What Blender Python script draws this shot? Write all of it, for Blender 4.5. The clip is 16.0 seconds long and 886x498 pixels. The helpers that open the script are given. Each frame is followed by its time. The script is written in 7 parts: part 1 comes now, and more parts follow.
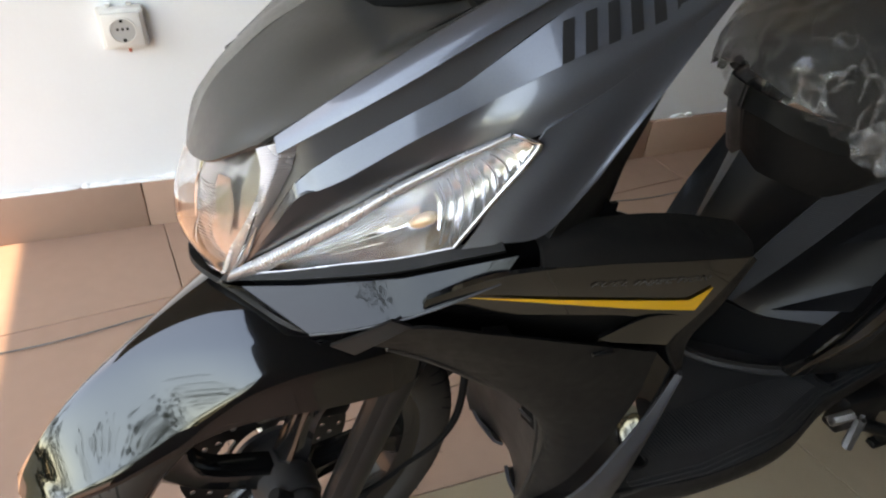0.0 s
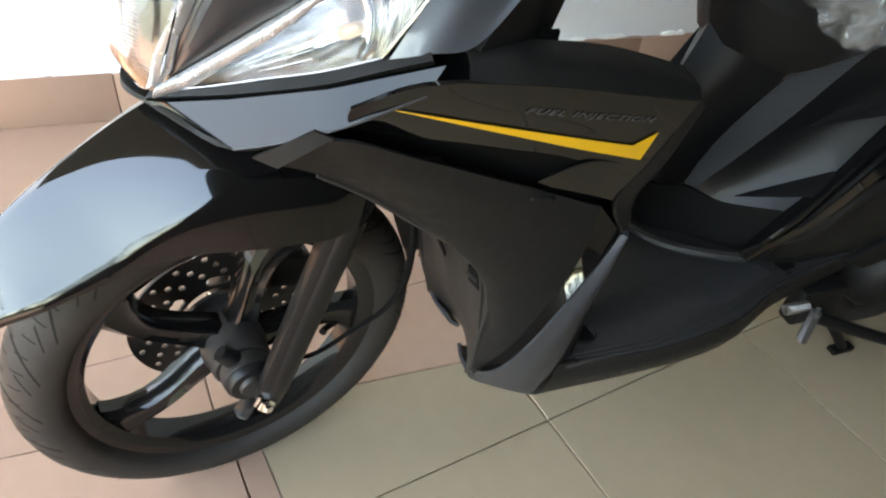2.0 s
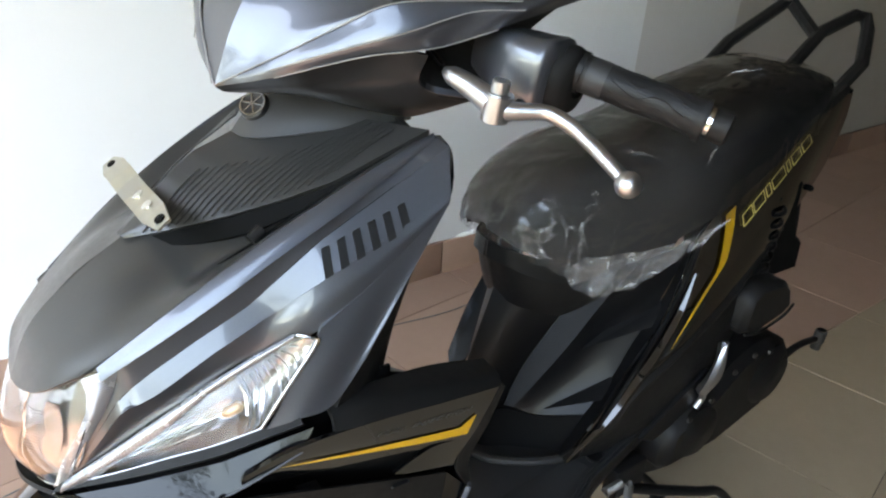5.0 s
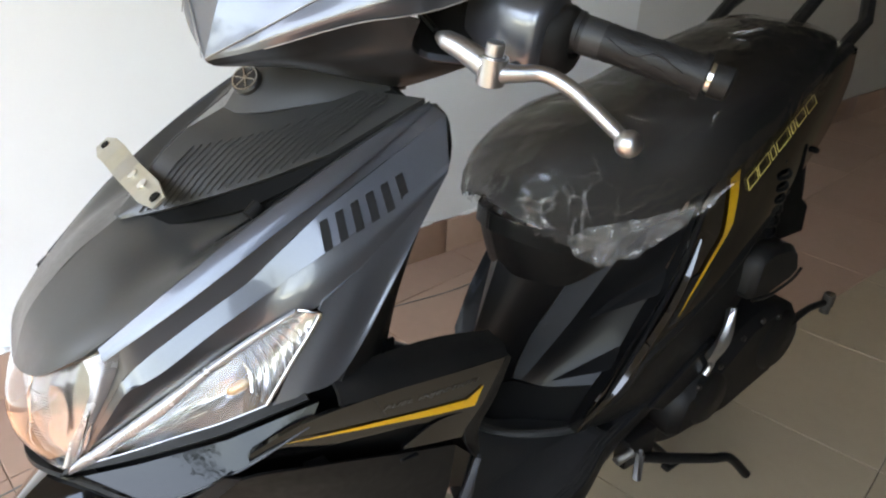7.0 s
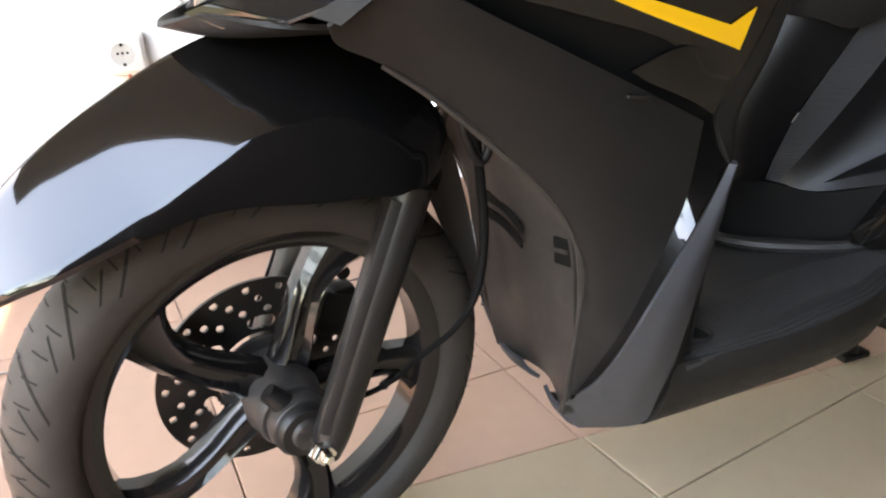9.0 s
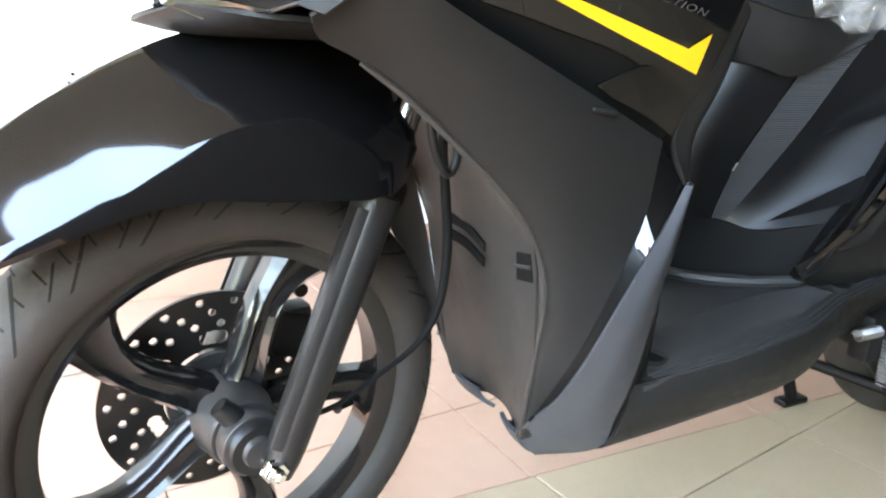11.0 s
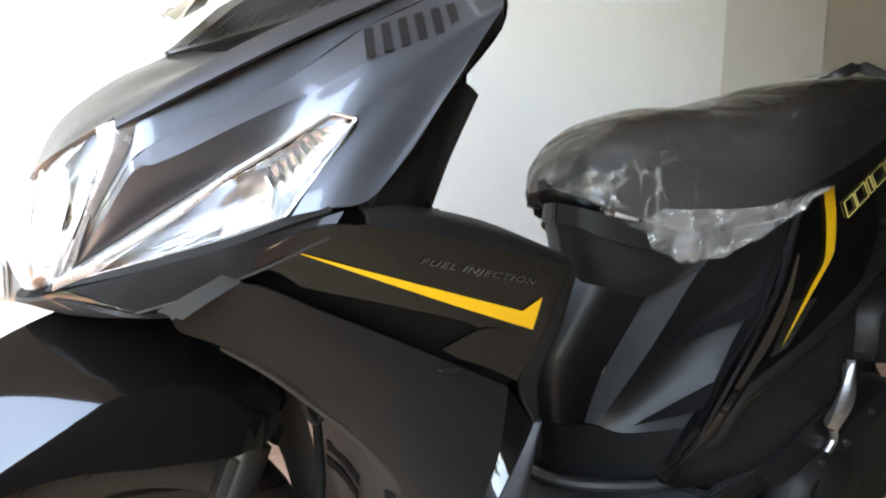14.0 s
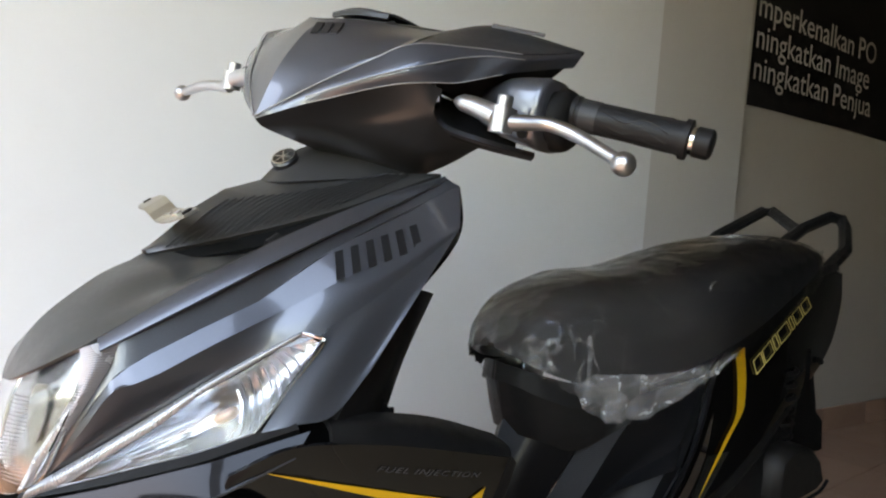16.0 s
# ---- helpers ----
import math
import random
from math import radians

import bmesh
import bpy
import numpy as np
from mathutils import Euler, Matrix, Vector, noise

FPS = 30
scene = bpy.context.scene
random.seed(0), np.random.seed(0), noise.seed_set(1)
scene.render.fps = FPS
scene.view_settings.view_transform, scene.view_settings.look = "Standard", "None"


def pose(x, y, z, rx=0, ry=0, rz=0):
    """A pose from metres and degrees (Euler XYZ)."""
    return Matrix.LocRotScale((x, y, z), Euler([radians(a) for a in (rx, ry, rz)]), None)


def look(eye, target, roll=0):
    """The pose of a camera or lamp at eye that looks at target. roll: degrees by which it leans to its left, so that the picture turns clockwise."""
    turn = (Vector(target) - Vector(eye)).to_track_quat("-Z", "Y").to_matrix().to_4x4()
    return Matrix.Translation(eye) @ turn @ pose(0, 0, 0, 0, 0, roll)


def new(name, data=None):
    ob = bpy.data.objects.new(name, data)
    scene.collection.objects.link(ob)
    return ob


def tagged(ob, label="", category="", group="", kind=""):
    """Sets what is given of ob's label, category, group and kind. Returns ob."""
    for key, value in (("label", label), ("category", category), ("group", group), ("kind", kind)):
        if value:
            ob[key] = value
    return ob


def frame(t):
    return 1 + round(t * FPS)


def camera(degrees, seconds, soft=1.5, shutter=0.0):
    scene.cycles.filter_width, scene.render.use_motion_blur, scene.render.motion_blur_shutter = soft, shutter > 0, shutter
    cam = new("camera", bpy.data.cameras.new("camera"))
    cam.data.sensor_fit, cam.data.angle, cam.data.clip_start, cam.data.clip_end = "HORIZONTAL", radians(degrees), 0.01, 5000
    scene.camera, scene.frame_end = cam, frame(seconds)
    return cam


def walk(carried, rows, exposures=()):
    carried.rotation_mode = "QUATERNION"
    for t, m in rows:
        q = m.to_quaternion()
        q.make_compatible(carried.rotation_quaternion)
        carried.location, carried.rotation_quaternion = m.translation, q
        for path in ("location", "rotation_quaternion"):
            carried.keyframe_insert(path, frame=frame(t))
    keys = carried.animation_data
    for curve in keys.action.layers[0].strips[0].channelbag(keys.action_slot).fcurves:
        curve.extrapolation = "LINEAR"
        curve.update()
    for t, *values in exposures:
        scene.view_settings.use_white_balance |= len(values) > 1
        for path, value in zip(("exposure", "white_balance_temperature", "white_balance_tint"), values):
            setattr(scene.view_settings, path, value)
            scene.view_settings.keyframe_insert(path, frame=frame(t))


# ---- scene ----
cam = camera(64.2, 16.0, soft=2.2)
PATH = [  # seconds, eye, target, roll
    (0, (-0.044, -0.56, 1.024), (0.572, 0.931, -0.159), 4.2),
    (0.5, (-0.031, -0.579, 1.007), (0.533, 0.904, -0.21), 2.5),
    (1, (-0.031, -0.597, 0.98), (0.466, 0.857, -0.3), 3.5),
    (1.5, (-0.028, -0.614, 0.94), (0.503, 0.783, -0.389), 6.3),
    (2, (-0.004, -0.626, 0.944), (0.595, 0.769, -0.358), 6.7),
    (2.4, (0.016, -0.647, 1.006), (0.747, 0.798, -0.167), 9.1),
    (2.5, (0.019, -0.65, 1.033), (0.773, 0.795, -0.125), 8.5),
    (3, (-0.01, -0.659, 1.102), (0.873, 0.751, -0.007), 6.7),
    (3.2, (-0.027, -0.659, 1.11), (0.915, 0.734, 0.027), 5.8),
    (3.5, (-0.049, -0.657, 1.13), (0.975, 0.73, 0.117), 6.0),
    (4, (-0.064, -0.657, 1.152), (1.009, 0.736, 0.199), 4.8),
    (4.5, (-0.065, -0.664, 1.172), (1.044, 0.733, 0.267), 4.4),
    (4.7, (-0.064, -0.662, 1.17), (1.042, 0.743, 0.273), 4.3),
    (7, (-0.056, -0.664, 1.153), (1.021, 0.732, 0.208), 1.9),
    (7.5, (-0.057, -0.671, 1.107), (0.924, 0.76, 0.111), 0.3),
    (8, (-0.019, -0.662, 0.956), (0.717, 0.94, 0.012), -2.7),
    (8.5, (-0.024, -0.625, 0.834), (0.687, 1.003, -0.084), -1.1),
    (9, (-0.061, -0.643, 0.68), (0.585, 1.08, -0.104), -1.3),
    (9.2, (-0.05, -0.631, 0.616), (0.617, 1.128, -0.062), -0.0),
    (11.3, (-0.09, -0.664, 0.642), (0.781, 1.041, 0.064), 2.0),
    (11.5, (-0.049, -0.677, 0.674), (0.869, 1.021, 0.151), 1.8),
    (12, (-0.006, -0.713, 0.728), (1.049, 0.951, 0.383), 1.6),
    (12.5, (0.008, -0.729, 0.734), (1.125, 0.911, 0.48), 2.5),
    (13, (0.004, -0.732, 0.73), (1.116, 0.914, 0.501), 1.9),
    (13.5, (-0.007, -0.727, 0.737), (1.07, 0.94, 0.488), 1.5),
    (14, (-0.047, -0.721, 0.753), (0.953, 0.996, 0.528), 1.8),
    (14.5, (-0.087, -0.718, 0.799), (0.854, 1.022, 0.507), 4.4),
    (15, (-0.106, -0.718, 0.844), (0.947, 0.967, 0.618), 5.2),
    (15.5, (-0.108, -0.738, 0.872), (1.023, 0.902, 0.692), 5.1),
    (16, (-0.102, -0.748, 0.904), (1.058, 0.879, 0.837), 4.6),
]
EXPOSURE = [  # seconds, stops, kelvin, tint
    (0.0, 3.36, 9650, 15), (1.5, 3.84, 9500, 14), (2.0, 4.08, 9140, 9), (2.5, 4.08, 8260, 6), (3.5, 4.05, 8500, 9), (4.7, 3.98, 8640, 12), (7.0, 3.83, 9130, 15), (8.0, 3.77, 9580, 17), (9.0, 4.52, 9580, 18), (11.5, 5.48, 8010, 9), (12.5, 5.33, 8320, 11), (13.5, 4.95, 8760, 13), (14.5, 4.27, 9000, 15), (16.0, 3.62, 8830, 16),
]
walk(cam, [(t, look(eye, target, roll)) for t, eye, target, roll in PATH], EXPOSURE)

# ---- light ----
world = bpy.data.worlds.new("world")
scene.world = world
world.use_nodes = True
wn = world.node_tree.nodes
sky = wn.new("ShaderNodeTexSky")
sky.sky_type, sky.sun_disc = "NISHITA", False
sky.sun_elevation, sky.sun_rotation = radians(57.5), radians(269)
sky.air_density, sky.dust_density = 1.2, 0.3
wn["Background"].inputs["Strength"].default_value = 0.15
world.node_tree.links.new(sky.outputs[0], wn["Background"].inputs["Color"])
sun = new("sun", bpy.data.lights.new("sun", "SUN"))
sun.data.energy, sun.data.angle, sun.data.color = 1.1, radians(0.5), (1.0, 0.93, 0.82)
sun.matrix_world = look((-1.84, -0.02, 2.9), (0, 0, 0))


# ---- materials ----
def material(name, colour, rough=0.5, metal=0.0, coat=0.0, spread=0.12, scale=40.0, bump=0.0, bump_scale=300.0, stain=0.0, stain_scale=4.0, stain_colour=None, rough_var=0.08, by_object=0.0, transmission=0.0, ior=1.45, alpha=1.0, spec=0.5):
    m = bpy.data.materials.new(name)
    m.use_nodes = True
    nt = m.node_tree
    n, lk = nt.nodes, nt.links
    bs = n["Principled BSDF"]
    co = n.new("ShaderNodeTexCoord")
    fine = n.new("ShaderNodeTexNoise")
    fine.inputs["Scale"].default_value, fine.inputs["Detail"].default_value = scale, 5
    lk.new(co.outputs["Object"], fine.inputs["Vector"])
    ramp = n.new("ShaderNodeMapRange")
    ramp.inputs[3].default_value, ramp.inputs[4].default_value = 1 - spread, 1 + spread
    lk.new(fine.outputs["Fac"], ramp.inputs[0])
    mul = n.new("ShaderNodeVectorMath")
    mul.operation = "MULTIPLY"
    mul.inputs[0].default_value = colour
    lk.new(ramp.outputs[0], mul.inputs[1])
    last = mul.outputs[0]
    if stain:
        big = n.new("ShaderNodeTexNoise")
        big.inputs["Scale"].default_value, big.inputs["Detail"].default_value, big.inputs["Roughness"].default_value = stain_scale, 8, 0.65
        lk.new(co.outputs["Object"], big.inputs["Vector"])
        cut = n.new("ShaderNodeMapRange")
        cut.inputs[1].default_value, cut.inputs[2].default_value, cut.inputs[4].default_value = 0.5, 0.78, stain
        lk.new(big.outputs["Fac"], cut.inputs[0])
        mix = n.new("ShaderNodeMix")
        mix.data_type = "RGBA"
        mix.inputs[7].default_value = (*(stain_colour or [c * 0.5 for c in colour]), 1)
        lk.new(cut.outputs[0], mix.inputs[0])
        lk.new(last, mix.inputs[6])
        last = mix.outputs[2]
    if by_object:
        info = n.new("ShaderNodeObjectInfo")
        each = n.new("ShaderNodeMapRange")
        each.inputs[3].default_value, each.inputs[4].default_value = 1 - by_object, 1 + by_object
        lk.new(info.outputs["Random"], each.inputs[0])
        more = n.new("ShaderNodeVectorMath")
        more.operation = "MULTIPLY"
        lk.new(last, more.inputs[0])
        lk.new(each.outputs[0], more.inputs[1])
        last = more.outputs[0]
    lk.new(last, bs.inputs["Base Color"])
    rr = n.new("ShaderNodeMapRange")
    rr.inputs[3].default_value, rr.inputs[4].default_value = max(rough - rough_var, 0.02), min(rough + rough_var, 1)
    wide = n.new("ShaderNodeTexNoise")
    wide.inputs["Scale"].default_value, wide.inputs["Detail"].default_value = scale * 0.3, 6
    lk.new(co.outputs["Object"], wide.inputs["Vector"])
    lk.new(wide.outputs["Fac"], rr.inputs[0])
    lk.new(rr.outputs[0], bs.inputs["Roughness"])
    bs.inputs["Metallic"].default_value = metal
    bs.inputs["Coat Weight"].default_value, bs.inputs["Coat Roughness"].default_value = coat, 0.04
    bs.inputs["Transmission Weight"].default_value, bs.inputs["IOR"].default_value = transmission, ior
    bs.inputs["Alpha"].default_value = alpha
    bs.inputs["Specular IOR Level"].default_value = spec
    if bump:
        grain = n.new("ShaderNodeTexNoise")
        grain.inputs["Scale"].default_value, grain.inputs["Detail"].default_value = bump_scale, 3
        lk.new(co.outputs["Object"], grain.inputs["Vector"])
        bp = n.new("ShaderNodeBump")
        bp.inputs["Strength"].default_value, bp.inputs["Distance"].default_value = bump, 0.002
        lk.new(grain.outputs["Fac"], bp.inputs["Height"])
        lk.new(bp.outputs[0], bs.inputs["Normal"])
    return m


GLOSS = material("gloss_black_paint", (0.0028, 0.0028, 0.003), 0.12, 0.0, 0.85, 0.1, 60, stain=0.1, stain_scale=9, stain_colour=(0.009, 0.009, 0.009), rough_var=0.05, spec=0.1)
GLOSS.node_tree.nodes["Principled BSDF"].inputs["Coat IOR"].default_value = 1.68
# Copy of the gloss black with a weaker coat, to dim the chin's sky reflection.
GLOSS_DIM = material("gloss_black_dim_reflection", (0.004, 0.004, 0.0045), 0.2, 0.0, 0.42, 0.1, 60, stain=0.1, stain_scale=9, stain_colour=(0.009, 0.009, 0.009), rough_var=0.05, spec=0.1)
METAL_GREY = material("metallic_grey_paint", (0.098, 0.103, 0.117), 0.36, 0.75, 0.85, 0.10, 900, rough_var=0.06)
METAL_GREY.node_tree.nodes["Principled BSDF"].inputs["Coat Roughness"].default_value = 0.05
SATIN = material("satin_grey_paint", (0.030, 0.030, 0.031), 0.40, 0.25, 0.3, 0.1, 500, rough_var=0.08, spec=0.4)
BODY = material("dark_satin_body_plastic", (0.0068, 0.0070, 0.0078), 0.40, 0.1, 0.05, 0.1, 500, rough_var=0.08, spec=0.25)
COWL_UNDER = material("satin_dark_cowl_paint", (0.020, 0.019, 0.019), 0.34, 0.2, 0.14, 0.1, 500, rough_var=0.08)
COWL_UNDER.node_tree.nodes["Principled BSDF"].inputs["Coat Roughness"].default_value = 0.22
HOOD = material("satin_hood_paint", (0.046, 0.0445, 0.043), 0.38, 0.35, 0.3, 0.1, 500, rough_var=0.08)
GROOVE = material("tread_groove_rubber", (0.014, 0.013, 0.012), 0.8, 0, 0, 0.2, 120, spec=0.2)
MATTE = material("matte_black_plastic", (0.0098, 0.0094, 0.0092), 0.50, 0, 0, 0.12, 300, bump=0.18, bump_scale=1400, stain=0.5, stain_scale=7, stain_colour=(0.0185, 0.0176, 0.0168), rough_var=0.15, spec=0.25)
STRIP = material("slate_grey_plastic", (0.04, 0.042, 0.048), 0.5, 0.1, 0, 0.1, 300, bump=0.12, bump_scale=1400)
MAT_TEX = material("textured_mat_plastic", (0.022, 0.022, 0.023), 0.5, 0, 0, 0.15, 200, bump=0.2, bump_scale=900)
# Black plastic; also the shade put into gaps, slots and holes.
DARK = material("black_plastic_and_cavity_shade", (0.005, 0.005, 0.005), 0.7, 0, 0, 0.1, 100, spec=0.1)
RUBBER = material("tyre_rubber", (0.024, 0.0205, 0.018), 0.72, 0, 0, 0.15, 120, bump=0.15, bump_scale=700, stain=0.4, stain_scale=8, stain_colour=(0.060, 0.047, 0.037))
GRIP = material("grip_rubber", (0.010, 0.010, 0.0105), 0.5, 0, 0, 0.12, 120, bump=0.15, bump_scale=700, spec=0.3)
SPRING = material("dull_zinc_spring", (0.22, 0.215, 0.21), 0.4, 0.9, 0, 0.1, 90)
HUB = material("cast_hub_metal", (0.045, 0.041, 0.039), 0.45, 0.4, 0, 0.2, 150, bump=0.1, bump_scale=500)
LINER = material("wheel_guard_plastic", (0.027, 0.0245, 0.0228), 0.42, 0, 0, 0.15, 200, bump=0.15, bump_scale=900, stain=0.5, stain_scale=9, stain_colour=(0.045, 0.038, 0.033), spec=0.4)
RIM = material("black_alloy_paint", (0.008, 0.0075, 0.0075), 0.18, 0.0, 0.5, 0.1, 100, spec=0.25)
CAST = material("cast_dark_metal", (0.009, 0.0085, 0.0085), 0.5, 0.25, 0, 0.2, 150, bump=0.1, bump_scale=500, spec=0.25)
FORK = material("satin_black_fork_paint", (0.011, 0.0105, 0.0105), 0.42, 0.1, 0.1, 0.1, 200, spec=0.35)
DISC = material("dark_steel_disc", (0.05, 0.047, 0.045), 0.38, 0.8, 0, 0.15, 150)
ALLOY = material("polished_alloy", (0.50, 0.50, 0.505), 0.36, 1.0, 0, 0.1, 120, bump=0.06, bump_scale=500)
CHROME = material("chrome", (0.75, 0.74, 0.72), 0.12, 1.0, 0, 0.04, 60)
ZINC = material("zinc_plate", (0.46, 0.44, 0.38), 0.32, 0.9, 0, 0.1, 90, stain=0.5, stain_scale=14, stain_colour=(0.5, 0.42, 0.28))
YELLOW = material("yellow_decal", (0.74, 0.415, 0.018), 0.35, 0, 0.3, 0.04, 60)
YELLOW_PALE = material("pale_yellow_decal", (0.62, 0.50, 0.16), 0.4, 0, 0.2, 0.04, 60)
PINSTRIPE = material("silver_pinstripe", (0.30, 0.29, 0.28), 0.4, 0.3, 0, 0.05, 60)
DECAL_GREY = material("grey_decal", (0.125, 0.125, 0.13), 0.4, 0, 0, 0.05, 60)
DECAL_BLACK = material("black_decal", (0.012, 0.012, 0.013), 0.35, 0, 0.3, 0.05, 60)
AMBER = material("amber_bulb", (0.50, 0.30, 0.17), 0.25, 0.2, 0.5, 0.05, 60)
REFLECTOR = material("lamp_reflector", (0.38, 0.38, 0.39), 0.20, 0.85, 0, 0.05, 90, bump=0.12, bump_scale=90)
FLUTED = material("fluted_reflector", (0.38, 0.38, 0.39), 0.26, 0.6, 0.5, 0.05, 90)
LENS = material("clear_lens", (1, 1, 1), 0.03, 0, 0, 0.0, 30, rough_var=0.01, transmission=1.0, ior=1.3)
SEAT = material("seat_vinyl", (0.0095, 0.0091, 0.0091), 0.55, 0, 0, 0.15, 80, bump=0.2, bump_scale=900)
PAINT = material("wall_paint", (0.79, 0.80, 0.80), 0.7, 0, 0, 0.03, 3, bump=0.12, bump_scale=60, stain=0.28, stain_scale=1.7, stain_colour=(0.67, 0.67, 0.65))
# Wall colours darkened for the shade towards the far end.
SHADE_GREY = material("wall_shade_grey", (0.62, 0.60, 0.57), 0.75, 0, 0, 0.04, 3, bump=0.12, bump_scale=60, stain=0.25, stain_scale=2, stain_colour=(0.52, 0.50, 0.47))
SHADE_TAUPE = material("wall_shade_taupe", (0.50, 0.46, 0.41), 0.75, 0, 0, 0.05, 3, bump=0.12, bump_scale=60, stain=0.3, stain_scale=2, stain_colour=(0.40, 0.36, 0.31))
DRIP = material("spilled_white_paint", (0.85, 0.85, 0.83), 0.6, 0, 0, 0.04, 30, bump=0.4, bump_scale=80)
TERRA = material("terracotta_tile", (0.38, 0.240, 0.178), 0.44, 0, 0.0, 0.06, 30, stain=0.35, stain_scale=5, stain_colour=(0.32, 0.22, 0.165), by_object=0.07, spec=0.17)
CREAM = material("cream_tile", (0.365, 0.280, 0.192), 0.42, 0, 0.0, 0.05, 30, stain=0.35, stain_scale=4, stain_colour=(0.30, 0.225, 0.15), by_object=0.05, spec=0.17)
GROUT = material("dark_grout", (0.16, 0.12, 0.09), 0.9, 0, 0, 0.3, 60)
SOCKET = material("socket_plastic", (0.72, 0.7, 0.66), 0.4, 0, 0, 0.04, 30, stain=0.3, stain_scale=20, stain_colour=(0.6, 0.56, 0.5))
BANNER = material("black_banner_vinyl", (0.012, 0.011, 0.012), 0.55, 0, 0, 0.1, 20)
BANNER_TEXT = material("banner_lettering", (0.42, 0.40, 0.38), 0.6, 0, 0, 0.05, 20)
# For the walls out of view, dark so that the panels reflect little.
UNSEEN_DARK = material("unseen_wall_dark_brown", (0.045, 0.04, 0.036), 0.8, 0, 0, 0.1, 3, bump=0.12, bump_scale=60)
CEILING = material("ceiling_paint", (0.31, 0.295, 0.275), 0.8, 0, 0, 0.05, 4)
EARTH = material("outside_ground", (0.10, 0.10, 0.06), 0.9, 0, 0, 0.3, 1.5, stain=0.6, stain_scale=0.6, stain_colour=(0.05, 0.065, 0.03))
LEAF = material("tree_foliage", (0.035, 0.055, 0.022), 0.6, 0, 0, 0.4, 3)
BARK = material("tree_bark", (0.12, 0.09, 0.06), 0.9, 0, 0, 0.3, 12)


def film_material():
    """Thin crinkled clear polythene: mostly see-through, milky and glossy along its creases."""
    m = bpy.data.materials.new("clear_polythene_film")
    m.use_nodes = True
    n, lk = m.node_tree.nodes, m.node_tree.links
    bs, out = n["Principled BSDF"], n["Material Output"]
    bs.inputs["Base Color"].default_value = (0.60, 0.57, 0.55, 1)
    bs.inputs["Roughness"].default_value = 0.09
    bs.inputs["Specular IOR Level"].default_value = 1.0
    co = n.new("ShaderNodeTexCoord")
    drift = n.new("ShaderNodeTexNoise")
    drift.inputs["Scale"].default_value, drift.inputs["Detail"].default_value = 6.0, 3
    lk.new(co.outputs["Object"], drift.inputs["Vector"])
    bent = n.new("ShaderNodeVectorMath")
    bent.operation = "MULTIPLY_ADD"
    bent.inputs[1].default_value = (0.22, 0.30, 0.22)
    lk.new(drift.outputs["Color"], bent.inputs[0])
    lk.new(co.outputs["Object"], bent.inputs[2])
    big, small = n.new("ShaderNodeTexVoronoi"), n.new("ShaderNodeTexVoronoi")
    big.inputs["Scale"].default_value, small.inputs["Scale"].default_value = 8, 26
    fine = n.new("ShaderNodeMath")
    fine.operation = "MULTIPLY"
    fine.inputs[1].default_value = 0.35
    fold = n.new("ShaderNodeMath")
    for node in (big, small):
        lk.new(bent.outputs[0], node.inputs["Vector"])
    lk.new(small.outputs["Distance"], fine.inputs[0])
    lk.new(big.outputs["Distance"], fold.inputs[0])
    lk.new(fine.outputs[0], fold.inputs[1])
    bp = n.new("ShaderNodeBump")
    bp.inputs["Strength"].default_value, bp.inputs["Distance"].default_value = 0.8, 0.010
    lk.new(fold.outputs[0], bp.inputs["Height"])
    lk.new(bp.outputs[0], bs.inputs["Normal"])
    lines = n.new("ShaderNodeTexVoronoi")
    lines.feature = "DISTANCE_TO_EDGE"
    lines.inputs["Scale"].default_value = 19
    lk.new(bent.outputs[0], lines.inputs["Vector"])
    crease = n.new("ShaderNodeMapRange")
    crease.inputs[1].default_value, crease.inputs[2].default_value = 0.0, 0.03
    crease.inputs[3].default_value, crease.inputs[4].default_value = 0.22, 0.0
    lk.new(lines.outputs["Distance"], crease.inputs[0])
    place = n.new("ShaderNodeSeparateXYZ")
    lk.new(co.outputs["Object"], place.inputs[0])
    slack = n.new("ShaderNodeMapRange")  # the film is loosest over the nose of the seat
    slack.inputs[1].default_value, slack.inputs[2].default_value = 0.58, 0.95
    slack.inputs[3].default_value, slack.inputs[4].default_value = 1.0, 0.12
    lk.new(place.outputs[0], slack.inputs[0])
    patch = n.new("ShaderNodeTexNoise")
    patch.inputs["Scale"].default_value, patch.inputs["Detail"].default_value = 7, 2
    lk.new(co.outputs["Object"], patch.inputs["Vector"])
    some = n.new("ShaderNodeMapRange")
    some.inputs[1].default_value, some.inputs[2].default_value = 0.50, 0.62
    lk.new(patch.outputs["Fac"], some.inputs[0])
    m1, m2, m3 = n.new("ShaderNodeMath"), n.new("ShaderNodeMath"), n.new("ShaderNodeMath")
    m1.operation = m2.operation = "MULTIPLY"
    milk = n.new("ShaderNodeMath")
    milk.operation = "MULTIPLY"
    milk.inputs[1].default_value = 0.075
    lk.new(slack.outputs[0], milk.inputs[0])
    lk.new(milk.outputs[0], m3.inputs[1])
    lk.new(crease.outputs[0], m1.inputs[0])
    lk.new(slack.outputs[0], m1.inputs[1])
    lk.new(m1.outputs[0], m2.inputs[0])
    lk.new(some.outputs[0], m2.inputs[1])
    lk.new(m2.outputs[0], m3.inputs[0])
    clear = n.new("ShaderNodeBsdfTransparent")
    mix = n.new("ShaderNodeMixShader")
    lk.new(m3.outputs[0], mix.inputs[0])
    lk.new(clear.outputs[0], mix.inputs[1])
    lk.new(bs.outputs[0], mix.inputs[2])
    shine = n.new("ShaderNodeBsdfGlossy")
    shine.inputs["Roughness"].default_value = 0.07
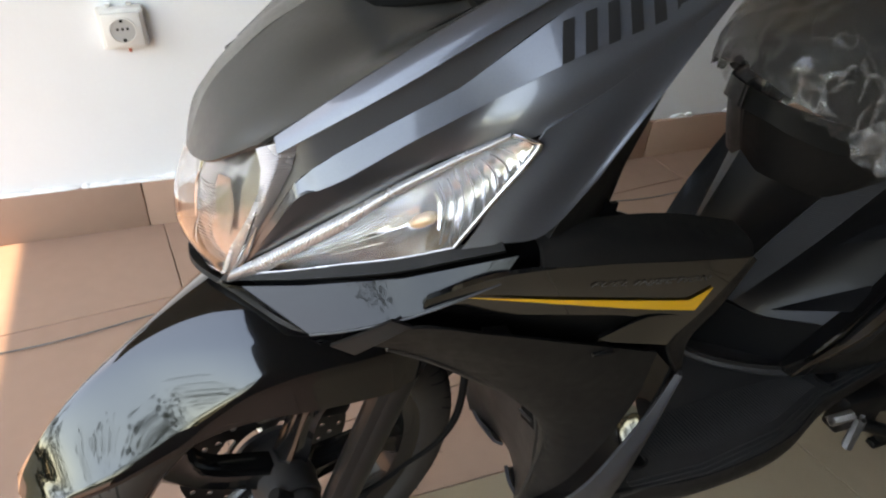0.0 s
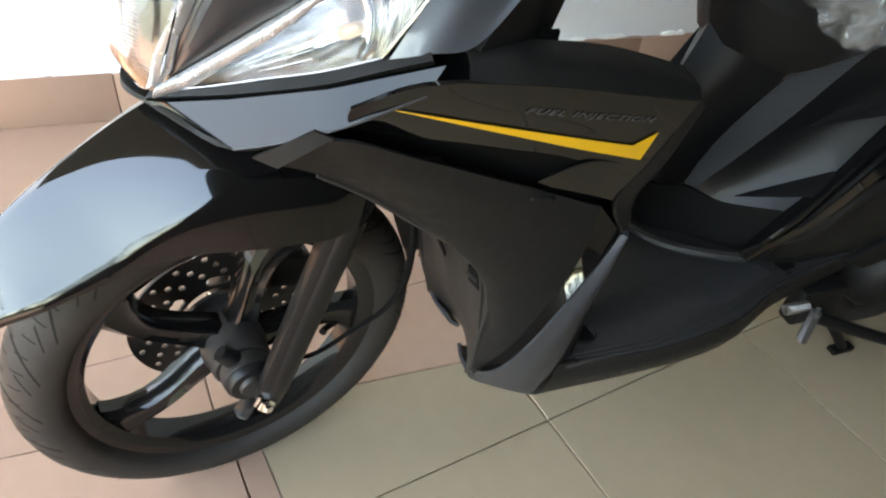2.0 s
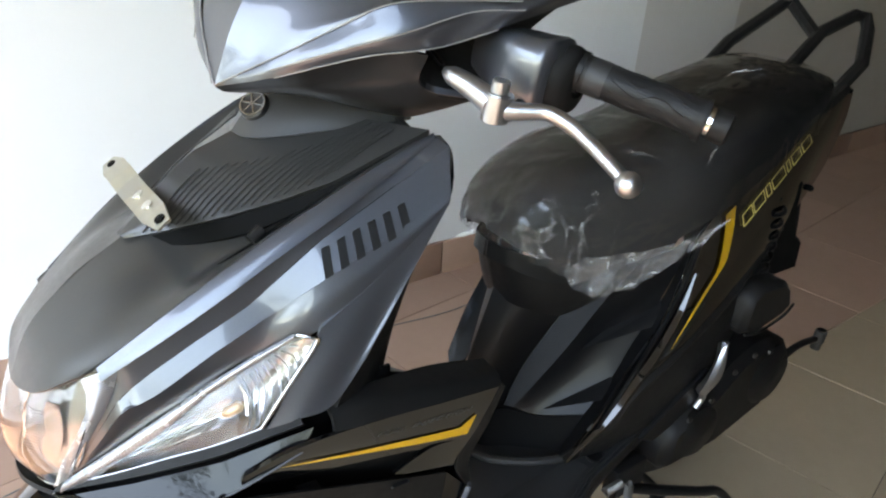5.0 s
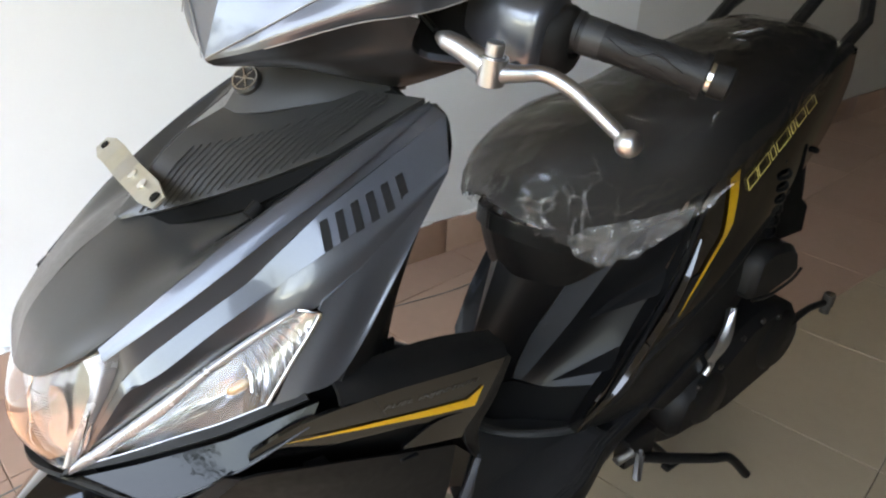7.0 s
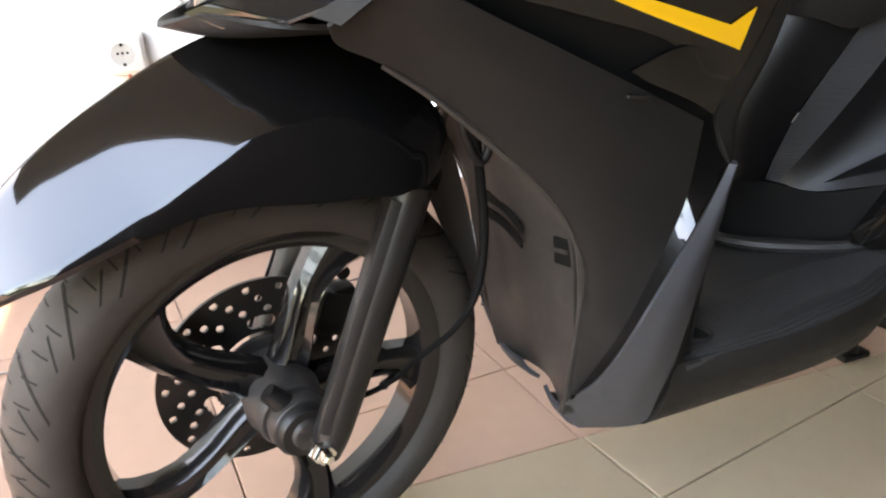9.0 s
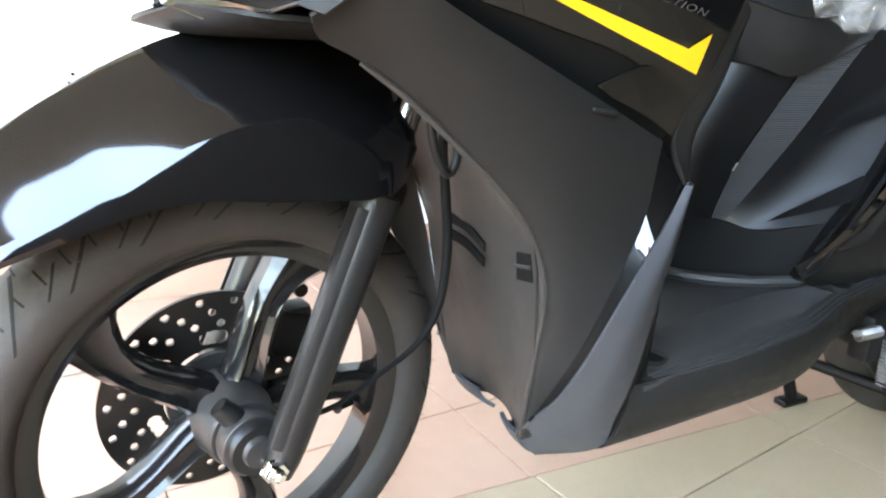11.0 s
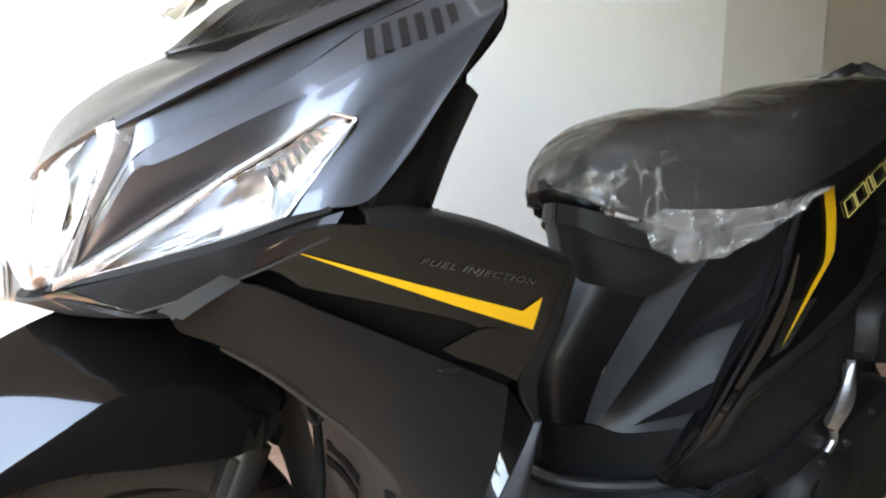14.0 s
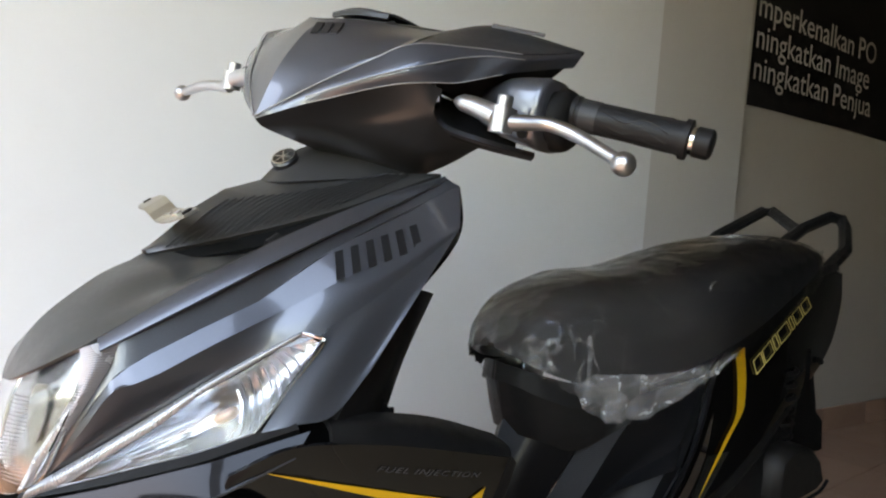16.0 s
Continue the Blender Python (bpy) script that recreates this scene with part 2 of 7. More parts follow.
    edge = n.new("ShaderNodeFresnel")
    edge.inputs["IOR"].default_value = 1.40
    for node in (shine, edge):
        lk.new(bp.outputs[0], node.inputs["Normal"])
    top = n.new("ShaderNodeMixShader")
    lk.new(edge.outputs[0], top.inputs[0])
    lk.new(mix.outputs[0], top.inputs[1])
    lk.new(shine.outputs[0], top.inputs[2])
    lk.new(top.outputs[0], out.inputs["Surface"])
    return m


def ribbed_material():
    """Satin grey plastic with fine moulded ribs."""
    m = material("ribbed_satin_plastic", (0.011, 0.0118, 0.0138), 0.44, 0.3, 0.0, 0.1, 500)
    n, lk = m.node_tree.nodes, m.node_tree.links
    co = n.new("ShaderNodeTexCoord")
    wave = n.new("ShaderNodeTexWave")
    wave.bands_direction = "DIAGONAL"
    wave.inputs["Scale"].default_value = 190
    lk.new(co.outputs["Object"], wave.inputs["Vector"])
    bp = n.new("ShaderNodeBump")
    bp.inputs["Strength"].default_value, bp.inputs["Distance"].default_value = 0.6, 0.0012
    lk.new(wave.outputs["Fac"], bp.inputs["Height"])
    lk.new(bp.outputs[0], n["Principled BSDF"].inputs["Normal"])
    return m


RIBBED = ribbed_material()
FILM = film_material()


def fold_material(name, milk):
    """A sharp pleat of the same film, doubled and so whiter."""
    m = bpy.data.materials.new(name)
    m.use_nodes = True
    n, lk = m.node_tree.nodes, m.node_tree.links
    bs = n["Principled BSDF"]
    bs.inputs["Base Color"].default_value = (0.75, 0.75, 0.75, 1)
    bs.inputs["Roughness"].default_value, bs.inputs["Specular IOR Level"].default_value = 0.08, 1.0
    clear, mix = n.new("ShaderNodeBsdfTransparent"), n.new("ShaderNodeMixShader")
    co, cloud, span = n.new("ShaderNodeTexCoord"), n.new("ShaderNodeTexNoise"), n.new("ShaderNodeMapRange")
    cloud.inputs["Scale"].default_value, cloud.inputs["Detail"].default_value, cloud.inputs["Distortion"].default_value = 38, 4, 1.2
    span.inputs[1].default_value, span.inputs[2].default_value = 0.42, 0.72
    span.inputs[3].default_value, span.inputs[4].default_value = milk * 0.45, milk * 2.2
    lk.new(co.outputs["Object"], cloud.inputs["Vector"])
    lk.new(cloud.outputs["Fac"], span.inputs[0])
    lk.new(span.outputs[0], mix.inputs[0])
    lk.new(clear.outputs[0], mix.inputs[1])
    lk.new(bs.outputs[0], mix.inputs[2])
    lk.new(mix.outputs[0], n["Material Output"].inputs["Surface"])
    return m


FOLD = fold_material("doubled_polythene_fold", 0.17)
HEM = fold_material("milky_polythene_hem", 0.20)


# ---- mesh helpers ----
def part(name, bm, mat, parent=None, label="", smooth=True):
    me = bpy.data.meshes.new(name)
    bm.normal_update()
    bm.to_mesh(me)
    bm.free()
    me.materials.append(mat)
    if smooth:
        me.shade_smooth()
        me.set_sharp_from_angle(angle=radians(38))
    ob = new(name, me)
    if parent is not None:
        ob.parent = parent
        ob.matrix_parent_inverse = Matrix.Translation(-parent.location)
    if label:
        ob["label"] = label
    return ob


def spline(points, n):
    """n+1 points a span along a Catmull-Rom curve through the points (arrays of any shape)."""
    p = [np.asarray(q, float) for q in points]
    p = [2 * p[0] - p[1], *p, 2 * p[-1] - p[-2]]
    out = []
    for i in range(1, len(p) - 2):
        a, b, c, d = p[i - 1 : i + 3]
        for k in range(n):
            t = k / n
            out.append(0.5 * (2 * b + (c - a) * t + (2 * a - 5 * b + 4 * c - d) * t**2 + (3 * b - a - 3 * c + d) * t**3))
    return np.array(out + [p[-2]])


def even(points, n):
    """The same along straight spans, which keeps the folds sharp."""
    p = [np.asarray(q, float) for q in points]
    return np.array([a + (b - a) * (k / n) for a, b in zip(p, p[1:]) for k in range(n)] + [p[-1]])


def lean(x, z=1.0):
    """How far the cowl's middle line has drifted towards the wall, at x behind the axle."""
    return 0.085 * np.clip(x, 0.0, 0.26) * np.clip((z - 0.60) / 0.10, 0.0, 1.0)


def sheet(rows, n=5, thick=0.003, out=(-0.2, -1, 0.4), mirror=False, crisp=""):
    """A panel with thickness through rows of control points; out: the side that is seen."""
    g = np.array(rows, float)
    across = even if crisp == "across" else spline
    along = even if crisp == "along" else spline
    g = along([across(r, n) for r in g], n) if len(g) > 2 else even([across(r, n) for r in g], 2)
    if mirror:
        g = g * (1, -1, 1)
        g[:, :, 1] += 2 * lean(g[:, :, 0], g[:, :, 2])
        out = (out[0], -out[1], out[2])
    du, dv = np.gradient(g, axis=0), np.gradient(g, axis=1)
    nn = np.cross(du, dv)
    nn /= np.linalg.norm(nn, axis=2, keepdims=True) + 1e-9
    flip = (nn.mean((0, 1)) @ np.array(out)) < 0
    if flip:
        nn = -nn
    low = g - nn * thick
    bm = bmesh.new()
    a, b = g.shape[:2]
    v = [[[bm.verts.new(s[i, j]) for j in range(b)] for i in range(a)] for s in (g, low)]

    def face(*q):
        bm.faces.new(q if flip else q[::-1])

    for i in range(a - 1):
        for j in range(b - 1):
            face(v[0][i][j], v[0][i][j + 1], v[0][i + 1][j + 1], v[0][i + 1][j])
            face(v[1][i + 1][j], v[1][i + 1][j + 1], v[1][i][j + 1], v[1][i][j])
    rim = [(i, 0) for i in range(a)] + [(a - 1, j) for j in range(1, b)] + [(i, b - 1) for i in range(a - 2, -1, -1)] + [(0, j) for j in range(b - 2, 0, -1)]
    for p, q in zip(rim, rim[1:] + rim[:1]):
        face(v[0][p[0]][p[1]], v[0][q[0]][q[1]], v[1][q[0]][q[1]], v[1][p[0]][p[1]])
    bmesh.ops.recalc_face_normals(bm, faces=bm.faces)
    return bm


def both(name, rows, mat, parent, label="", **kw):
    """A panel and its mirror image on the other side of the machine."""
    part(name, sheet(rows, **kw), mat, parent, label)
    part(name, sheet(rows, mirror=True, **kw), mat, parent, label)


def tube(points, radius, n=8, sides=12, caps=True, smooth=True):
    """A round rod along a curve; radius: one, or one a point."""
    points = [tuple(p) for p in points]
    pts = spline(points, n) if len(points) > 2 and smooth else np.array(points, float)
    r = np.full(len(points), radius, float) if np.isscalar(radius) else np.array(radius, float)
    rr = np.interp(np.linspace(0, 1, len(pts)), np.linspace(0, 1, len(r)), r)
    bm = bmesh.new()
    rings, side = [], None
    for i, p in enumerate(pts):
        d = Vector(pts[min(i + 1, len(pts) - 1)] - pts[max(i - 1, 0)]).normalized()
        if side is None:
            side = d.orthogonal().normalized()
        side = (side - d * side.dot(d)).normalized()
        up = d.cross(side)
        rings.append([bm.verts.new(Vector(p) + float(rr[i]) * (side * math.cos(a) + up * math.sin(a))) for a in np.linspace(0, 2 * math.pi, sides, endpoint=False)])
    for a, b in zip(rings, rings[1:]):
        for k in range(sides):
            bm.faces.new((a[k], a[(k + 1) % sides], b[(k + 1) % sides], b[k]))
    if caps:
        bm.faces.new(rings[0][::-1])
        bm.faces.new(rings[-1])
    return bm


def lathe(profile, m=Matrix(), sides=48, closed=False):
    """A body turned round the local y axis from pairs of radius and height along y."""
    bm = bmesh.new()
    rings = []
    for r, h in profile:
        rings.append([bm.verts.new(m @ Vector((r * math.cos(a), h, r * math.sin(a)))) for a in np.linspace(0, 2 * math.pi, sides, endpoint=False)])
    pairs = list(zip(rings, rings[1:])) + ([(rings[-1], rings[0])] if closed else [])
    for a, b in pairs:
        for k in range(sides):
            bm.faces.new((a[k], b[k], b[(k + 1) % sides], a[(k + 1) % sides]))
    if not closed:
        bm.faces.new(rings[0])
        bm.faces.new(rings[-1][::-1])
    bmesh.ops.recalc_face_normals(bm, faces=bm.faces)
    return bm


def block(lo, hi, m=Matrix(), bevel=0.002):
    bm = bmesh.new()
    bmesh.ops.create_cube(bm, size=1)
    size = Vector(hi) - Vector(lo)
    for v in bm.verts:
        v.co = Vector(lo) + Vector([(v.co[k] + 0.5) * size[k] for k in range(3)])
    if bevel:
        bmesh.ops.bevel(bm, geom=bm.edges[:], offset=bevel, segments=2, affect="EDGES", profile=0.5)
    bmesh.ops.transform(bm, matrix=m, verts=bm.verts)
    return bm


def plate(outline, depth, m=Matrix(), bevel=0.0):
    """A flat slab: an outline in local x and z, with its depth along y."""
    bm = bmesh.new()
    a = [bm.verts.new((x, 0, z)) for x, z in outline]
    b = [bm.verts.new((x, depth, z)) for x, z in outline]
    bm.faces.new(a)
    bm.faces.new(b[::-1])
    for i in range(len(a)):
        j = (i + 1) % len(a)
        bm.faces.new((a[j], a[i], b[i], b[j]))
    bmesh.ops.recalc_face_normals(bm, faces=bm.faces)
    if bevel:
        bmesh.ops.bevel(bm, geom=bm.edges[:], offset=bevel, segments=1, affect="EDGES")
    bmesh.ops.transform(bm, matrix=m, verts=bm.verts)
    return bm


def joined(*parts):
    bm = bmesh.new()
    for p in parts:
        me = bpy.data.meshes.new("piece")
        p.to_mesh(me)
        p.free()
        bm.from_mesh(me)
        bpy.data.meshes.remove(me)
    return bm


def thing(name, place, label, category, **kw):
    ob = new(name)
    ob.location = place
    return tagged(ob, label, category, **kw)


# ---- the room ----
WALL_Y = 1.03


def structure(name, bm, mat, label, category, smooth=False):
    return tagged(part(name, bm, mat, None, "", smooth), label, category, kind="structure")


structure("ground", block((-400, -400, -0.6), (400, 400, -0.16), bevel=0), EARTH, "bare earth and grass yard outside the terrace", "ground")
floor = structure("floor", block((-1.6, -3.4, -0.155), (6.2, WALL_Y, -0.006), bevel=0), GROUT, "tiled terrace floor with dark grout joints", "floor")
structure("wall_north", block((-5.5, WALL_Y, -0.15), (1.79, WALL_Y + 0.2, 3.0), bevel=0), PAINT, "white painted plaster wall with faint scuffs", "wall")
structure("pilaster_1", block((1.79, WALL_Y, -0.15), (2.11, WALL_Y + 0.2, 3.0), bevel=0), PAINT, "white painted pilaster in the wall", "pilaster")
# Shade along the far wall is put into its colour: grey, then taupe.
structure("wall_north_2", block((2.11, WALL_Y, -0.15), (2.70, WALL_Y + 0.2, 3.0), bevel=0), SHADE_GREY, "stretch of wall coloured light grey for the shade on it", "wall")
structure("wall_north_3", block((2.70, WALL_Y + 0.02, -0.15), (6.2, WALL_Y + 0.2, 3.0), bevel=0), SHADE_TAUPE, "stretch of wall coloured dull taupe for the deeper shade on it", "wall")
# Two unseen walls, added to hold back sky light and darken reflections.
structure("wall_east", block((6.0, -3.4, -0.15), (6.2, WALL_Y + 0.02, 3.0), bevel=0), UNSEEN_DARK, "unseen dark brown end wall added to darken reflections", "wall")
structure("wall_south", block((-0.62, -1.9, -0.15), (6.0, -1.7, 3.0), bevel=0), UNSEEN_DARK, "unseen dark brown wall added to block sky and darken reflections", "wall")
structure("ceiling", block((-2.3, -1.7, 2.9), (6.2, WALL_Y + 0.2, 3.05), bevel=0), CEILING, "pale painted terrace ceiling", "ceiling")


def clipped(poly, planes):
    """A convex polygon cut by half planes a*x + b*y <= c."""
    for a, b, c in planes:
        out = []
        for p, q in zip(poly, poly[1:] + poly[:1]):
            dp, dq = a * p[0] + b * p[1] - c, a * q[0] + b * q[1] - c
            if dp <= 0:
                out.append(p)
            if dp * dq < 0:
                t = dp / (dp - dq)
                out.append((p[0] + t * (q[0] - p[0]), p[1] + t * (q[1] - p[1])))
        poly = out
        if len(poly) < 3:
            return None
    return poly


def slab(poly, top, low, bevel=0.0015):
    bm = bmesh.new()
    cx, cy = sum(p[0] for p in poly) / len(poly), sum(p[1] for p in poly) / len(poly)
    rings = []
    for z, grow in ((low, 0), (top - bevel, 0), (top, bevel)):
        ring = []
        for x, y in poly:
            d = math.hypot(x - cx, y - cy)
            k = 1 - grow / max(d, 0.01)
            ring.append(bm.verts.new((cx + (x - cx) * k, cy + (y - cy) * k, z)))
        rings.append(ring)
    for a, b in zip(rings, rings[1:]):
        for i in range(len(poly)):
            j = (i + 1) % len(poly)
            bm.faces.new((a[i], a[j], b[j], b[i]))
    bm.faces.new(rings[-1])
    return bm


def tiles(name, mat, origin, turn, pitch, span, planes, gap=0.0011):
    """Square tiles on a turned grid, each cut to the half planes of its field."""
    c, s = math.cos(radians(turn)), math.sin(radians(turn))
    rnd = random.Random(7)
    for i in range(*span[0]):
        for j in range(*span[1]):
            sq = [(i * pitch + gap, j * pitch + gap), ((i + 1) * pitch - gap, j * pitch + gap), ((i + 1) * pitch - gap, (j + 1) * pitch - gap), (i * pitch + gap, (j + 1) * pitch - gap)]
            poly = clipped([(origin[0] + x * c - y * s, origin[1] + x * s + y * c) for x, y in sq], planes)
            if poly:
                part("tile", slab(poly, rnd.uniform(-0.0006, 0.0006), -0.008), mat, floor, smooth=False)


# The cream field is laid askew to the wall; a terracotta border runs along the wall and the open end.
EDGE_X = (0.9835, 0.181, 0.0145)  # the line between the border and the field at the open end
tiles("cream", CREAM, (0.461, -0.057), 10.4, 0.457, ((-3, 13), (-8, 3)), [(-EDGE_X[0], -EDGE_X[1], -EDGE_X[2] - 0.0009), (0, 1, 0.0930), (1, 0, 6.0), (0, -1, 3.4)])
tiles("border", TERRA, (-0.065, 0.258), 6.0, 0.472, ((-6, 15), (-3, 3)), [(0, -1, -0.0950), (0, 1, WALL_Y - 0.012), (1, 0, 6.0), (-1, 0, 1.6)])
tiles("border_end", TERRA, (-0.065, 0.258), 9.0, 0.462, ((-6, 2), (-9, 1)), [(EDGE_X[0], EDGE_X[1], EDGE_X[2] - 0.0009), (0, 1, 0.0930), (-1, 0, 1.6), (0, -1, 3.4)])

# Skirting tiles along the foot of the wall.
skirting = structure("baseboard", block((-1.6, WALL_Y - 0.004, -0.004), (6.0, WALL_Y - 0.001, 0.119), bevel=0), GROUT, "terracotta tile skirting along the wall", "baseboard")
x = -1.6
for i in range(16):
    w = 0.475
    if x + w > 5.99:
        break
    part("skirting_tile", block((x + 0.0015, WALL_Y - 0.016 - 0.001 * (i % 2), 0.0), (x + w - 0.0015, WALL_Y - 0.004, 0.121 + 0.001 * (i % 3)), bevel=0.0015), TERRA, skirting)
    x += w


def spilled_paint():
    """Uneven beads of white paint along the top of the skirting."""
    bm = bmesh.new()
    rnd = random.Random(3)
    x = -1.5
    while x < 1.75:
        w = rnd.uniform(0.012, 0.05)
        if rnd.random() < (0.9 if x < 0.2 else 0.45):
            r = bmesh.ops.create_icosphere(bm, subdivisions=2, radius=1)["verts"]
            h = rnd.uniform(0.004, 0.013)
            for v in r:
                k = 1 + 0.25 * noise.noise(v.co * 2.3 + Vector((x * 9, 0, 0)))
                v.co = Vector((x + v.co.x * w * k, WALL_Y - 0.006 + v.co.y * 0.008 * k, 0.122 + v.co.z * h * k))
        x += w * rnd.uniform(0.7, 1.5)
    return bm


tagged(part("paint_spill", spilled_paint(), DRIP), "lumpy white paint smeared along the top of the skirting", "paint", kind="stuff")


def wall_socket():
    ob = thing("wall_socket", (-0.143, WALL_Y, 0.45), "off-white surface-mounted wall socket with a round two-pin well", "socket")
    m = Matrix.Translation((-0.143, WALL_Y, 0.491)) @ pose(0, 0, 0, 0, -1.5, 0)
    part("back_box", block((-0.045, -0.028, -0.042), (0.045, 0, 0.042), m, 0.005), SOCKET, ob)
    part("face_plate", block((-0.038, -0.036, -0.035), (0.038, -0.028, 0.035), m, 0.003), SOCKET, ob)
    part("socket_well", lathe([(0.024, -0.0385), (0.0265, -0.0385), (0.0265, -0.034), (0.024, -0.034)], m, 32, True), SOCKET, ob)
    part("well_floor", lathe([(0.0238, -0.0368), (0.0238, -0.0362)], m, 32), material("socket_well_grey", (0.42, 0.41, 0.39), 0.5), ob)
    for dx in (-0.0095, 0.0, 0.0095):
        part("pin_hole", lathe([(0.0027, -0.0378), (0.0027, -0.0366)], m @ Matrix.Translation((dx, 0, 0.003)), 12), DARK, ob)
    for dz in (-0.02, 0.02):
        part("earth_clip", block((-0.003, -0.0395, dz - 0.003), (0.003, -0.0365, dz + 0.003), m, 0.0005), DARK, ob)
    part("cable_stub", tube([m @ Vector((0.004, -0.012, -0.04)), m @ Vector((0.004, -0.012, -0.053))], 0.0035), material("red_sleeve", (0.5, 0.12, 0.08), 0.5), ob)
    for dx in (-0.02, 0.02):
        part("lug", block((dx - 0.005, -0.016, 0.041), (dx + 0.005, 0, 0.047), m, 0.001), SOCKET, ob)


wall_socket()


def text_mesh(body, size, extrude=0.0006, spacing=1.0, shear=0.0, align="LEFT"):
    cu = bpy.data.curves.new("lettering", "FONT")
    cu.body, cu.size, cu.extrude, cu.space_character, cu.shear, cu.align_x = body, size, extrude, spacing, shear, align
    cu.resolution_u = 3
    ob = bpy.data.objects.new("lettering", cu)
    scene.collection.objects.link(ob)
    dg = bpy.context.evaluated_depsgraph_get()
    me = bpy.data.meshes.new_from_object(ob.evaluated_get(dg))
    bpy.data.objects.remove(ob)
    bm = bmesh.new()
    bm.from_mesh(me)
    bpy.data.meshes.remove(me)
    return bm


def banner():
    ob = thing("banner", (3.6, WALL_Y, 1.5), "black vinyl banner with pale printed lines hung on the wall", "banner")
    y = WALL_Y + 0.012
    bm = bmesh.new()
    nx, nz = 30, 10
    x0, x1 = 2.735, 4.9
    grid = []
    for i in range(nx + 1):
        col = []
        for j in range(nz + 1):
            u, w = i / nx, j / nz
            zlow = 1.535 + 0.02 * math.sin(u * 3.0)
            col.append(bm.verts.new((x0 + (x1 - x0) * u, y - 0.004 * math.sin(u * 19 + w * 3), zlow + (2.75 - zlow) * w)))
        grid.append(col)
    for i in range(nx):
        for j in range(nz):
            bm.faces.new((grid[i][j], grid[i + 1][j], grid[i + 1][j + 1], grid[i][j + 1]))
    r = bmesh.ops.extrude_face_region(bm, geom=bm.faces[:])
    for e in r["geom"]:
        if isinstance(e, bmesh.types.BMVert):
            e.co.y += 0.002
    bmesh.ops.recalc_face_normals(bm, faces=bm.faces)
    part("vinyl_sheet", bm, BANNER, ob)
    for k, line in enumerate(("mperkenalkan PO", "ningkatkan Image", "ningkatkan Penjua")):
        x = 2.745
        for word in line.split():
            bm = text_mesh(word, 0.155, 0.0004, 1.0)
            wide = max(v.co.x for v in bm.verts)
            bmesh.ops.transform(bm, matrix=pose(x, y - 0.007, 1.925 - 0.137 * k, 90, 0, 0), verts=bm.verts)
            part("printed_word", bm, BANNER_TEXT, ob, "pale grey printed word", False)
            x += wide + 0.045


banner()

# A thin cable lying on the floor, and a metal-ended cord at the foot of the wall.
cord = tagged(part("floor_cable", tube([(-1.3, 0.66, 0.004), (-0.75, 0.64, 0.004), (-0.46, 0.633, 0.004), (-0.26, 0.655, 0.004), (0.15, 0.74, 0.004), (0.5, 0.81, 0.004), (0.85, 0.827, 0.004), (1.15, 0.80, 0.004), (1.5, 0.84, 0.004)], 0.0018, 8, 8), material("grey_cable_sheath", (0.16, 0.15, 0.14), 0.5)), "thin grey cable lying on the terracotta floor tiles", "cable")
clip = thing("cable_plug", (-0.56, 0.93, 0), "small dark plug with a metal end on the floor", "plug")
part("plug_body", tube([(-0.60, 0.95, 0.012), (-0.56, 0.94, 0.014), (-0.53, 0.90, 0.010)], [0.010, 0.012, 0.007]), DARK, clip)
part("metal_end", tube([(-0.63, 0.95, 0.013), (-0.60, 0.95, 0.013)], 0.006), ALLOY, clip)


def tree(x, y, h, seed):
    """A leafy tree in the yard, seen only in the reflections."""
    rnd = random.Random(seed)
    ob = thing("tree", (x, y, -0.16), "broad leafy green tree standing in the yard", "tree", group="yard trees")
    part("trunk", tube([(x, y, -0.2), (x + 0.1, y, h * 0.25), (x - 0.1, y + 0.1, h * 0.5), (x, y, h * 0.8)], [0.16, 0.13, 0.09, 0.03], 4, 8), BARK, ob)
    bm = bmesh.new()
    tips = []
    for k in range(26):
        a, r, z = rnd.uniform(0, 6.28), h * rnd.uniform(0.05, 0.42), h * rnd.uniform(0.42, 1.0)
        tips.append((x + r * math.cos(a), y + r * math.sin(a), z))
    for tx, ty, tz in tips:
        for _ in range(55):
            d = Vector((rnd.gauss(0, 1), rnd.gauss(0, 1), rnd.gauss(0, 0.8))) * h * 0.075
            c = Vector((tx, ty, tz)) + d
            s = h * rnd.uniform(0.014, 0.03)
            u = Vector((rnd.gauss(0, 1), rnd.gauss(0, 1), rnd.gauss(0, 1))).normalized()
            w = u.orthogonal().normalized()
            q = [bm.verts.new(c + u * s * p + w * s * r) for p, r in ((-1, 0), (0, -0.5), (1, 0), (0, 0.5))]
            bm.faces.new(q)
    part("crown", bm, LEAF, ob, smooth=False)


for k, (tx, ty, th) in enumerate(((-9, -14, 4.6), (-5, -16, 5.6), (-1.5, -15, 4.2), (2.5, -17, 5.2), (7, -15, 4.6), (-14, -11, 5.0), (-13, -6, 6.2), (-15, -1.5, 5.4), (-12, 3, 5.8))):
    tree(tx, ty, th, 11 + k)


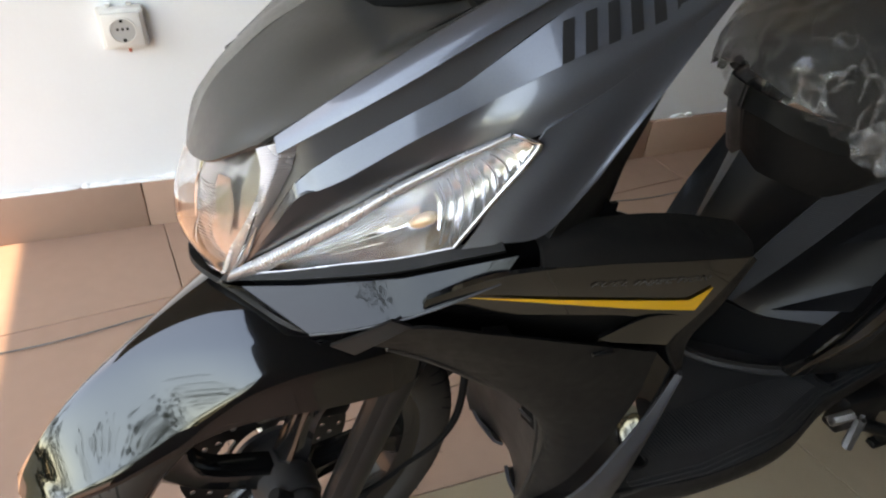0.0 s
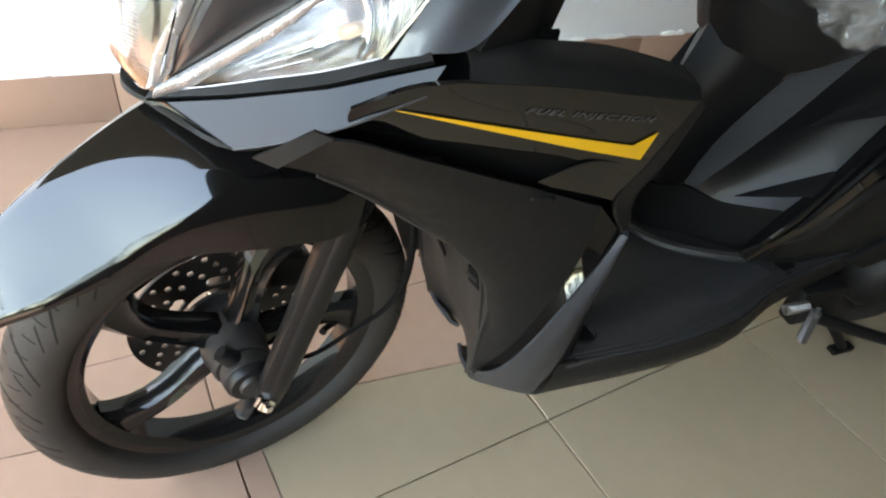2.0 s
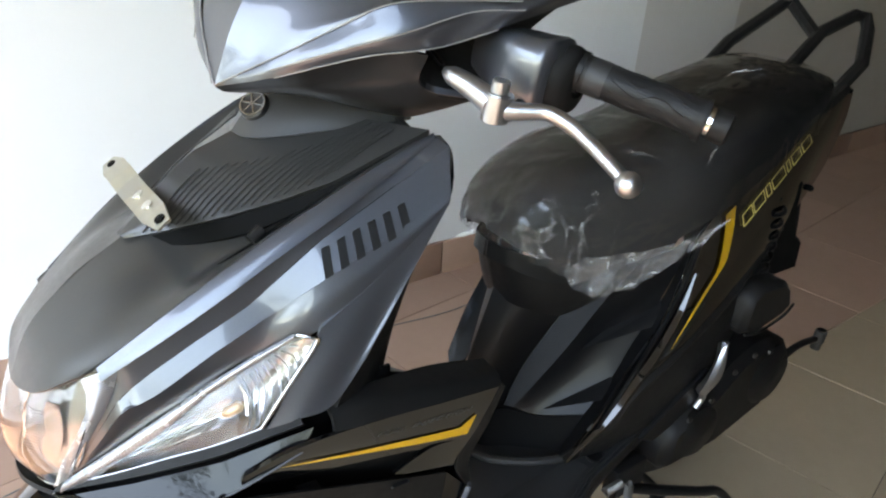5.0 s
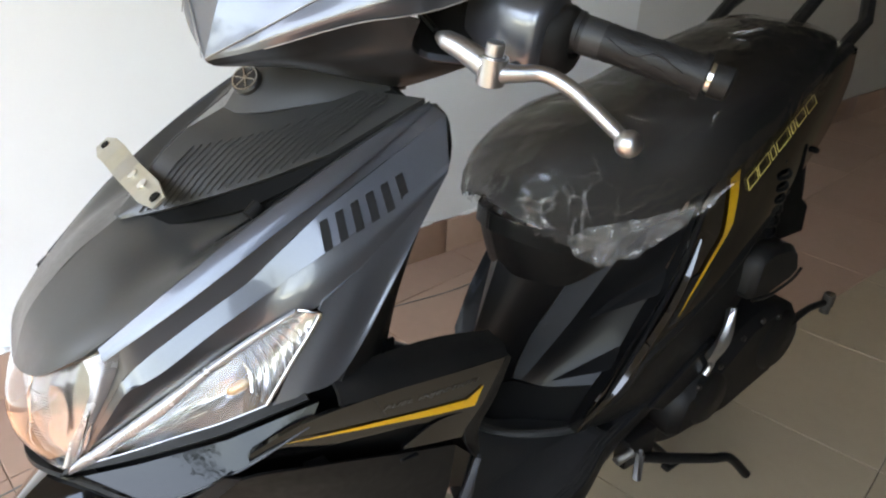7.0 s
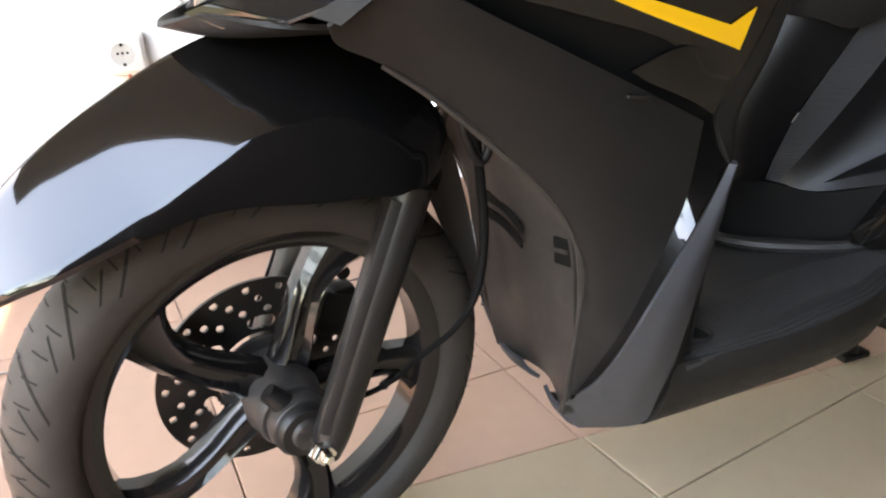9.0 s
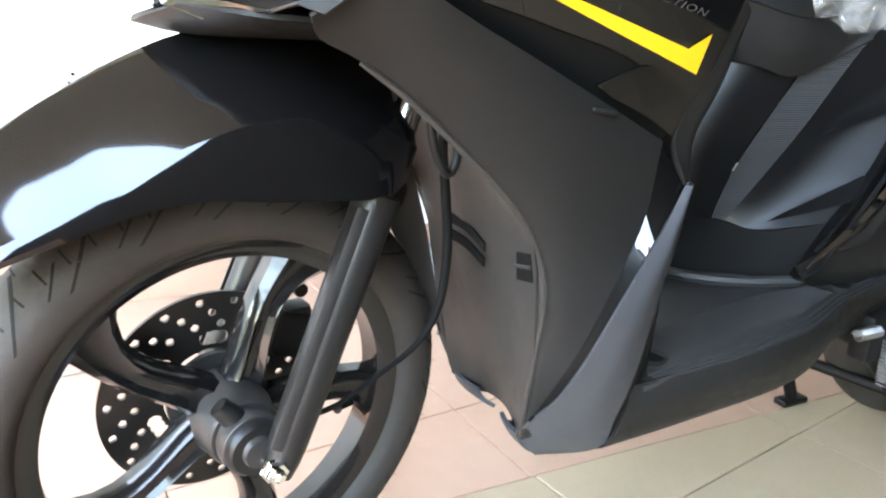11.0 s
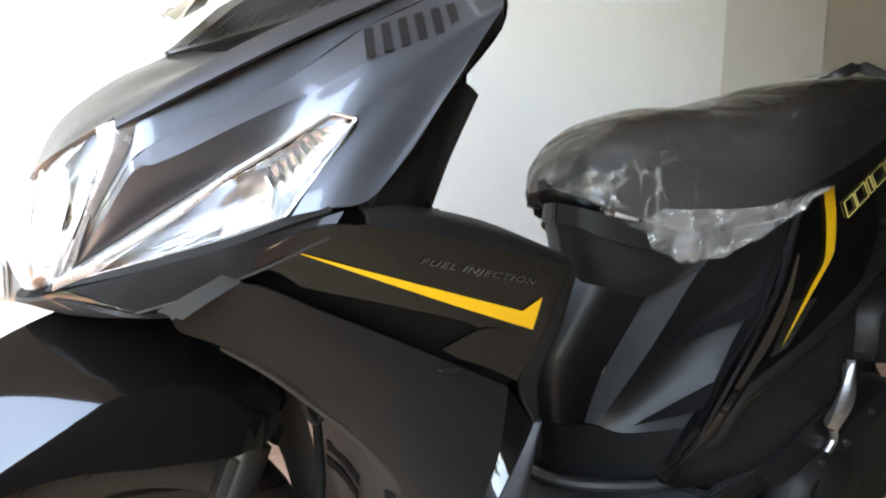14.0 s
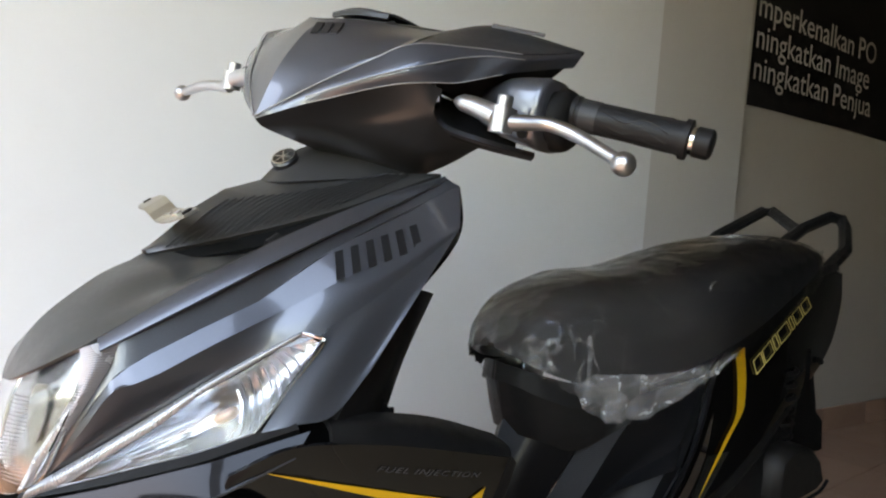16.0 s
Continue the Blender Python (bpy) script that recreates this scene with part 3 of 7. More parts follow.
def treeline():
    """Far row of trees that closes the yard: thousands of leafy clumps with an uneven top."""
    rnd = random.Random(8)
    bm = bmesh.new()
    for _ in range(5200):
        az = radians(rnd.uniform(-262, -68))
        far = rnd.uniform(24, 29)
        tall = 2.3 + 0.9 * noise.noise(Vector((az * 6, 2.0, 0))) + 0.6 * noise.noise(Vector((az * 19, 5.0, 0)))
        z = -0.3 + (tall + 0.3) * rnd.random() ** 0.8
        c = Vector((far * math.cos(az), far * math.sin(az), z))
        u = Vector((rnd.uniform(-1, 1), rnd.uniform(-1, 1), rnd.uniform(-0.6, 0.6))).normalized() * rnd.uniform(0.25, 0.6)
        w = u.cross(Vector((rnd.uniform(-1, 1), rnd.uniform(-1, 1), rnd.uniform(-1, 1)))).normalized() * rnd.uniform(0.25, 0.55)
        bm.faces.new([bm.verts.new(c + q) for q in (u, w, -u, -w)])
    tagged(part("far_trees", bm, LEAF, smooth=False), "row of dark green trees far beyond the yard", "trees", kind="stuff")


treeline()


# ---- the scooter ----
# x runs from the front axle to the rear, y from the near (left) side to the far one.
scooter = thing("scooter", (0, 0, 0), "new dark grey and black scooter with yellow stripes, on tiles", "scooter")
FRONT = Matrix.Translation((-0.007, 0.019, 0.248)) @ pose(0, 0, 0, 3.5, 0, 12.5)  # the steered wheel, turned to the left and leaning with the rake
GUARD = Matrix.Translation((0, 0, 0.235)) @ pose(0, 0, 0, 1, 0, 18)  # the mudguard above it


def front_wheel():
    m = FRONT
    prof = []
    for a in np.linspace(-118, 118, 21):
        prof.append((0.2150 + 0.037 * math.cos(radians(a)), 0.041 * math.sin(radians(a))))
    tyre = part("front_tyre", lathe(prof + [(0.190, 0.024), (0.190, -0.024)], m, 96, True), RUBBER, scooter, "black rubber front tyre with tread grooves")
    # Tread grooves, as thin dark inlays that follow the crown.
    rnd = random.Random(5)
    n = 44
    for side in (-1, 1):
        bm = bmesh.new()
        for k in range(n):
            a0 = (k + (0.5 if side > 0 else 0)) / n * 2 * math.pi
            long = k % 2 == 0
            pts = []
            for s in np.linspace(0.10 if long else 0.45, 0.92 if long else 0.80, 7):
                ph = side * radians(88) * s
                a = a0 + 0.20 * s * s + 0.03 * s + (0.03 if long else 0)
                r, h = 0.2150 + 0.0373 * math.cos(ph), 0.0413 * math.sin(ph)
                pts.append((a, r, h))
            for (a, r, h), (b, q, g) in zip(pts, pts[1:]):
                w = 0.0095 if long else 0.007
                quad = [(a - w, r, h), (a + w, r, h), (b + w, q, g), (b - w, q, g)]
                v = [bm.verts.new(m @ Vector((rr * math.cos(t), hh, rr * math.sin(t)))) for t, rr, hh in quad]
                bm.faces.new(v)
        part("tread_pattern", bm, GROOVE, tyre, smooth=False)["kind"] = "stuff"
    # Short cross sipes on the crown.
    bm = bmesh.new()
    for k in range(64):
        for lo, hi, shift in ((-0.62, -0.34, 0.0), (-0.20, 0.06, 0.5), (0.22, 0.50, 0.0)):
            a = (k + shift) / 64 * 2 * math.pi
            line = []
            for s in np.linspace(lo, hi, 4):
                ph = radians(88) * s
                line.append((0.2150 + 0.0374 * math.cos(ph), 0.0414 * math.sin(ph)))
            for (r, h), (q, g) in zip(line, line[1:]):
                bm.faces.new([bm.verts.new(m @ Vector((rr * math.cos(t), hh, rr * math.sin(t)))) for t, rr, hh in ((a - 0.004, r, h), (a + 0.004, r, h), (a + 0.004, q, g), (a - 0.004, q, g))])
    part("sipe_pattern", bm, GROOVE, tyre, smooth=False)["kind"] = "stuff"
    # Little rubber hairs left by the mould.
    bm = bmesh.new()
    for k in range(90):
        a, ph = rnd.uniform(0, 6.28), radians(rnd.choice((-1, 1)) * rnd.uniform(35, 75))
        r, h = 0.2150 + 0.037 * math.cos(ph), 0.041 * math.sin(ph)
        p = Vector((r * math.cos(a), h, r * math.sin(a)))
        d = Vector((math.cos(ph) * math.cos(a), math.sin(ph), math.cos(ph) * math.sin(a)))
        side = Vector((-math.sin(a), 0, math.cos(a))) * 0.0005
        bm.faces.new([bm.verts.new(m @ q) for q in (p - side, p + side, p + d * 0.006)])
    part("mould_flash", bm, RUBBER, tyre, smooth=False)["kind"] = "stuff"
    rim_profile = [(0.186, -0.027), (0.187, -0.022), (0.176, -0.021), (0.170, -0.015), (0.163, -0.011), (0.163, 0.011), (0.170, 0.015), (0.176, 0.021), (0.187, 0.022), (0.186, 0.027), (0.174, 0.0275), (0.165, 0.022), (0.158, 0.017), (0.158, -0.017), (0.165, -0.022), (0.174, -0.0275)]
    rim = part("front_rim", lathe([(r + 0.0145, h) for r, h in rim_profile], m, 96, True), RIM, scooter, "gloss black cast alloy rim with five spokes")
    # Five curved spokes, each a tapered bar with a raised rib.
    for k in range(5):
        base = radians(72 * k + 61)
        rows = []
        for s in np.linspace(0, 1, 9):
            r = 0.030 + 0.147 * s
            a = base + 0.15 * math.sin(math.pi * s)
            w = 0.0135 + 0.008 * (1 - s) ** 2 + 0.022 * s**4.5
            d = 0.016 + 0.004 * (1 - s)
            c = Vector((r * math.cos(a), 0, r * math.sin(a)))
            t = Vector((-math.sin(a), 0, math.cos(a)))
            ring = [c + t * (w * p) + Vector((0, d * q, 0)) for p, q in ((-1, -0.5), (-0.62, -1), (-0.25, -0.72), (0.25, -0.72), (0.62, -1), (1, -0.5), (1, 0.6), (-1, 0.6))]
            rows.append([m @ v for v in ring])
        bm = bmesh.new()
        rings = [[bm.verts.new(v) for v in ring] for ring in rows]
        for p, q in zip(rings, rings[1:]):
            for i in range(8):
                j = (i + 1) % 8
                bm.faces.new((p[i], p[j], q[j], q[i]))
        bmesh.ops.recalc_face_normals(bm, faces=bm.faces)
        part("spoke", bm, RIM, rim)
    hub = part("front_hub", lathe([(0.0, -0.050), (0.034, -0.050), (0.037, -0.046), (0.038, -0.03), (0.041, -0.02), (0.038, 0.028), (0.05, 0.03), (0.05, 0.036), (0.0, 0.036)], m), HUB, scooter, "dark cast wheel hub")
    part("spacer", lathe([(0.0, -0.088), (0.015, -0.088), (0.017, -0.080), (0.021, -0.076), (0.027, -0.074), (0.031, -0.070), (0.032, -0.058), (0.030, -0.05), (0.0, -0.05)], m), HUB, hub)
    # Brake disc on the far side, with drilled holes and wide windows.
    disc = bmesh.new()
    n, radii = 520, np.arange(0.050, 0.1141, 0.00125)
    holes = []
    for k in range(18):
        for r, turn in ((0.078, 0), (0.091, 7), (0.104, 14)):
            a = radians(20 * k + turn)
            holes.append((r * math.cos(a), r * math.sin(a), 0.0041))
    for k in range(6):
        for turn in (-7, 0, 7):
            a = radians(60 * k + 25 + turn)
            holes.append((0.0625 * math.cos(a), 0.0625 * math.sin(a), 0.0075))
    holes = np.array(holes)
    ang = np.linspace(0, 2 * math.pi, n, endpoint=False)
    vs = [[disc.verts.new((r * math.cos(a), 0.042, r * math.sin(a))) for a in ang] for r in radii]
    for i in range(len(radii) - 1):
        for j in range(n):
            r, a = radii[i] + 0.0006, ang[j] + math.pi / n
            if ((holes[:, 0] - r * math.cos(a)) ** 2 + (holes[:, 1] - r * math.sin(a)) ** 2 < holes[:, 2] ** 2).any():
                continue
            k = (j + 1) % n
            disc.faces.new((vs[i][j], vs[i][k], vs[i + 1][k], vs[i + 1][j]))
    ext = bmesh.ops.extrude_face_region(disc, geom=disc.faces[:])
    for e in ext["geom"]:
        if isinstance(e, bmesh.types.BMVert):
            e.co.y += 0.004
    bmesh.ops.recalc_face_normals(disc, faces=disc.faces)
    bmesh.ops.transform(disc, matrix=m, verts=disc.verts)
    part("brake_disc", disc, DISC, scooter, "dark steel brake disc with drilled holes", smooth=False)
    part("valve_stem", tube([m @ Vector((0.148, -0.006, -0.035)), m @ Vector((0.125, -0.016, -0.030)), m @ Vector((0.118, -0.022, -0.028))], [0.005, 0.0045, 0.0055]), CAST, rim)


front_wheel()

# Fork: two sliders with bright stanchions, the axle and its nut.
for side in (-1, 1):
    foot = FRONT @ Vector((0.012, side * 0.094, -0.022))
    head_end = Vector((0.131, -0.051, 0.480)) + (Vector((0, 0, 0)) if side < 0 else FRONT.to_3x3() @ Vector((0, 0.165, 0)))
    d = (head_end - foot).normalized()
    ln = (head_end - foot).length
    leg = part("fork_slider", tube([foot, foot + d * 0.02, foot + d * 0.06, foot + d * (ln - 0.02), foot + d * ln, foot + d * (ln + 0.003)], [0.015, 0.018, 0.0195, 0.0215, 0.0215, 0.017], 3, 24), FORK, scooter, "satin black fork leg")
    part("stanchion", tube([foot + d * ln, foot + d * (ln + 0.10)], 0.0135, 2, 20), CHROME, leg, "bright chromed inner tube")
    w = d.cross(Vector((0, 1, 0))).normalized()
    n = w.cross(d).normalized() * side
    rows = []
    for t in (0.03, 0.12, 0.22, ln - 0.015):
        c = foot + d * t + w * 0.0145 + n * 0.0125
        rows.append([tuple(c + w * 0.008 - n * 0.006), tuple(c + w * 0.006 + n * 0.004), tuple(c - w * 0.004 + n * 0.0065)])
    part("fork_rib", sheet(rows, 2, 0.008, out=tuple(n)), FORK, leg)
axle = part("axle", tube([FRONT @ Vector((0.006, -0.112, -0.010)), FRONT @ Vector((0.006, 0.112, -0.010))], 0.0065), CHROME, scooter, "bright steel axle")
part("axle_nut", lathe([(0, -0.101), (0.0045, -0.101), (0.006, -0.099), (0.006, -0.094), (0.0105, -0.094), (0.0112, -0.092), (0.0112, -0.086), (0.014, -0.0855), (0.014, -0.083), (0, -0.083)], FRONT @ Matrix.Translation((0.006, -0.018, -0.010)), 6), CHROME, axle)
part("brake_caliper", joined(block((0.052, 0.036, 0.045), (0.105, 0.082, 0.10), FRONT @ pose(0, 0, 0, 0, 20, 0), 0.008), block((0.09, 0.04, 0.02), (0.12, 0.07, 0.075), FRONT, 0.006), tube([FRONT @ Vector((0.10, 0.03, 0.10)), FRONT @ Vector((0.10, 0.085, 0.10))], 0.008)), CAST, scooter, "dark cast brake caliper")
part("speedometer_drive", joined(lathe([(0, -0.082), (0.026, -0.082), (0.030, -0.076), (0.030, -0.060), (0.0285, -0.058), (0.0285, -0.052), (0, -0.052)], FRONT), tube([FRONT @ Vector((0.0, -0.060, 0.01)), FRONT @ Vector((-0.026, -0.050, 0.040))], [0.014, 0.010])), FORK, scooter)
part("speedometer_cable", tube([FRONT @ Vector((0.012, -0.066, 0.012)), (0.085, -0.055, 0.271), (0.138, -0.050, 0.297), (0.175, -0.050, 0.322), (0.198, -0.050, 0.361), (0.205, -0.050, 0.420), (0.201, -0.050, 0.476), (0.194, -0.055, 0.530), (0.200, -0.045, 0.600)], [0.003, 0.003, 0.003, 0.0032, 0.0045, 0.0050, 0.0050, 0.0045, 0.004], 8, 10), DARK, scooter, "thin black speedometer cable")
part("brake_hose", tube([(0.165, -0.085, 0.580), (0.172, -0.082, 0.532), (0.187, -0.080, 0.503), (0.198, -0.078, 0.522), (0.192, -0.070, 0.585)], 0.0045, 8, 10), CAST, scooter, "black brake hose bent in a loop")


def fender():
    """Front mudguard: a folded shell with a centre crest, a flat facet, a crisp shoulder and side walls."""
    def section(ang, top, shoulder, low, half, flare, crease):
        a = radians(ang)
        e = Vector((-math.cos(a), 0, math.sin(a)))
        cy, cr = crease
        upper = [(cy * u, cr + (top - cr) * (1 - u**1.3)) for u in np.linspace(0, 1, 9)]
        lower = [(cy + (half - cy) * u, shoulder + (cr - shoulder) * (1 - u**1.08)) for u in np.linspace(0, 1, 13)[1:]]
        return [(e * r, y) for y, r in upper + lower + [(half * 1.05, shoulder - 0.006), (half * (1.04 + flare) / 2, (shoulder + low) / 2), (half * flare, low)]]

    # Angle from the front, radius of crest, shoulder and lower edge, half width, flare, and the crease's half width and radius.
    control = np.array([
        (40, 0.333, 0.328, 0.322, 0.024, 1.06, 0.0025, 0.3322),
        (46, 0.346, 0.316, 0.306, 0.046, 1.06, 0.0025, 0.3452),
        (54, 0.353, 0.299, 0.290, 0.056, 1.06, 0.0025, 0.3522),
        (63, 0.359, 0.291, 0.280, 0.064, 1.06, 0.0025, 0.3582),
        (68, 0.362, 0.293, 0.277, 0.067, 1.08, 0.005, 0.3605),
        (72, 0.366, 0.298, 0.275, 0.070, 1.10, 0.020, 0.3525),
        (76, 0.371, 0.306, 0.272, 0.075, 1.11, 0.037, 0.3455),
        (80, 0.377, 0.311, 0.268, 0.080, 1.13, 0.053, 0.3400),
        (85, 0.385, 0.320, 0.262, 0.086, 1.14, 0.067, 0.3385),
        (90, 0.391, 0.328, 0.258, 0.092, 1.15, 0.078, 0.3415),
        (102, 0.398, 0.335, 0.262, 0.106, 1.14, 0.092, 0.3500),
        (110, 0.398, 0.330, 0.266, 0.112, 1.10, 0.098, 0.3460),
        (114, 0.396, 0.326, 0.290, 0.108, 1.06, 0.095, 0.3420),
    ])

    def eased(ang):
        reach = min(6.0, ang - 40.0, 114.0 - ang)
        at = ang + reach * np.linspace(-1, 1, 13)
        return [float(np.interp(at, control[:, 0], control[:, k]).mean()) for k in range(1, 8)]

    rows = []
    for ang in range(40, 115, 2):
        top, shoulder, low, half, flare, cy, cr = eased(ang)
        rows.append(section(ang, top, shoulder, low, half, flare, (cy, cr)))
    full = []
    for row in rows:
        left = [GUARD @ Vector((p.x, -y, p.z)) for p, y in reversed(row)]
        right = [GUARD @ Vector((p.x, y, p.z)) for p, y in row[1:]]
        full.append([tuple(v) for v in left + right])
    return sheet(list(spline(full, 3)), 1, 0.0035, out=(-0.3, 0, 1), crisp="across")


part("front_fender", fender(), GLOSS, scooter, "gloss black front mudguard reflecting the sky")
for ang, r, y in ((84, 0.300, -0.083), (76, 0.292, -0.074)):
    a = radians(ang)
    part("fender_screw", lathe([(0, -0.0015), (0.0016, -0.0012), (0.002, 0), (0, 0)], GUARD @ Matrix.Translation((-r * math.cos(a), y, r * math.sin(a))), 12), CHROME, scooter)


def fender_flap():
    """Rear end of the mudguard, tucked in behind the fork."""
    rows = []
    for ang, r, half in ((108, 0.306, 0.082), (114, 0.305, 0.078), (119, 0.303, 0.074), (124, 0.300, 0.068)):
        e = Vector((-math.cos(radians(ang)), 0, math.sin(radians(ang))))
        rows.append([tuple(GUARD @ Vector((e.x * (r - d), y * half, e.z * (r - d)))) for y, d in ((-1, 0.028), (-0.9, 0.006), (-0.5, 0), (0, 0), (0.5, 0), (0.9, 0.006), (1, 0.028))])
    return sheet(rows, 4, 0.005, out=(0.6, 0, 1))


part("fender_flap", fender_flap(), MATTE, scooter, "matte black rear flap of the mudguard")

# ---- front cowl: hood, side bands, lamps ----
# Lines of the near side that the panels share.
RIDGE = [(0.010, -0.103, 0.786), (0.085, -0.118, 0.838), (0.165, -0.124, 0.884), (0.250, -0.126, 0.924), (0.337, -0.125, 0.957)]
CREST = [(-0.050, 0.0, 0.733), (-0.026, 0.0, 0.783), (0.014, 0.0, 0.820), (0.050, 0.004, 0.842), (0.110, 0.009, 0.872), (0.255, 0.021, 0.930)]
both("hood", [
    CREST,
    [(-0.046, -0.030, 0.739), (-0.020, -0.036, 0.780), (0.018, -0.040, 0.814), (0.058, -0.042, 0.838), (0.140, -0.045, 0.866), (0.270, -0.050, 0.930)],
    [(-0.034, -0.066, 0.753), (-0.006, -0.074, 0.783), (0.034, -0.080, 0.811), (0.082, -0.084, 0.834), (0.165, -0.088, 0.866), (0.295, -0.095, 0.935)],
    [(-0.002, -0.095, 0.777), (0.030, -0.106, 0.800), (0.070, -0.114, 0.828), (0.115, -0.120, 0.856), (0.175, -0.122, 0.889), (0.330, -0.124, 0.954)],
], HOOD, scooter, "satin dark grey nose hood", n=6, out=(-0.4, -0.4, 1))
# Raised plate on top of the hood, its leading edge drawn to a point.
PLATE_TOP = [(0.064, 0.005, 0.8535), (0.090, 0.008, 0.878), (0.115, 0.010, 0.903), (0.145, 0.012, 0.924), (0.185, 0.016, 0.938), (0.262, 0.021, 0.950)]
PLATE_LOW = [(0.068, -0.003, 0.8525), (0.108, -0.032, 0.866), (0.152, -0.060, 0.882), (0.192, -0.082, 0.897), (0.238, -0.104, 0.916), (0.334, -0.121, 0.959)]
PLATE = [PLATE_TOP, [tuple((np.array(a) + np.array(b)) / 2 + (-0.001, -0.001, 0.002)) for a, b in zip(PLATE_TOP, PLATE_LOW)], PLATE_LOW]
both("hood_plate", PLATE, HOOD, scooter, "raised satin grey plate with fine ribs", n=6, thick=0.006, out=(-0.4, -0.4, 1), crisp="across")
both("hood_neck", [
    [(0.184, 0.0156, 0.936), (0.205, -0.018, 0.938), (0.278, -0.054, 0.949), (0.345, -0.074, 0.957)],
    [(0.203, 0.0173, 0.957), (0.222, -0.014, 0.958), (0.284, -0.044, 0.966), (0.345, -0.062, 0.968)],
    [(0.226, 0.0192, 0.976), (0.241, -0.008, 0.976), (0.290, -0.032, 0.980), (0.345, -0.052, 0.980)],
    [(0.256, 0.0218, 0.990), (0.262, 0.002, 0.990), (0.300, -0.015, 0.990), (0.345, -0.030, 0.988)],
], HOOD, scooter, "satin grey neck below the handlebar", n=5, thick=0.004, out=(-0.5, -0.6, 0.6))


def plate_ribs(side):
    """Fine straight ribs of the raised plate, running along the machine one below the other."""
    top, low = (np.array(even(r, 20)) for r in (PLATE_TOP, PLATE_LOW))
    width = np.linalg.norm((low - top)[:, 1:], axis=1)
    pieces = []
    for k in range(19):
        off = 0.020 + 0.0052 * k
        at = [i for i in range(len(top)) if width[i] * 0.97 > off]
        if len(at) < 12:
            continue
        at = at[: min(len(at), 46)]
        pts = [top[i] + (low[i] - top[i]) * off / width[i] + (-0.0012, -0.0012, 0.0022) for i in at[::3]]
        pieces.append(tube([(x, y if side > 0 else 2 * lean(x) - y, z) for x, y, z in pts], 0.0009, 1, 5, smooth=False))
    return joined(*pieces)


for side in (1, -1):
    part("plate_ribs", plate_ribs(side), HOOD, scooter)["kind"] = "stuff"

# Shade of the gap under the raised plate, put in as a black sheet.
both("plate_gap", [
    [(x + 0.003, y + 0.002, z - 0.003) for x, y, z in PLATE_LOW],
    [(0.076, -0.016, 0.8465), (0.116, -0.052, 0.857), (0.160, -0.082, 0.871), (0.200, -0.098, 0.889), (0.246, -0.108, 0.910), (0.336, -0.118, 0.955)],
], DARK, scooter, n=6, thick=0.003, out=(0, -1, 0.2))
both("band_edge", [
    [(0.337, -0.127, 0.955), (0.345, -0.143, 0.946), (0.329, -0.169, 0.900), (0.279, -0.166, 0.837)],
    [(0.356, -0.112, 0.948), (0.364, -0.124, 0.930), (0.346, -0.146, 0.888), (0.296, -0.146, 0.828)],
], MATTE, scooter, n=5, thick=0.004, out=(0.6, -1, 0), crisp="across")
both("cowl_return", [
    [(0.355, -0.113, 0.948), (0.363, -0.125, 0.930), (0.345, -0.147, 0.888), (0.295, -0.147, 0.828), (0.262, -0.150, 0.800)],
    [(0.334, -0.090, 0.945), (0.336, -0.098, 0.925), (0.318, -0.112, 0.880), (0.270, -0.115, 0.822), (0.240, -0.120, 0.795)],
], DARK, scooter, "matte black back of the cowl edge", n=4, thick=0.004, out=(1, -0.3, 0))
# Bright-edged rail under the ridge, the dark groove, and the broad folded side band.
RAIL_LOW = [(0.010, -0.112, 0.777), (0.086, -0.130, 0.823), (0.166, -0.138, 0.869), (0.248, -0.139, 0.910), (0.335, -0.131, 0.952)]
both("ridge_rail", [RIDGE, *[[tuple(np.array(a) * (1 - t) + np.array(b) * t + np.array((-0.15, -0.75, 0.55)) * 0.0012 * math.sin(math.pi * t)) for a, b in zip(RIDGE, RAIL_LOW)] for t in (0.25, 0.5, 0.75)], RAIL_LOW], METAL_GREY, scooter, "metallic grey rounded rail along the hood", n=4, thick=0.004, out=(0, -1, 0.6))
# The groove's shade is a black sheet set behind the rail.
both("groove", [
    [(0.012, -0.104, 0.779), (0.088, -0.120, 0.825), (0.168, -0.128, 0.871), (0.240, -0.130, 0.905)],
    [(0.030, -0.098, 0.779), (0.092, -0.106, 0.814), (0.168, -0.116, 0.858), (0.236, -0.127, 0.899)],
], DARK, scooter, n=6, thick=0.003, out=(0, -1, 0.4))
BAND_TOP = [(-0.020, -0.081, 0.668), (-0.004, -0.096, 0.712), (0.021, -0.107, 0.764), (0.029, -0.108, 0.791), (0.066, -0.112, 0.811), (0.115, -0.118, 0.836), (0.165, -0.126, 0.862), (0.234, -0.133, 0.900), (0.338, -0.130, 0.953)]
FOLD_HIGH = [(-0.0195, -0.081, 0.667), (-0.002, -0.097, 0.708), (0.020, -0.112, 0.751), (0.033, -0.115, 0.763), (0.050, -0.117, 0.774), (0.090, -0.121, 0.7955), (0.137, -0.127, 0.820), (0.210, -0.135, 0.875), (0.3445, -0.142, 0.947)]
FOLD_LOW = [(-0.0192, -0.081, 0.666), (0.000, -0.099, 0.702), (0.020, -0.119, 0.742), (0.037, -0.1235, 0.750), (0.056, -0.127, 0.759), (0.104, -0.132, 0.786), (0.155, -0.138, 0.812), (0.213, -0.153, 0.847), (0.333, -0.165, 0.908)]
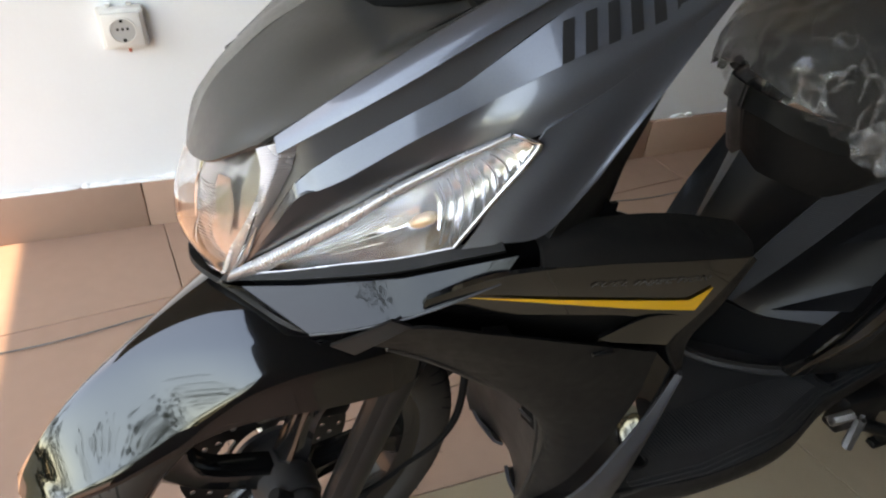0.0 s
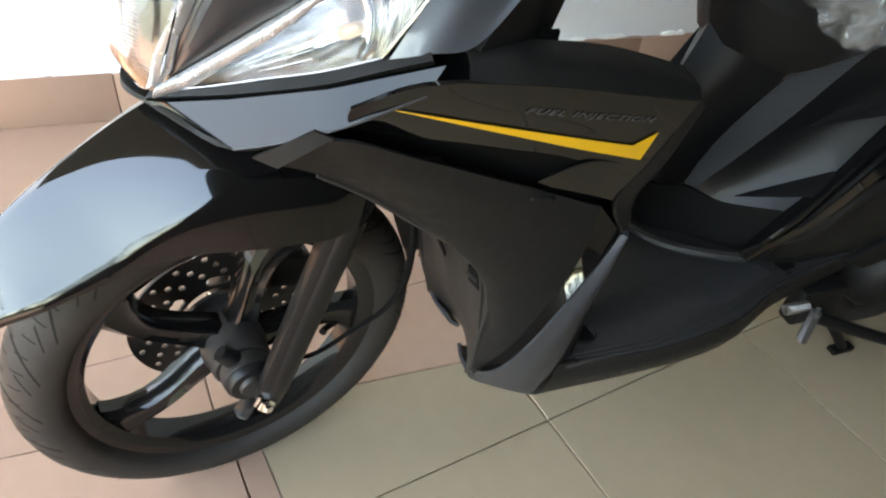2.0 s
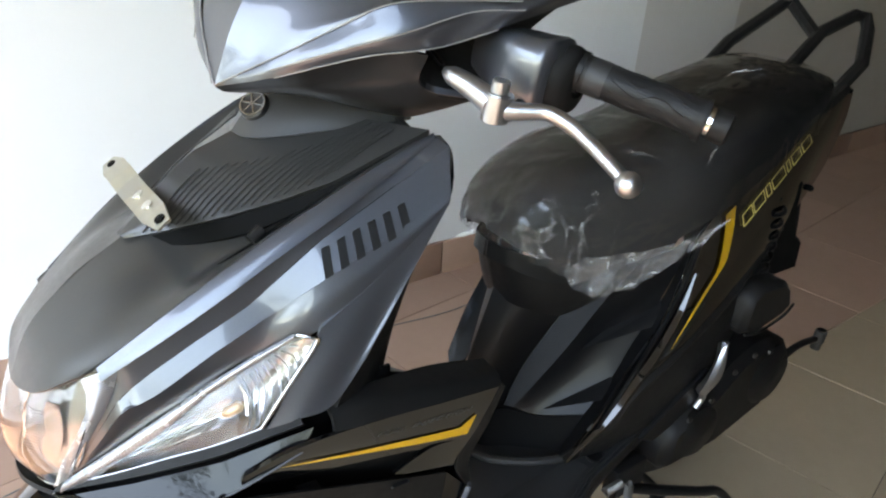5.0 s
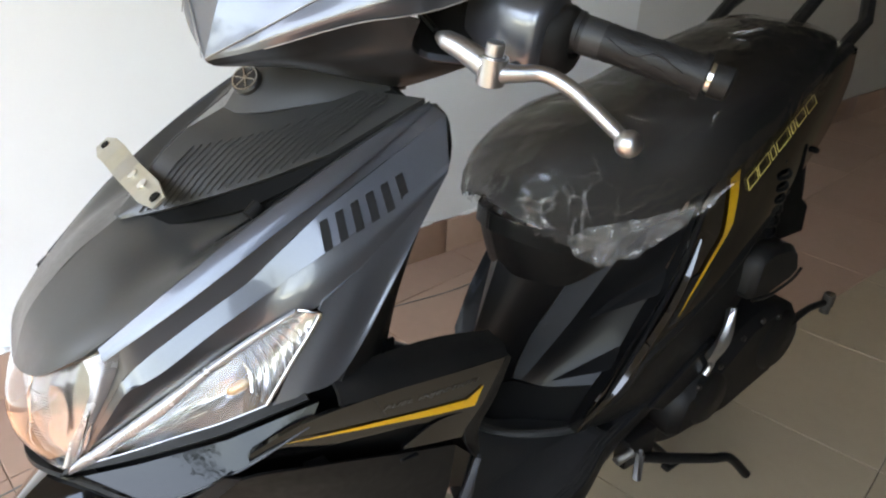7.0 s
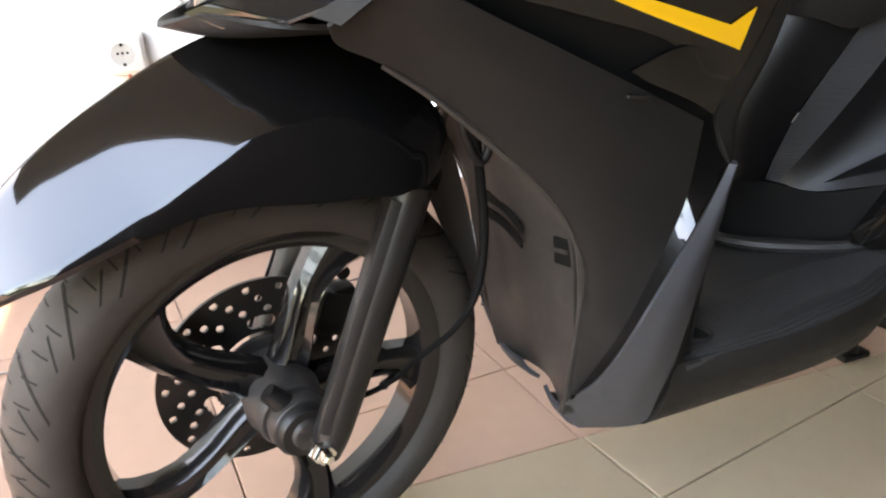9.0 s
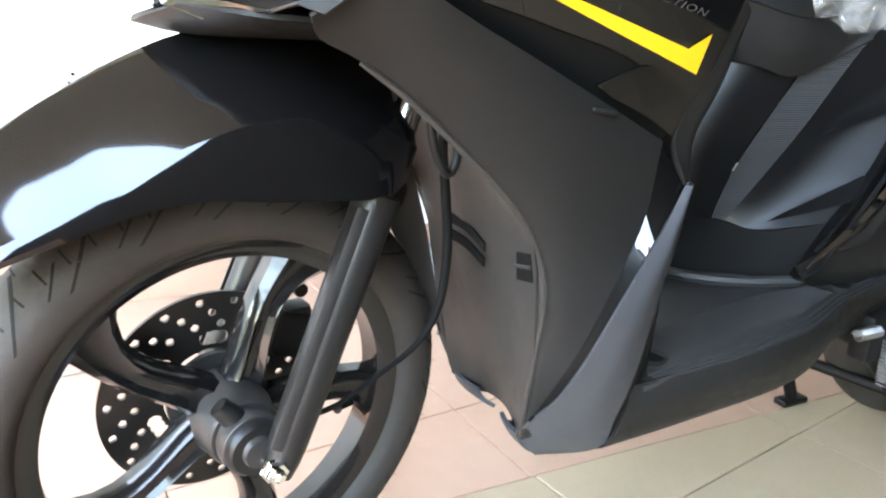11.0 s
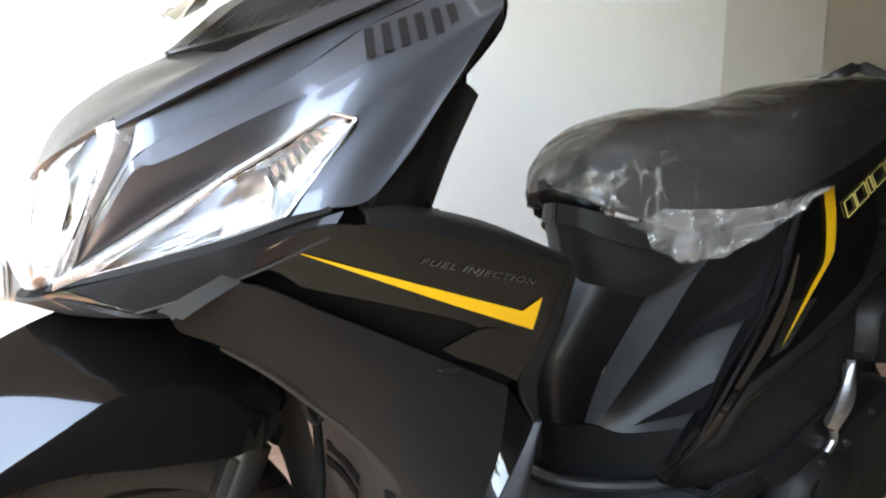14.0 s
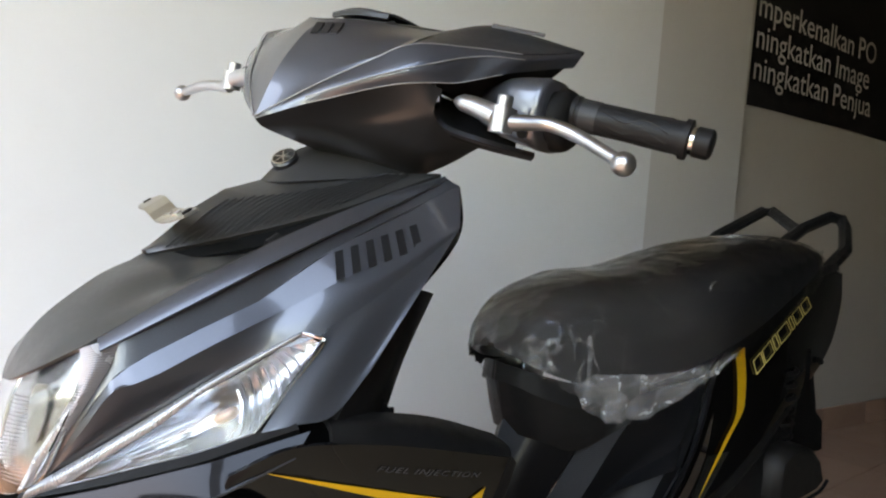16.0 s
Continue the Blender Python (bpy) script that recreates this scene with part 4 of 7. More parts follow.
BAND_LOW = [(-0.019, -0.080, 0.664), (0.004, -0.089, 0.679), (0.039, -0.102, 0.705), (0.052, -0.107, 0.715), (0.067, -0.113, 0.726), (0.096, -0.123, 0.747), (0.135, -0.137, 0.773), (0.201, -0.163, 0.802), (0.328, -0.169, 0.898)]
both("side_band_upper", [BAND_TOP, FOLD_HIGH], METAL_GREY, scooter, "metallic dark grey upper face of the side panel", n=5, out=(0, -1, 0.3))
both("side_band_fold", [FOLD_HIGH, FOLD_LOW], METAL_GREY, scooter, "metallic grey bevel along the side panel's fold", n=6, out=(0, -1, 0.2), crisp="across")
both("side_band", [FOLD_LOW, [tuple((np.array(p) + np.array(q)) / 2 + (-0.0005, -0.0015, 0)) for p, q in zip(FOLD_LOW, BAND_LOW)], BAND_LOW], METAL_GREY, scooter, "metallic dark grey side panel", n=6, out=(0, -1, 0.2))
# Panel behind the lamp, down to the black body.
both("lamp_surround", [
    [(0.192, -0.1645, 0.801), (0.235, -0.1668, 0.8272), (0.279, -0.1676, 0.8600), (0.3275, -0.1690, 0.8982)],
    [(0.162, -0.169, 0.757), (0.198, -0.176, 0.773), (0.237, -0.178, 0.786), (0.281, -0.176, 0.835)],
    [(0.132, -0.171, 0.712), (0.160, -0.181, 0.719), (0.192, -0.187, 0.726), (0.230, -0.184, 0.765)],
], METAL_GREY, scooter, n=5, out=(0, -1, 0.1))
# Black sheets inside the cowl, added so that its gaps read as shade.
both("cowl_liner", [
    [(-0.010, -0.060, 0.760), (0.080, -0.085, 0.825), (0.170, -0.100, 0.875), (0.250, -0.105, 0.915), (0.325, -0.110, 0.935)],
    [(0.010, -0.060, 0.670), (0.080, -0.090, 0.730), (0.170, -0.125, 0.780), (0.250, -0.140, 0.830), (0.315, -0.140, 0.880)],
    [(0.020, -0.060, 0.640), (0.090, -0.100, 0.660), (0.150, -0.140, 0.700), (0.200, -0.165, 0.735), (0.260, -0.150, 0.780)],
], DARK, scooter, n=3, out=(0, -1, 0))
both("cowl_underlay", [
    [(-0.020, -0.075, 0.650), (0.060, -0.118, 0.676), (0.150, -0.160, 0.712), (0.260, -0.155, 0.730)],
    [(-0.010, -0.080, 0.630), (0.080, -0.140, 0.650), (0.180, -0.160, 0.680), (0.290, -0.155, 0.695)],
], DARK, scooter, n=4, thick=0.003, out=(0, -1, 0))
both("cowl_filler", [
    [(0.160, -0.152, 0.714), (0.280, -0.150, 0.716)],
    [(0.160, -0.148, 0.640), (0.280, -0.146, 0.630)],
], DARK, scooter, n=3, thick=0.004, out=(0, -1, 0))
both("lamp_sill", [
    [(-0.036, -0.072, 0.6505), (0.016, -0.1035, 0.6665), (0.050, -0.1215, 0.6785), (0.089, -0.1435, 0.6925), (0.128, -0.1645, 0.7105), (0.160, -0.176, 0.723)],
    [(-0.042, -0.073, 0.644), (0.013, -0.108, 0.660), (0.049, -0.130, 0.672), (0.0895, -0.154, 0.687), (0.129, -0.174, 0.705), (0.160, -0.187, 0.717)],
], MATTE, scooter, n=4, thick=0.006, out=(0, -1, 0.3))
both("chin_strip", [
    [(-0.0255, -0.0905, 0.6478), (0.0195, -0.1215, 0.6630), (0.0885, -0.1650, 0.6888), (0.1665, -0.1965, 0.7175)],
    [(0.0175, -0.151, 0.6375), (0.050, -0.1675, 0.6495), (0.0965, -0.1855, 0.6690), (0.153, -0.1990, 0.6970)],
], GLOSS_DIM, scooter, "gloss black chin strip below the lamps, its sky reflection dimmed", n=5, out=(-0.3, -1, -0.1), crisp="across")
both("chin_facet", [
    [(-0.044, -0.070, 0.640), (-0.036, -0.080, 0.644), (-0.027, -0.090, 0.647)],
    [(-0.020, -0.095, 0.630), (0.002, -0.125, 0.634), (0.0168, -0.1515, 0.637)],
], GLOSS, scooter, "gloss black front corner of the chin", n=4, thick=0.003, out=(-1, -0.5, -0.3))
part("chin", sheet([
    [(-0.034, -0.085, 0.640), (-0.058, -0.035, 0.630), (-0.064, 0.0, 0.626), (-0.058, 0.035, 0.630), (-0.034, 0.085, 0.640)],
    [(0.0185, -0.145, 0.632), (-0.010, -0.07, 0.621), (-0.016, 0.0, 0.617), (-0.010, 0.07, 0.621), (0.0185, 0.145, 0.632)],
    [(0.10, -0.13, 0.628), (0.09, -0.06, 0.618), (0.085, 0.0, 0.615), (0.09, 0.06, 0.618), (0.10, 0.13, 0.628)],
], 5, 0.004, out=(-0.2, 0, -1)), MATTE, scooter, "matte black chin under the headlamp")


def lamps():
    # Central headlamp: bulging clear lens over a chromed bowl.
    lens_rows = [
        [(-0.044, 0.0, 0.738), (-0.034, -0.045, 0.749), (-0.012, -0.082, 0.769), (0.012, -0.100, 0.786)],
        [(-0.064, 0.0, 0.700), (-0.053, -0.046, 0.706), (-0.030, -0.082, 0.722), (-0.003, -0.104, 0.742)],
        [(-0.068, 0.0, 0.664), (-0.058, -0.042, 0.666), (-0.042, -0.070, 0.672), (-0.022, -0.096, 0.688)],
        [(-0.058, 0.0, 0.638), (-0.052, -0.034, 0.640), (-0.044, -0.058, 0.645), (-0.034, -0.078, 0.652)],
    ]
    full = [[(x, -y, z) for x, y, z in reversed(r[1:])] + r for r in lens_rows]
    head = part("headlamp_lens", sheet(full, 5, 0.0025, out=(-1, 0, 0.2)), LENS, scooter, "clear bulging headlamp lens")
    head.visible_shadow = False
    back = [[(x + 0.006 + 0.014 * (1 - abs(y) / 0.105), y * 0.97, z + 0.001) for x, y, z in r] for r in full]
    part("reflector", sheet(back, 5, 0.002, out=(-1, 0, 0.2)), REFLECTOR, head, "chromed headlamp bowl")
    # Fluted position strip in a V: two rounded arms, each with its cross ribs.
    for side in (-1, 1):
        arms = (
            ("fluted bright position lamp arm", [(-0.040, 0.076, 0.653), (-0.0284, 0.084, 0.685), (-0.0134, 0.094, 0.716), (-0.0044, 0.1005, 0.741), (-0.0012, 0.102, 0.761), (-0.0030, 0.1005, 0.777)],
             [(-0.028, 0.078, 0.657), (-0.0205, 0.0825, 0.669), (-0.003, 0.098, 0.713), (0.009, 0.104, 0.738), (0.0195, 0.108, 0.761), (0.028, 0.1085, 0.787)], 0.0035, 52),
            ("fluted bright lower position lamp arm", [(-0.031, 0.079, 0.657), (-0.010, 0.086, 0.671), (0.020, 0.097, 0.692), (0.056, 0.110, 0.7185), (0.095, 0.124, 0.7475), (0.134, 0.139, 0.7735), (0.169, 0.155, 0.7965)],
             [(-0.036, 0.078, 0.645), (-0.0040, 0.092, 0.6605), (0.019, 0.1015, 0.679), (0.054, 0.1155, 0.705), (0.0931, 0.1275, 0.7392), (0.1319, 0.141, 0.7658), (0.1686, 0.158, 0.7935)], 0.0028, 70),
        )
        for label, one, two, bulge, ribs in arms:
            c1, c2 = even(one, 40), even(two, 40)
            f = np.linspace(0, len(c1) - 1, ribs * 4 + 1)
            c1, c2 = (np.stack([np.interp(f, range(len(c)), c[:, k]) for k in range(3)], 1) for c in (np.array(c1), np.array(c2)))
            bm = bmesh.new()
            rows = []
            for i in range(len(f)):
                ripple = 0.0005 * math.sin(math.pi * (i % 4) / 4)
                row = []
                for k in range(9):
                    w = k / 8
                    out = (bulge * math.sin(math.pi * w) + ripple) * np.array((-0.5, 0.75, 0.3))
                    p = c1[i] * (1 - w) + c2[i] * w + out
                    row.append(bm.verts.new((p[0], side * p[1], p[2])))
                rows.append(row)
            for a, b in zip(rows, rows[1:]):
                for k in range(8):
                    bm.faces.new((a[k], a[k + 1], b[k + 1], b[k]))
            bmesh.ops.recalc_face_normals(bm, faces=bm.faces)
            part("position_strip", bm, FLUTED, scooter, label)
    # Side lamps: clear cover, chromed bowl and amber bulb.
    for side in (-1, 1):
        top = [(-0.030, 0.078, 0.655), (0.020, 0.099, 0.684), (0.060, 0.112, 0.714), (0.100, 0.127, 0.742), (0.140, 0.141, 0.769), (0.170, 0.158, 0.7965)]
        low = [(-0.032, 0.076, 0.650), (0.016, 0.105, 0.667), (0.050, 0.123, 0.679), (0.089, 0.145, 0.693), (0.128, 0.166, 0.711), (0.1855, 0.1685, 0.788)]
        rows = []
        for f, bulge in ((0, 0.0), (0.5, 0.007), (1, 0.0)):
            rows.append([tuple(np.array(p) * (1 - f) + np.array(q) * f + np.array((-0.55, 0.735, 0.4)) * bulge * math.sin(math.pi * (k + 0.2) / 5.4)) for k, (p, q) in enumerate(zip(top, low))])
        flipped = [[(x, side * y, z) for x, y, z in r] for r in rows]
        cover = part("side_lamp_lens", sheet(flipped, 6, 0.002, out=(-0.5, side, 0.3), crisp="across"), LENS, scooter, "clear pointed side lamp lens")
        cover.visible_shadow = False
        rim = [tuple(np.array(p) * (1, side, 1)) for p in (top[-1], (0.1810, 0.165, 0.7935), low[-1], tuple((np.array(low[-1]) + np.array(low[-2])) / 2), low[-2])]
        part("lens_rim", tube(rim, [0.0012, 0.0016, 0.0022, 0.0022, 0.0016], 4, 8), CHROME, cover, "bright rim along the end of the lens")
        part("lens_rim", tube([tuple(np.array(p) * (1, side, 1)) for p in low[:5]], 0.0008, 4, 6), FLUTED, cover)

        # The bowl: lengthwise flutes in front, a plain hollow round the bulb, curved steps behind it.
        bm = bmesh.new()
        grid = []
        for i in range(97):
            u = i / 96
            a, b = (np.array([np.interp(u, np.linspace(0, 1, 6), [p[c] for p in row]) for c in range(3)]) for row in (top, low))
            line = []
            for k in range(33):
                f = k / 32
                d = 0.003 + 0.021 * math.sin(math.pi * f) ** 0.8 * math.sin(math.pi * min(1, u * 0.9 + 0.08)) ** 0.7
                if u < 0.50:
                    d += 0.0011 * abs(math.sin(math.pi * (f * 7 + u * 1.5))) * min(1, (0.50 - u) * 12)
                elif u > 0.70:
                    d += 0.0022 * abs(((u - 0.70) * 27 + 3.0 * (f - 0.45) ** 2) % 1 - 0.2)
                else:
                    d -= 0.0016 * math.exp(-((u - 0.56) / 0.045) ** 2) * abs(math.sin(math.pi * (f * 4 + u * 3)))
                p = a * (1 - f) + b * f + np.array((0.55, -0.735, -0.4)) * d
                line.append(bm.verts.new((p[0], side * p[1], p[2])))
            grid.append(line)
        for a, b in zip(grid, grid[1:]):
            for k in range(32):
                bm.faces.new((a[k], a[k + 1], b[k + 1], b[k]))
        bmesh.ops.recalc_face_normals(bm, faces=bm.faces)
        part("reflector", bm, REFLECTOR, cover, "chromed side lamp bowl with moulded flutes")

        def inside(u, f, depth, side=side, top=top, low=low):
            a, b = (np.array([np.interp(u, np.linspace(0, 1, 6), [p[c] for p in row]) for c in range(3)]) for row in (top, low))
            p = a * (1 - f) + b * f + np.array((0.55, -0.735, -0.4)) * depth
            return (p[0], side * p[1], p[2])

        part("amber_bulb", tube([inside(0.63, 0.55, 0.008), inside(0.655, 0.55, 0.007), inside(0.70, 0.54, 0.007), inside(0.715, 0.54, 0.008)], [0.003, 0.0055, 0.0055, 0.003], 3, 14), AMBER, cover, "amber indicator bulb")
        for k in range(8):
            u = 0.735 + 0.031 * k
            part("facet_line", tube([inside(u - 0.022, 0.10, 0.006), inside(u, 0.32, 0.010), inside(u + 0.012, 0.6, 0.011), inside(u + 0.010, 0.93, 0.004)], 0.0007, 5, 5), FLUTED, cover)
        part("bulb_screen", tube([inside(0.700, 0.20, 0.010), inside(0.722, 0.45, 0.014), inside(0.728, 0.75, 0.012)], [0.0015, 0.003, 0.002], 5, 8), CHROME, cover, "bright post behind the bulb")
        for k in range(4):
            part("flute_line", tube([inside(0.24 + 0.03 * k, 0.30 + 0.15 * k, 0.010), inside(0.38, 0.32 + 0.15 * k, 0.014), inside(0.52, 0.30 + 0.15 * k, 0.018)], 0.0004, 5, 5), FLUTED, cover)
    # Inside the headlamp: fine ribs, an upright edge and a bright wedge beside the bulb.
    for k in range(22):
        z = 0.652 + 0.0036 * k
        part("bowl_rib", tube([(-0.047 - 0.004 * math.sin(k / 5), -0.036, z), (-0.040, -0.052, z + 0.001), (-0.031, -0.066, z + 0.002)], 0.0005, 4, 5), FLUTED, head)
    part("bowl_edge", tube([(-0.039, -0.040, 0.742), (-0.046, -0.041, 0.715), (-0.050, -0.040, 0.690)], [0.0022, 0.0018, 0.001], 5, 8), CHROME, head, "upright bright edge in the headlamp")
    part("bulb_shield", sheet([[(-0.030, -0.068, 0.742), (-0.022, -0.080, 0.744)], [(-0.034, -0.068, 0.722), (-0.022, -0.084, 0.722)], [(-0.034, -0.074, 0.696), (-0.028, -0.082, 0.694)]], 5, 0.002, out=(-1, -0.6, 0.3)), REFLECTOR, head, "bright wedge beside the headlamp bulb")


lamps()


def bars_on(name, origin, along, up, lengths, height, mat, slant=0.2, gap=0.25, depth=0.0012, parent=None):
    """A row of upright marks in place of a maker's name."""
    u, v = Vector(along).normalized(), Vector(up).normalized()
    n = u.cross(v).normalized()
    s = 0.0
    for w in lengths:
        bm = bmesh.new()
        q = [Vector(origin) + u * (s + a * w + slant * b * height) + v * (b * height) for a, b in ((0, 0), (1, 0), (1, 1), (0, 1))]
        lo = [bm.verts.new(p - n * depth) for p in q]
        hi = [bm.verts.new(p + n * depth) for p in q]
        bm.faces.new(hi)
        bm.faces.new(lo[::-1])
        for i in range(4):
            j = (i + 1) % 4
            bm.faces.new((lo[i], lo[j], hi[j], hi[i]))
        s += w * (1 + gap)
        bmesh.ops.recalc_face_normals(bm, faces=bm.faces)
        part(name, bm, mat, parent or scooter, smooth=False)


# Maker's name as plain marks along the side panel.
for k in range(6):
    a, b = k / 6 + 0.035, (k + 1) / 6 - 0.045
    rows = []
    for v in (0.0, 0.5, 1.0):
        row = []
        for u in (a, (a + b) / 2, b):
            top = np.array((0.192 + 0.092 * u, -0.1395 - 0.0085 * u, 0.868 + 0.0355 * u))
            low = np.array((0.198 + 0.096 * u, -0.1510 - 0.009 * u, 0.842 + 0.0385 * u))
            row.append(tuple(top + (low - top) * v + np.array((0.008 * (1 - v), -0.0042, 0.0012))))
        rows.append(row)
    part("name_mark", sheet(rows, 2, 0.0006, out=(0, -1, 0.4)), DECAL_BLACK, scooter, smooth=False)

# Badge on the neck: a round plaque with a bright ring and spokes.
BADGE = Matrix.Translation((0.2095, 0.008, 0.9635)) @ Vector((-0.60, -0.36, 0.71)).to_track_quat("-Y", "Z").to_matrix().to_4x4()
badge = part("badge", lathe([(0, -0.004), (0.0135, -0.004), (0.0155, -0.002), (0.0155, 0.004), (0, 0.004)], BADGE, 32), DECAL_BLACK, scooter, "round dark badge with a silver ring")
part("badge_ring", lathe([(0.0124, -0.0052), (0.0138, -0.0052), (0.0138, -0.0035), (0.0124, -0.0035)], BADGE, 32, True), CHROME, badge)
for k in range(3):
    part("badge_spoke", block((-0.0115, -0.0050, -0.0006), (0.0115, -0.0036, 0.0006), BADGE @ pose(0, 0, 0, 0, 60 * k, 0), 0), CHROME, badge)



def number_bracket():
    """Bent zinc strip with holes and two bolts, for a number plate."""
    path = [(0.085, -0.086, 0.896), (0.086, -0.050, 0.893), (0.087, -0.018, 0.8905), (0.086, 0.008, 0.891), (0.083, 0.020, 0.897), (0.081, 0.036, 0.902), (0.080, 0.054, 0.903), (0.080, 0.074, 0.902)]
    bm = bmesh.new()
    lo, hi = [], []
    w = Vector((0.0105, 0.0, 0.0075))
    for i, p in enumerate(path):
        p = Vector(p)
        k = 0.55 if i in (0, len(path) - 1) else 1.0
        lo.append([bm.verts.new(p - w * k), bm.verts.new(p + w * k)])
        t = Vector((-0.0013, 0, 0.0018))
        hi.append([bm.verts.new(p - w * k + t), bm.verts.new(p + w * k + t)])
    for i in range(len(path) - 1):
        bm.faces.new((hi[i][0], hi[i][1], hi[i + 1][1], hi[i + 1][0]))
        bm.faces.new((lo[i][1], lo[i][0], lo[i + 1][0], lo[i + 1][1]))
        for e in (0, 1):
            bm.faces.new((lo[i][e], hi[i][e], hi[i + 1][e], lo[i + 1][e]))
    for e in (0, -1):
        bm.faces.new((lo[e][0], lo[e][1], hi[e][1], hi[e][0]))
    bmesh.ops.recalc_face_normals(bm, faces=bm.faces)
    br = part("number_bracket", bm, ZINC, scooter, "bent zinc strip with holes for a number plate", False)
    for y, x, z, mat, r in ((-0.073, 0.0845, 0.8975, DARK, 0.0052), (0.062, 0.0793, 0.9045, DARK, 0.0045), (-0.032, 0.0855, 0.8945, CHROME, 0.0055), (0.000, 0.0860, 0.8930, CHROME, 0.0055)):
        part("bolt" if mat is CHROME else "hole", lathe([(0, -0.002), (r, -0.0015), (r, 0.0015), (0, 0.0015)], Matrix.Translation((x, y, z)) @ pose(0, 0, 0, -55, 0, -90), 14), mat, br)


number_bracket()

# Small bulb holder showing in the gap under the raised plate.
part("gap_socket", tube([(0.156, -0.098, 0.870), (0.168, -0.096, 0.878)], 0.007, 2, 12), CAST, scooter)

# ---- gloss black body panel with the yellow stripe ----
PANEL = [
    [(0.100, -0.188, 0.684), (0.150, -0.203, 0.706), (0.230, -0.203, 0.700), (0.320, -0.198, 0.682), (0.407, -0.188, 0.661)],
    [(0.098, -0.186, 0.676), (0.150, -0.197, 0.689), (0.230, -0.196, 0.674), (0.320, -0.192, 0.655), (0.398, -0.184, 0.632)],
    [(0.100, -0.185, 0.671), (0.150, -0.191, 0.674), (0.230, -0.190, 0.656), (0.320, -0.185, 0.629), (0.386, -0.175, 0.590)],
    [(0.105, -0.180, 0.665), (0.150, -0.182, 0.652), (0.225, -0.182, 0.633), (0.315, -0.179, 0.604), (0.368, -0.164, 0.546)],
]
both("stripe_panel", PANEL, GLOSS, scooter, "gloss black leg shield panel", n=6, thick=0.004)
both("panel_shoulder", [
    [(0.190, -0.170, 0.724), (0.230, -0.170, 0.722), (0.320, -0.160, 0.706), (0.412, -0.150, 0.676)],
    [(0.188, -0.192, 0.7175), (0.230, -0.192, 0.716), (0.320, -0.185, 0.698), (0.414, -0.176, 0.670)],
    [(0.186, -0.203, 0.7045), (0.230, -0.203, 0.7005), (0.320, -0.198, 0.6825), (0.410, -0.188, 0.6615)],
], MATTE, scooter, "matte black shoulder of the leg shield", n=5, thick=0.006, out=(0, -0.6, 1))


PANEL_GRID = spline([spline(r, 10) for r in PANEL], 10).reshape(-1, 3)


def panel_depth(x, z):
    """The near panel's depth y at a given x and z."""
    d = (PANEL_GRID[:, 0] - x) ** 2 + (PANEL_GRID[:, 2] - z) ** 2
    k = np.argsort(d)[:6]
    w = 1 / (d[k] + 1e-7)
    return float((PANEL_GRID[k, 1] * w).sum() / w.sum())


def ribbon(name, upper, lower, mat, lift=0.0016, n=16, mirror=False):
    """A thin decal on the striped panel between two lines of x and z."""
    bm = bmesh.new()
    rows = []
    for t in np.linspace(0, 1, n + 1):
        a, b = (np.array([np.interp(t, np.linspace(0, 1, len(line)), [p[c] for p in line]) for c in (0, 1)]) for line in (upper, lower))
        row = []
        for s in np.linspace(0, 1, 4):
            x, z = a + (b - a) * s
            row.append(bm.verts.new((x, (-1 if mirror else 1) * (panel_depth(x, z) - lift), z)))
        rows.append(row)
    for a, b in zip(rows, rows[1:]):
        for i in range(3):
            bm.faces.new((a[i], b[i], b[i + 1], a[i + 1]))
    return part(name, bm, mat, scooter)


for mirror in (False, True):
    ribbon("yellow_stripe", [(0.131, 0.6845), (0.207, 0.6625), (0.282, 0.641), (0.356, 0.620), (0.378, 0.633)], [(0.131, 0.684), (0.207, 0.6565), (0.282, 0.630), (0.356, 0.605), (0.3735, 0.599)], YELLOW, mirror=mirror, n=24)


def panel_text():
    bm = text_mesh("FUEL INJECTION", 0.0112, 0.00005, 1.15, 0.3)
    width = max(v.co.x for v in bm.verts)
    a, b = np.array((0.235, 0.6725)), np.array((0.366, 0.6455))
    k = np.linalg.norm(b - a) / width
    d = (b - a) / np.linalg.norm(b - a)
    for v in bm.verts:
        x, z = a + d * (v.co.x * k) + np.array((-d[1], d[0])) * v.co.y * 0.72
        v.co = (x, panel_depth(x, z) - 0.0011 - abs(v.co.z), z)
    part("fuel_injection_lettering", bm, DECAL_GREY, scooter, "small grey printed words", False)


panel_text()

# Intake slot under the striped panel, its shade painted black, and its two fins.
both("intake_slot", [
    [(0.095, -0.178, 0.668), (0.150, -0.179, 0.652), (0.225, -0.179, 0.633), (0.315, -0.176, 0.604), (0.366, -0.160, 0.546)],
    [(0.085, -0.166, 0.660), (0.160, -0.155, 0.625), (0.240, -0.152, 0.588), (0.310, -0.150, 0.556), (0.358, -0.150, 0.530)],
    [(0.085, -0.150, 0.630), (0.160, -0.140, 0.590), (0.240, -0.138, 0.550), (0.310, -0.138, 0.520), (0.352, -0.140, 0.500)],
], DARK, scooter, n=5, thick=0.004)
for t in (0.28, 0.72):
    p = Vector((0.10 + 0.25 * t, -0.172, 0.650 - 0.112 * t))
    part("intake_fin", block((-0.012, -0.010, -0.002), (0.012, 0.006, 0.002), Matrix.Translation(p) @ pose(0, 0, 0, 0, 8, 0), 0.001), MATTE, scooter)

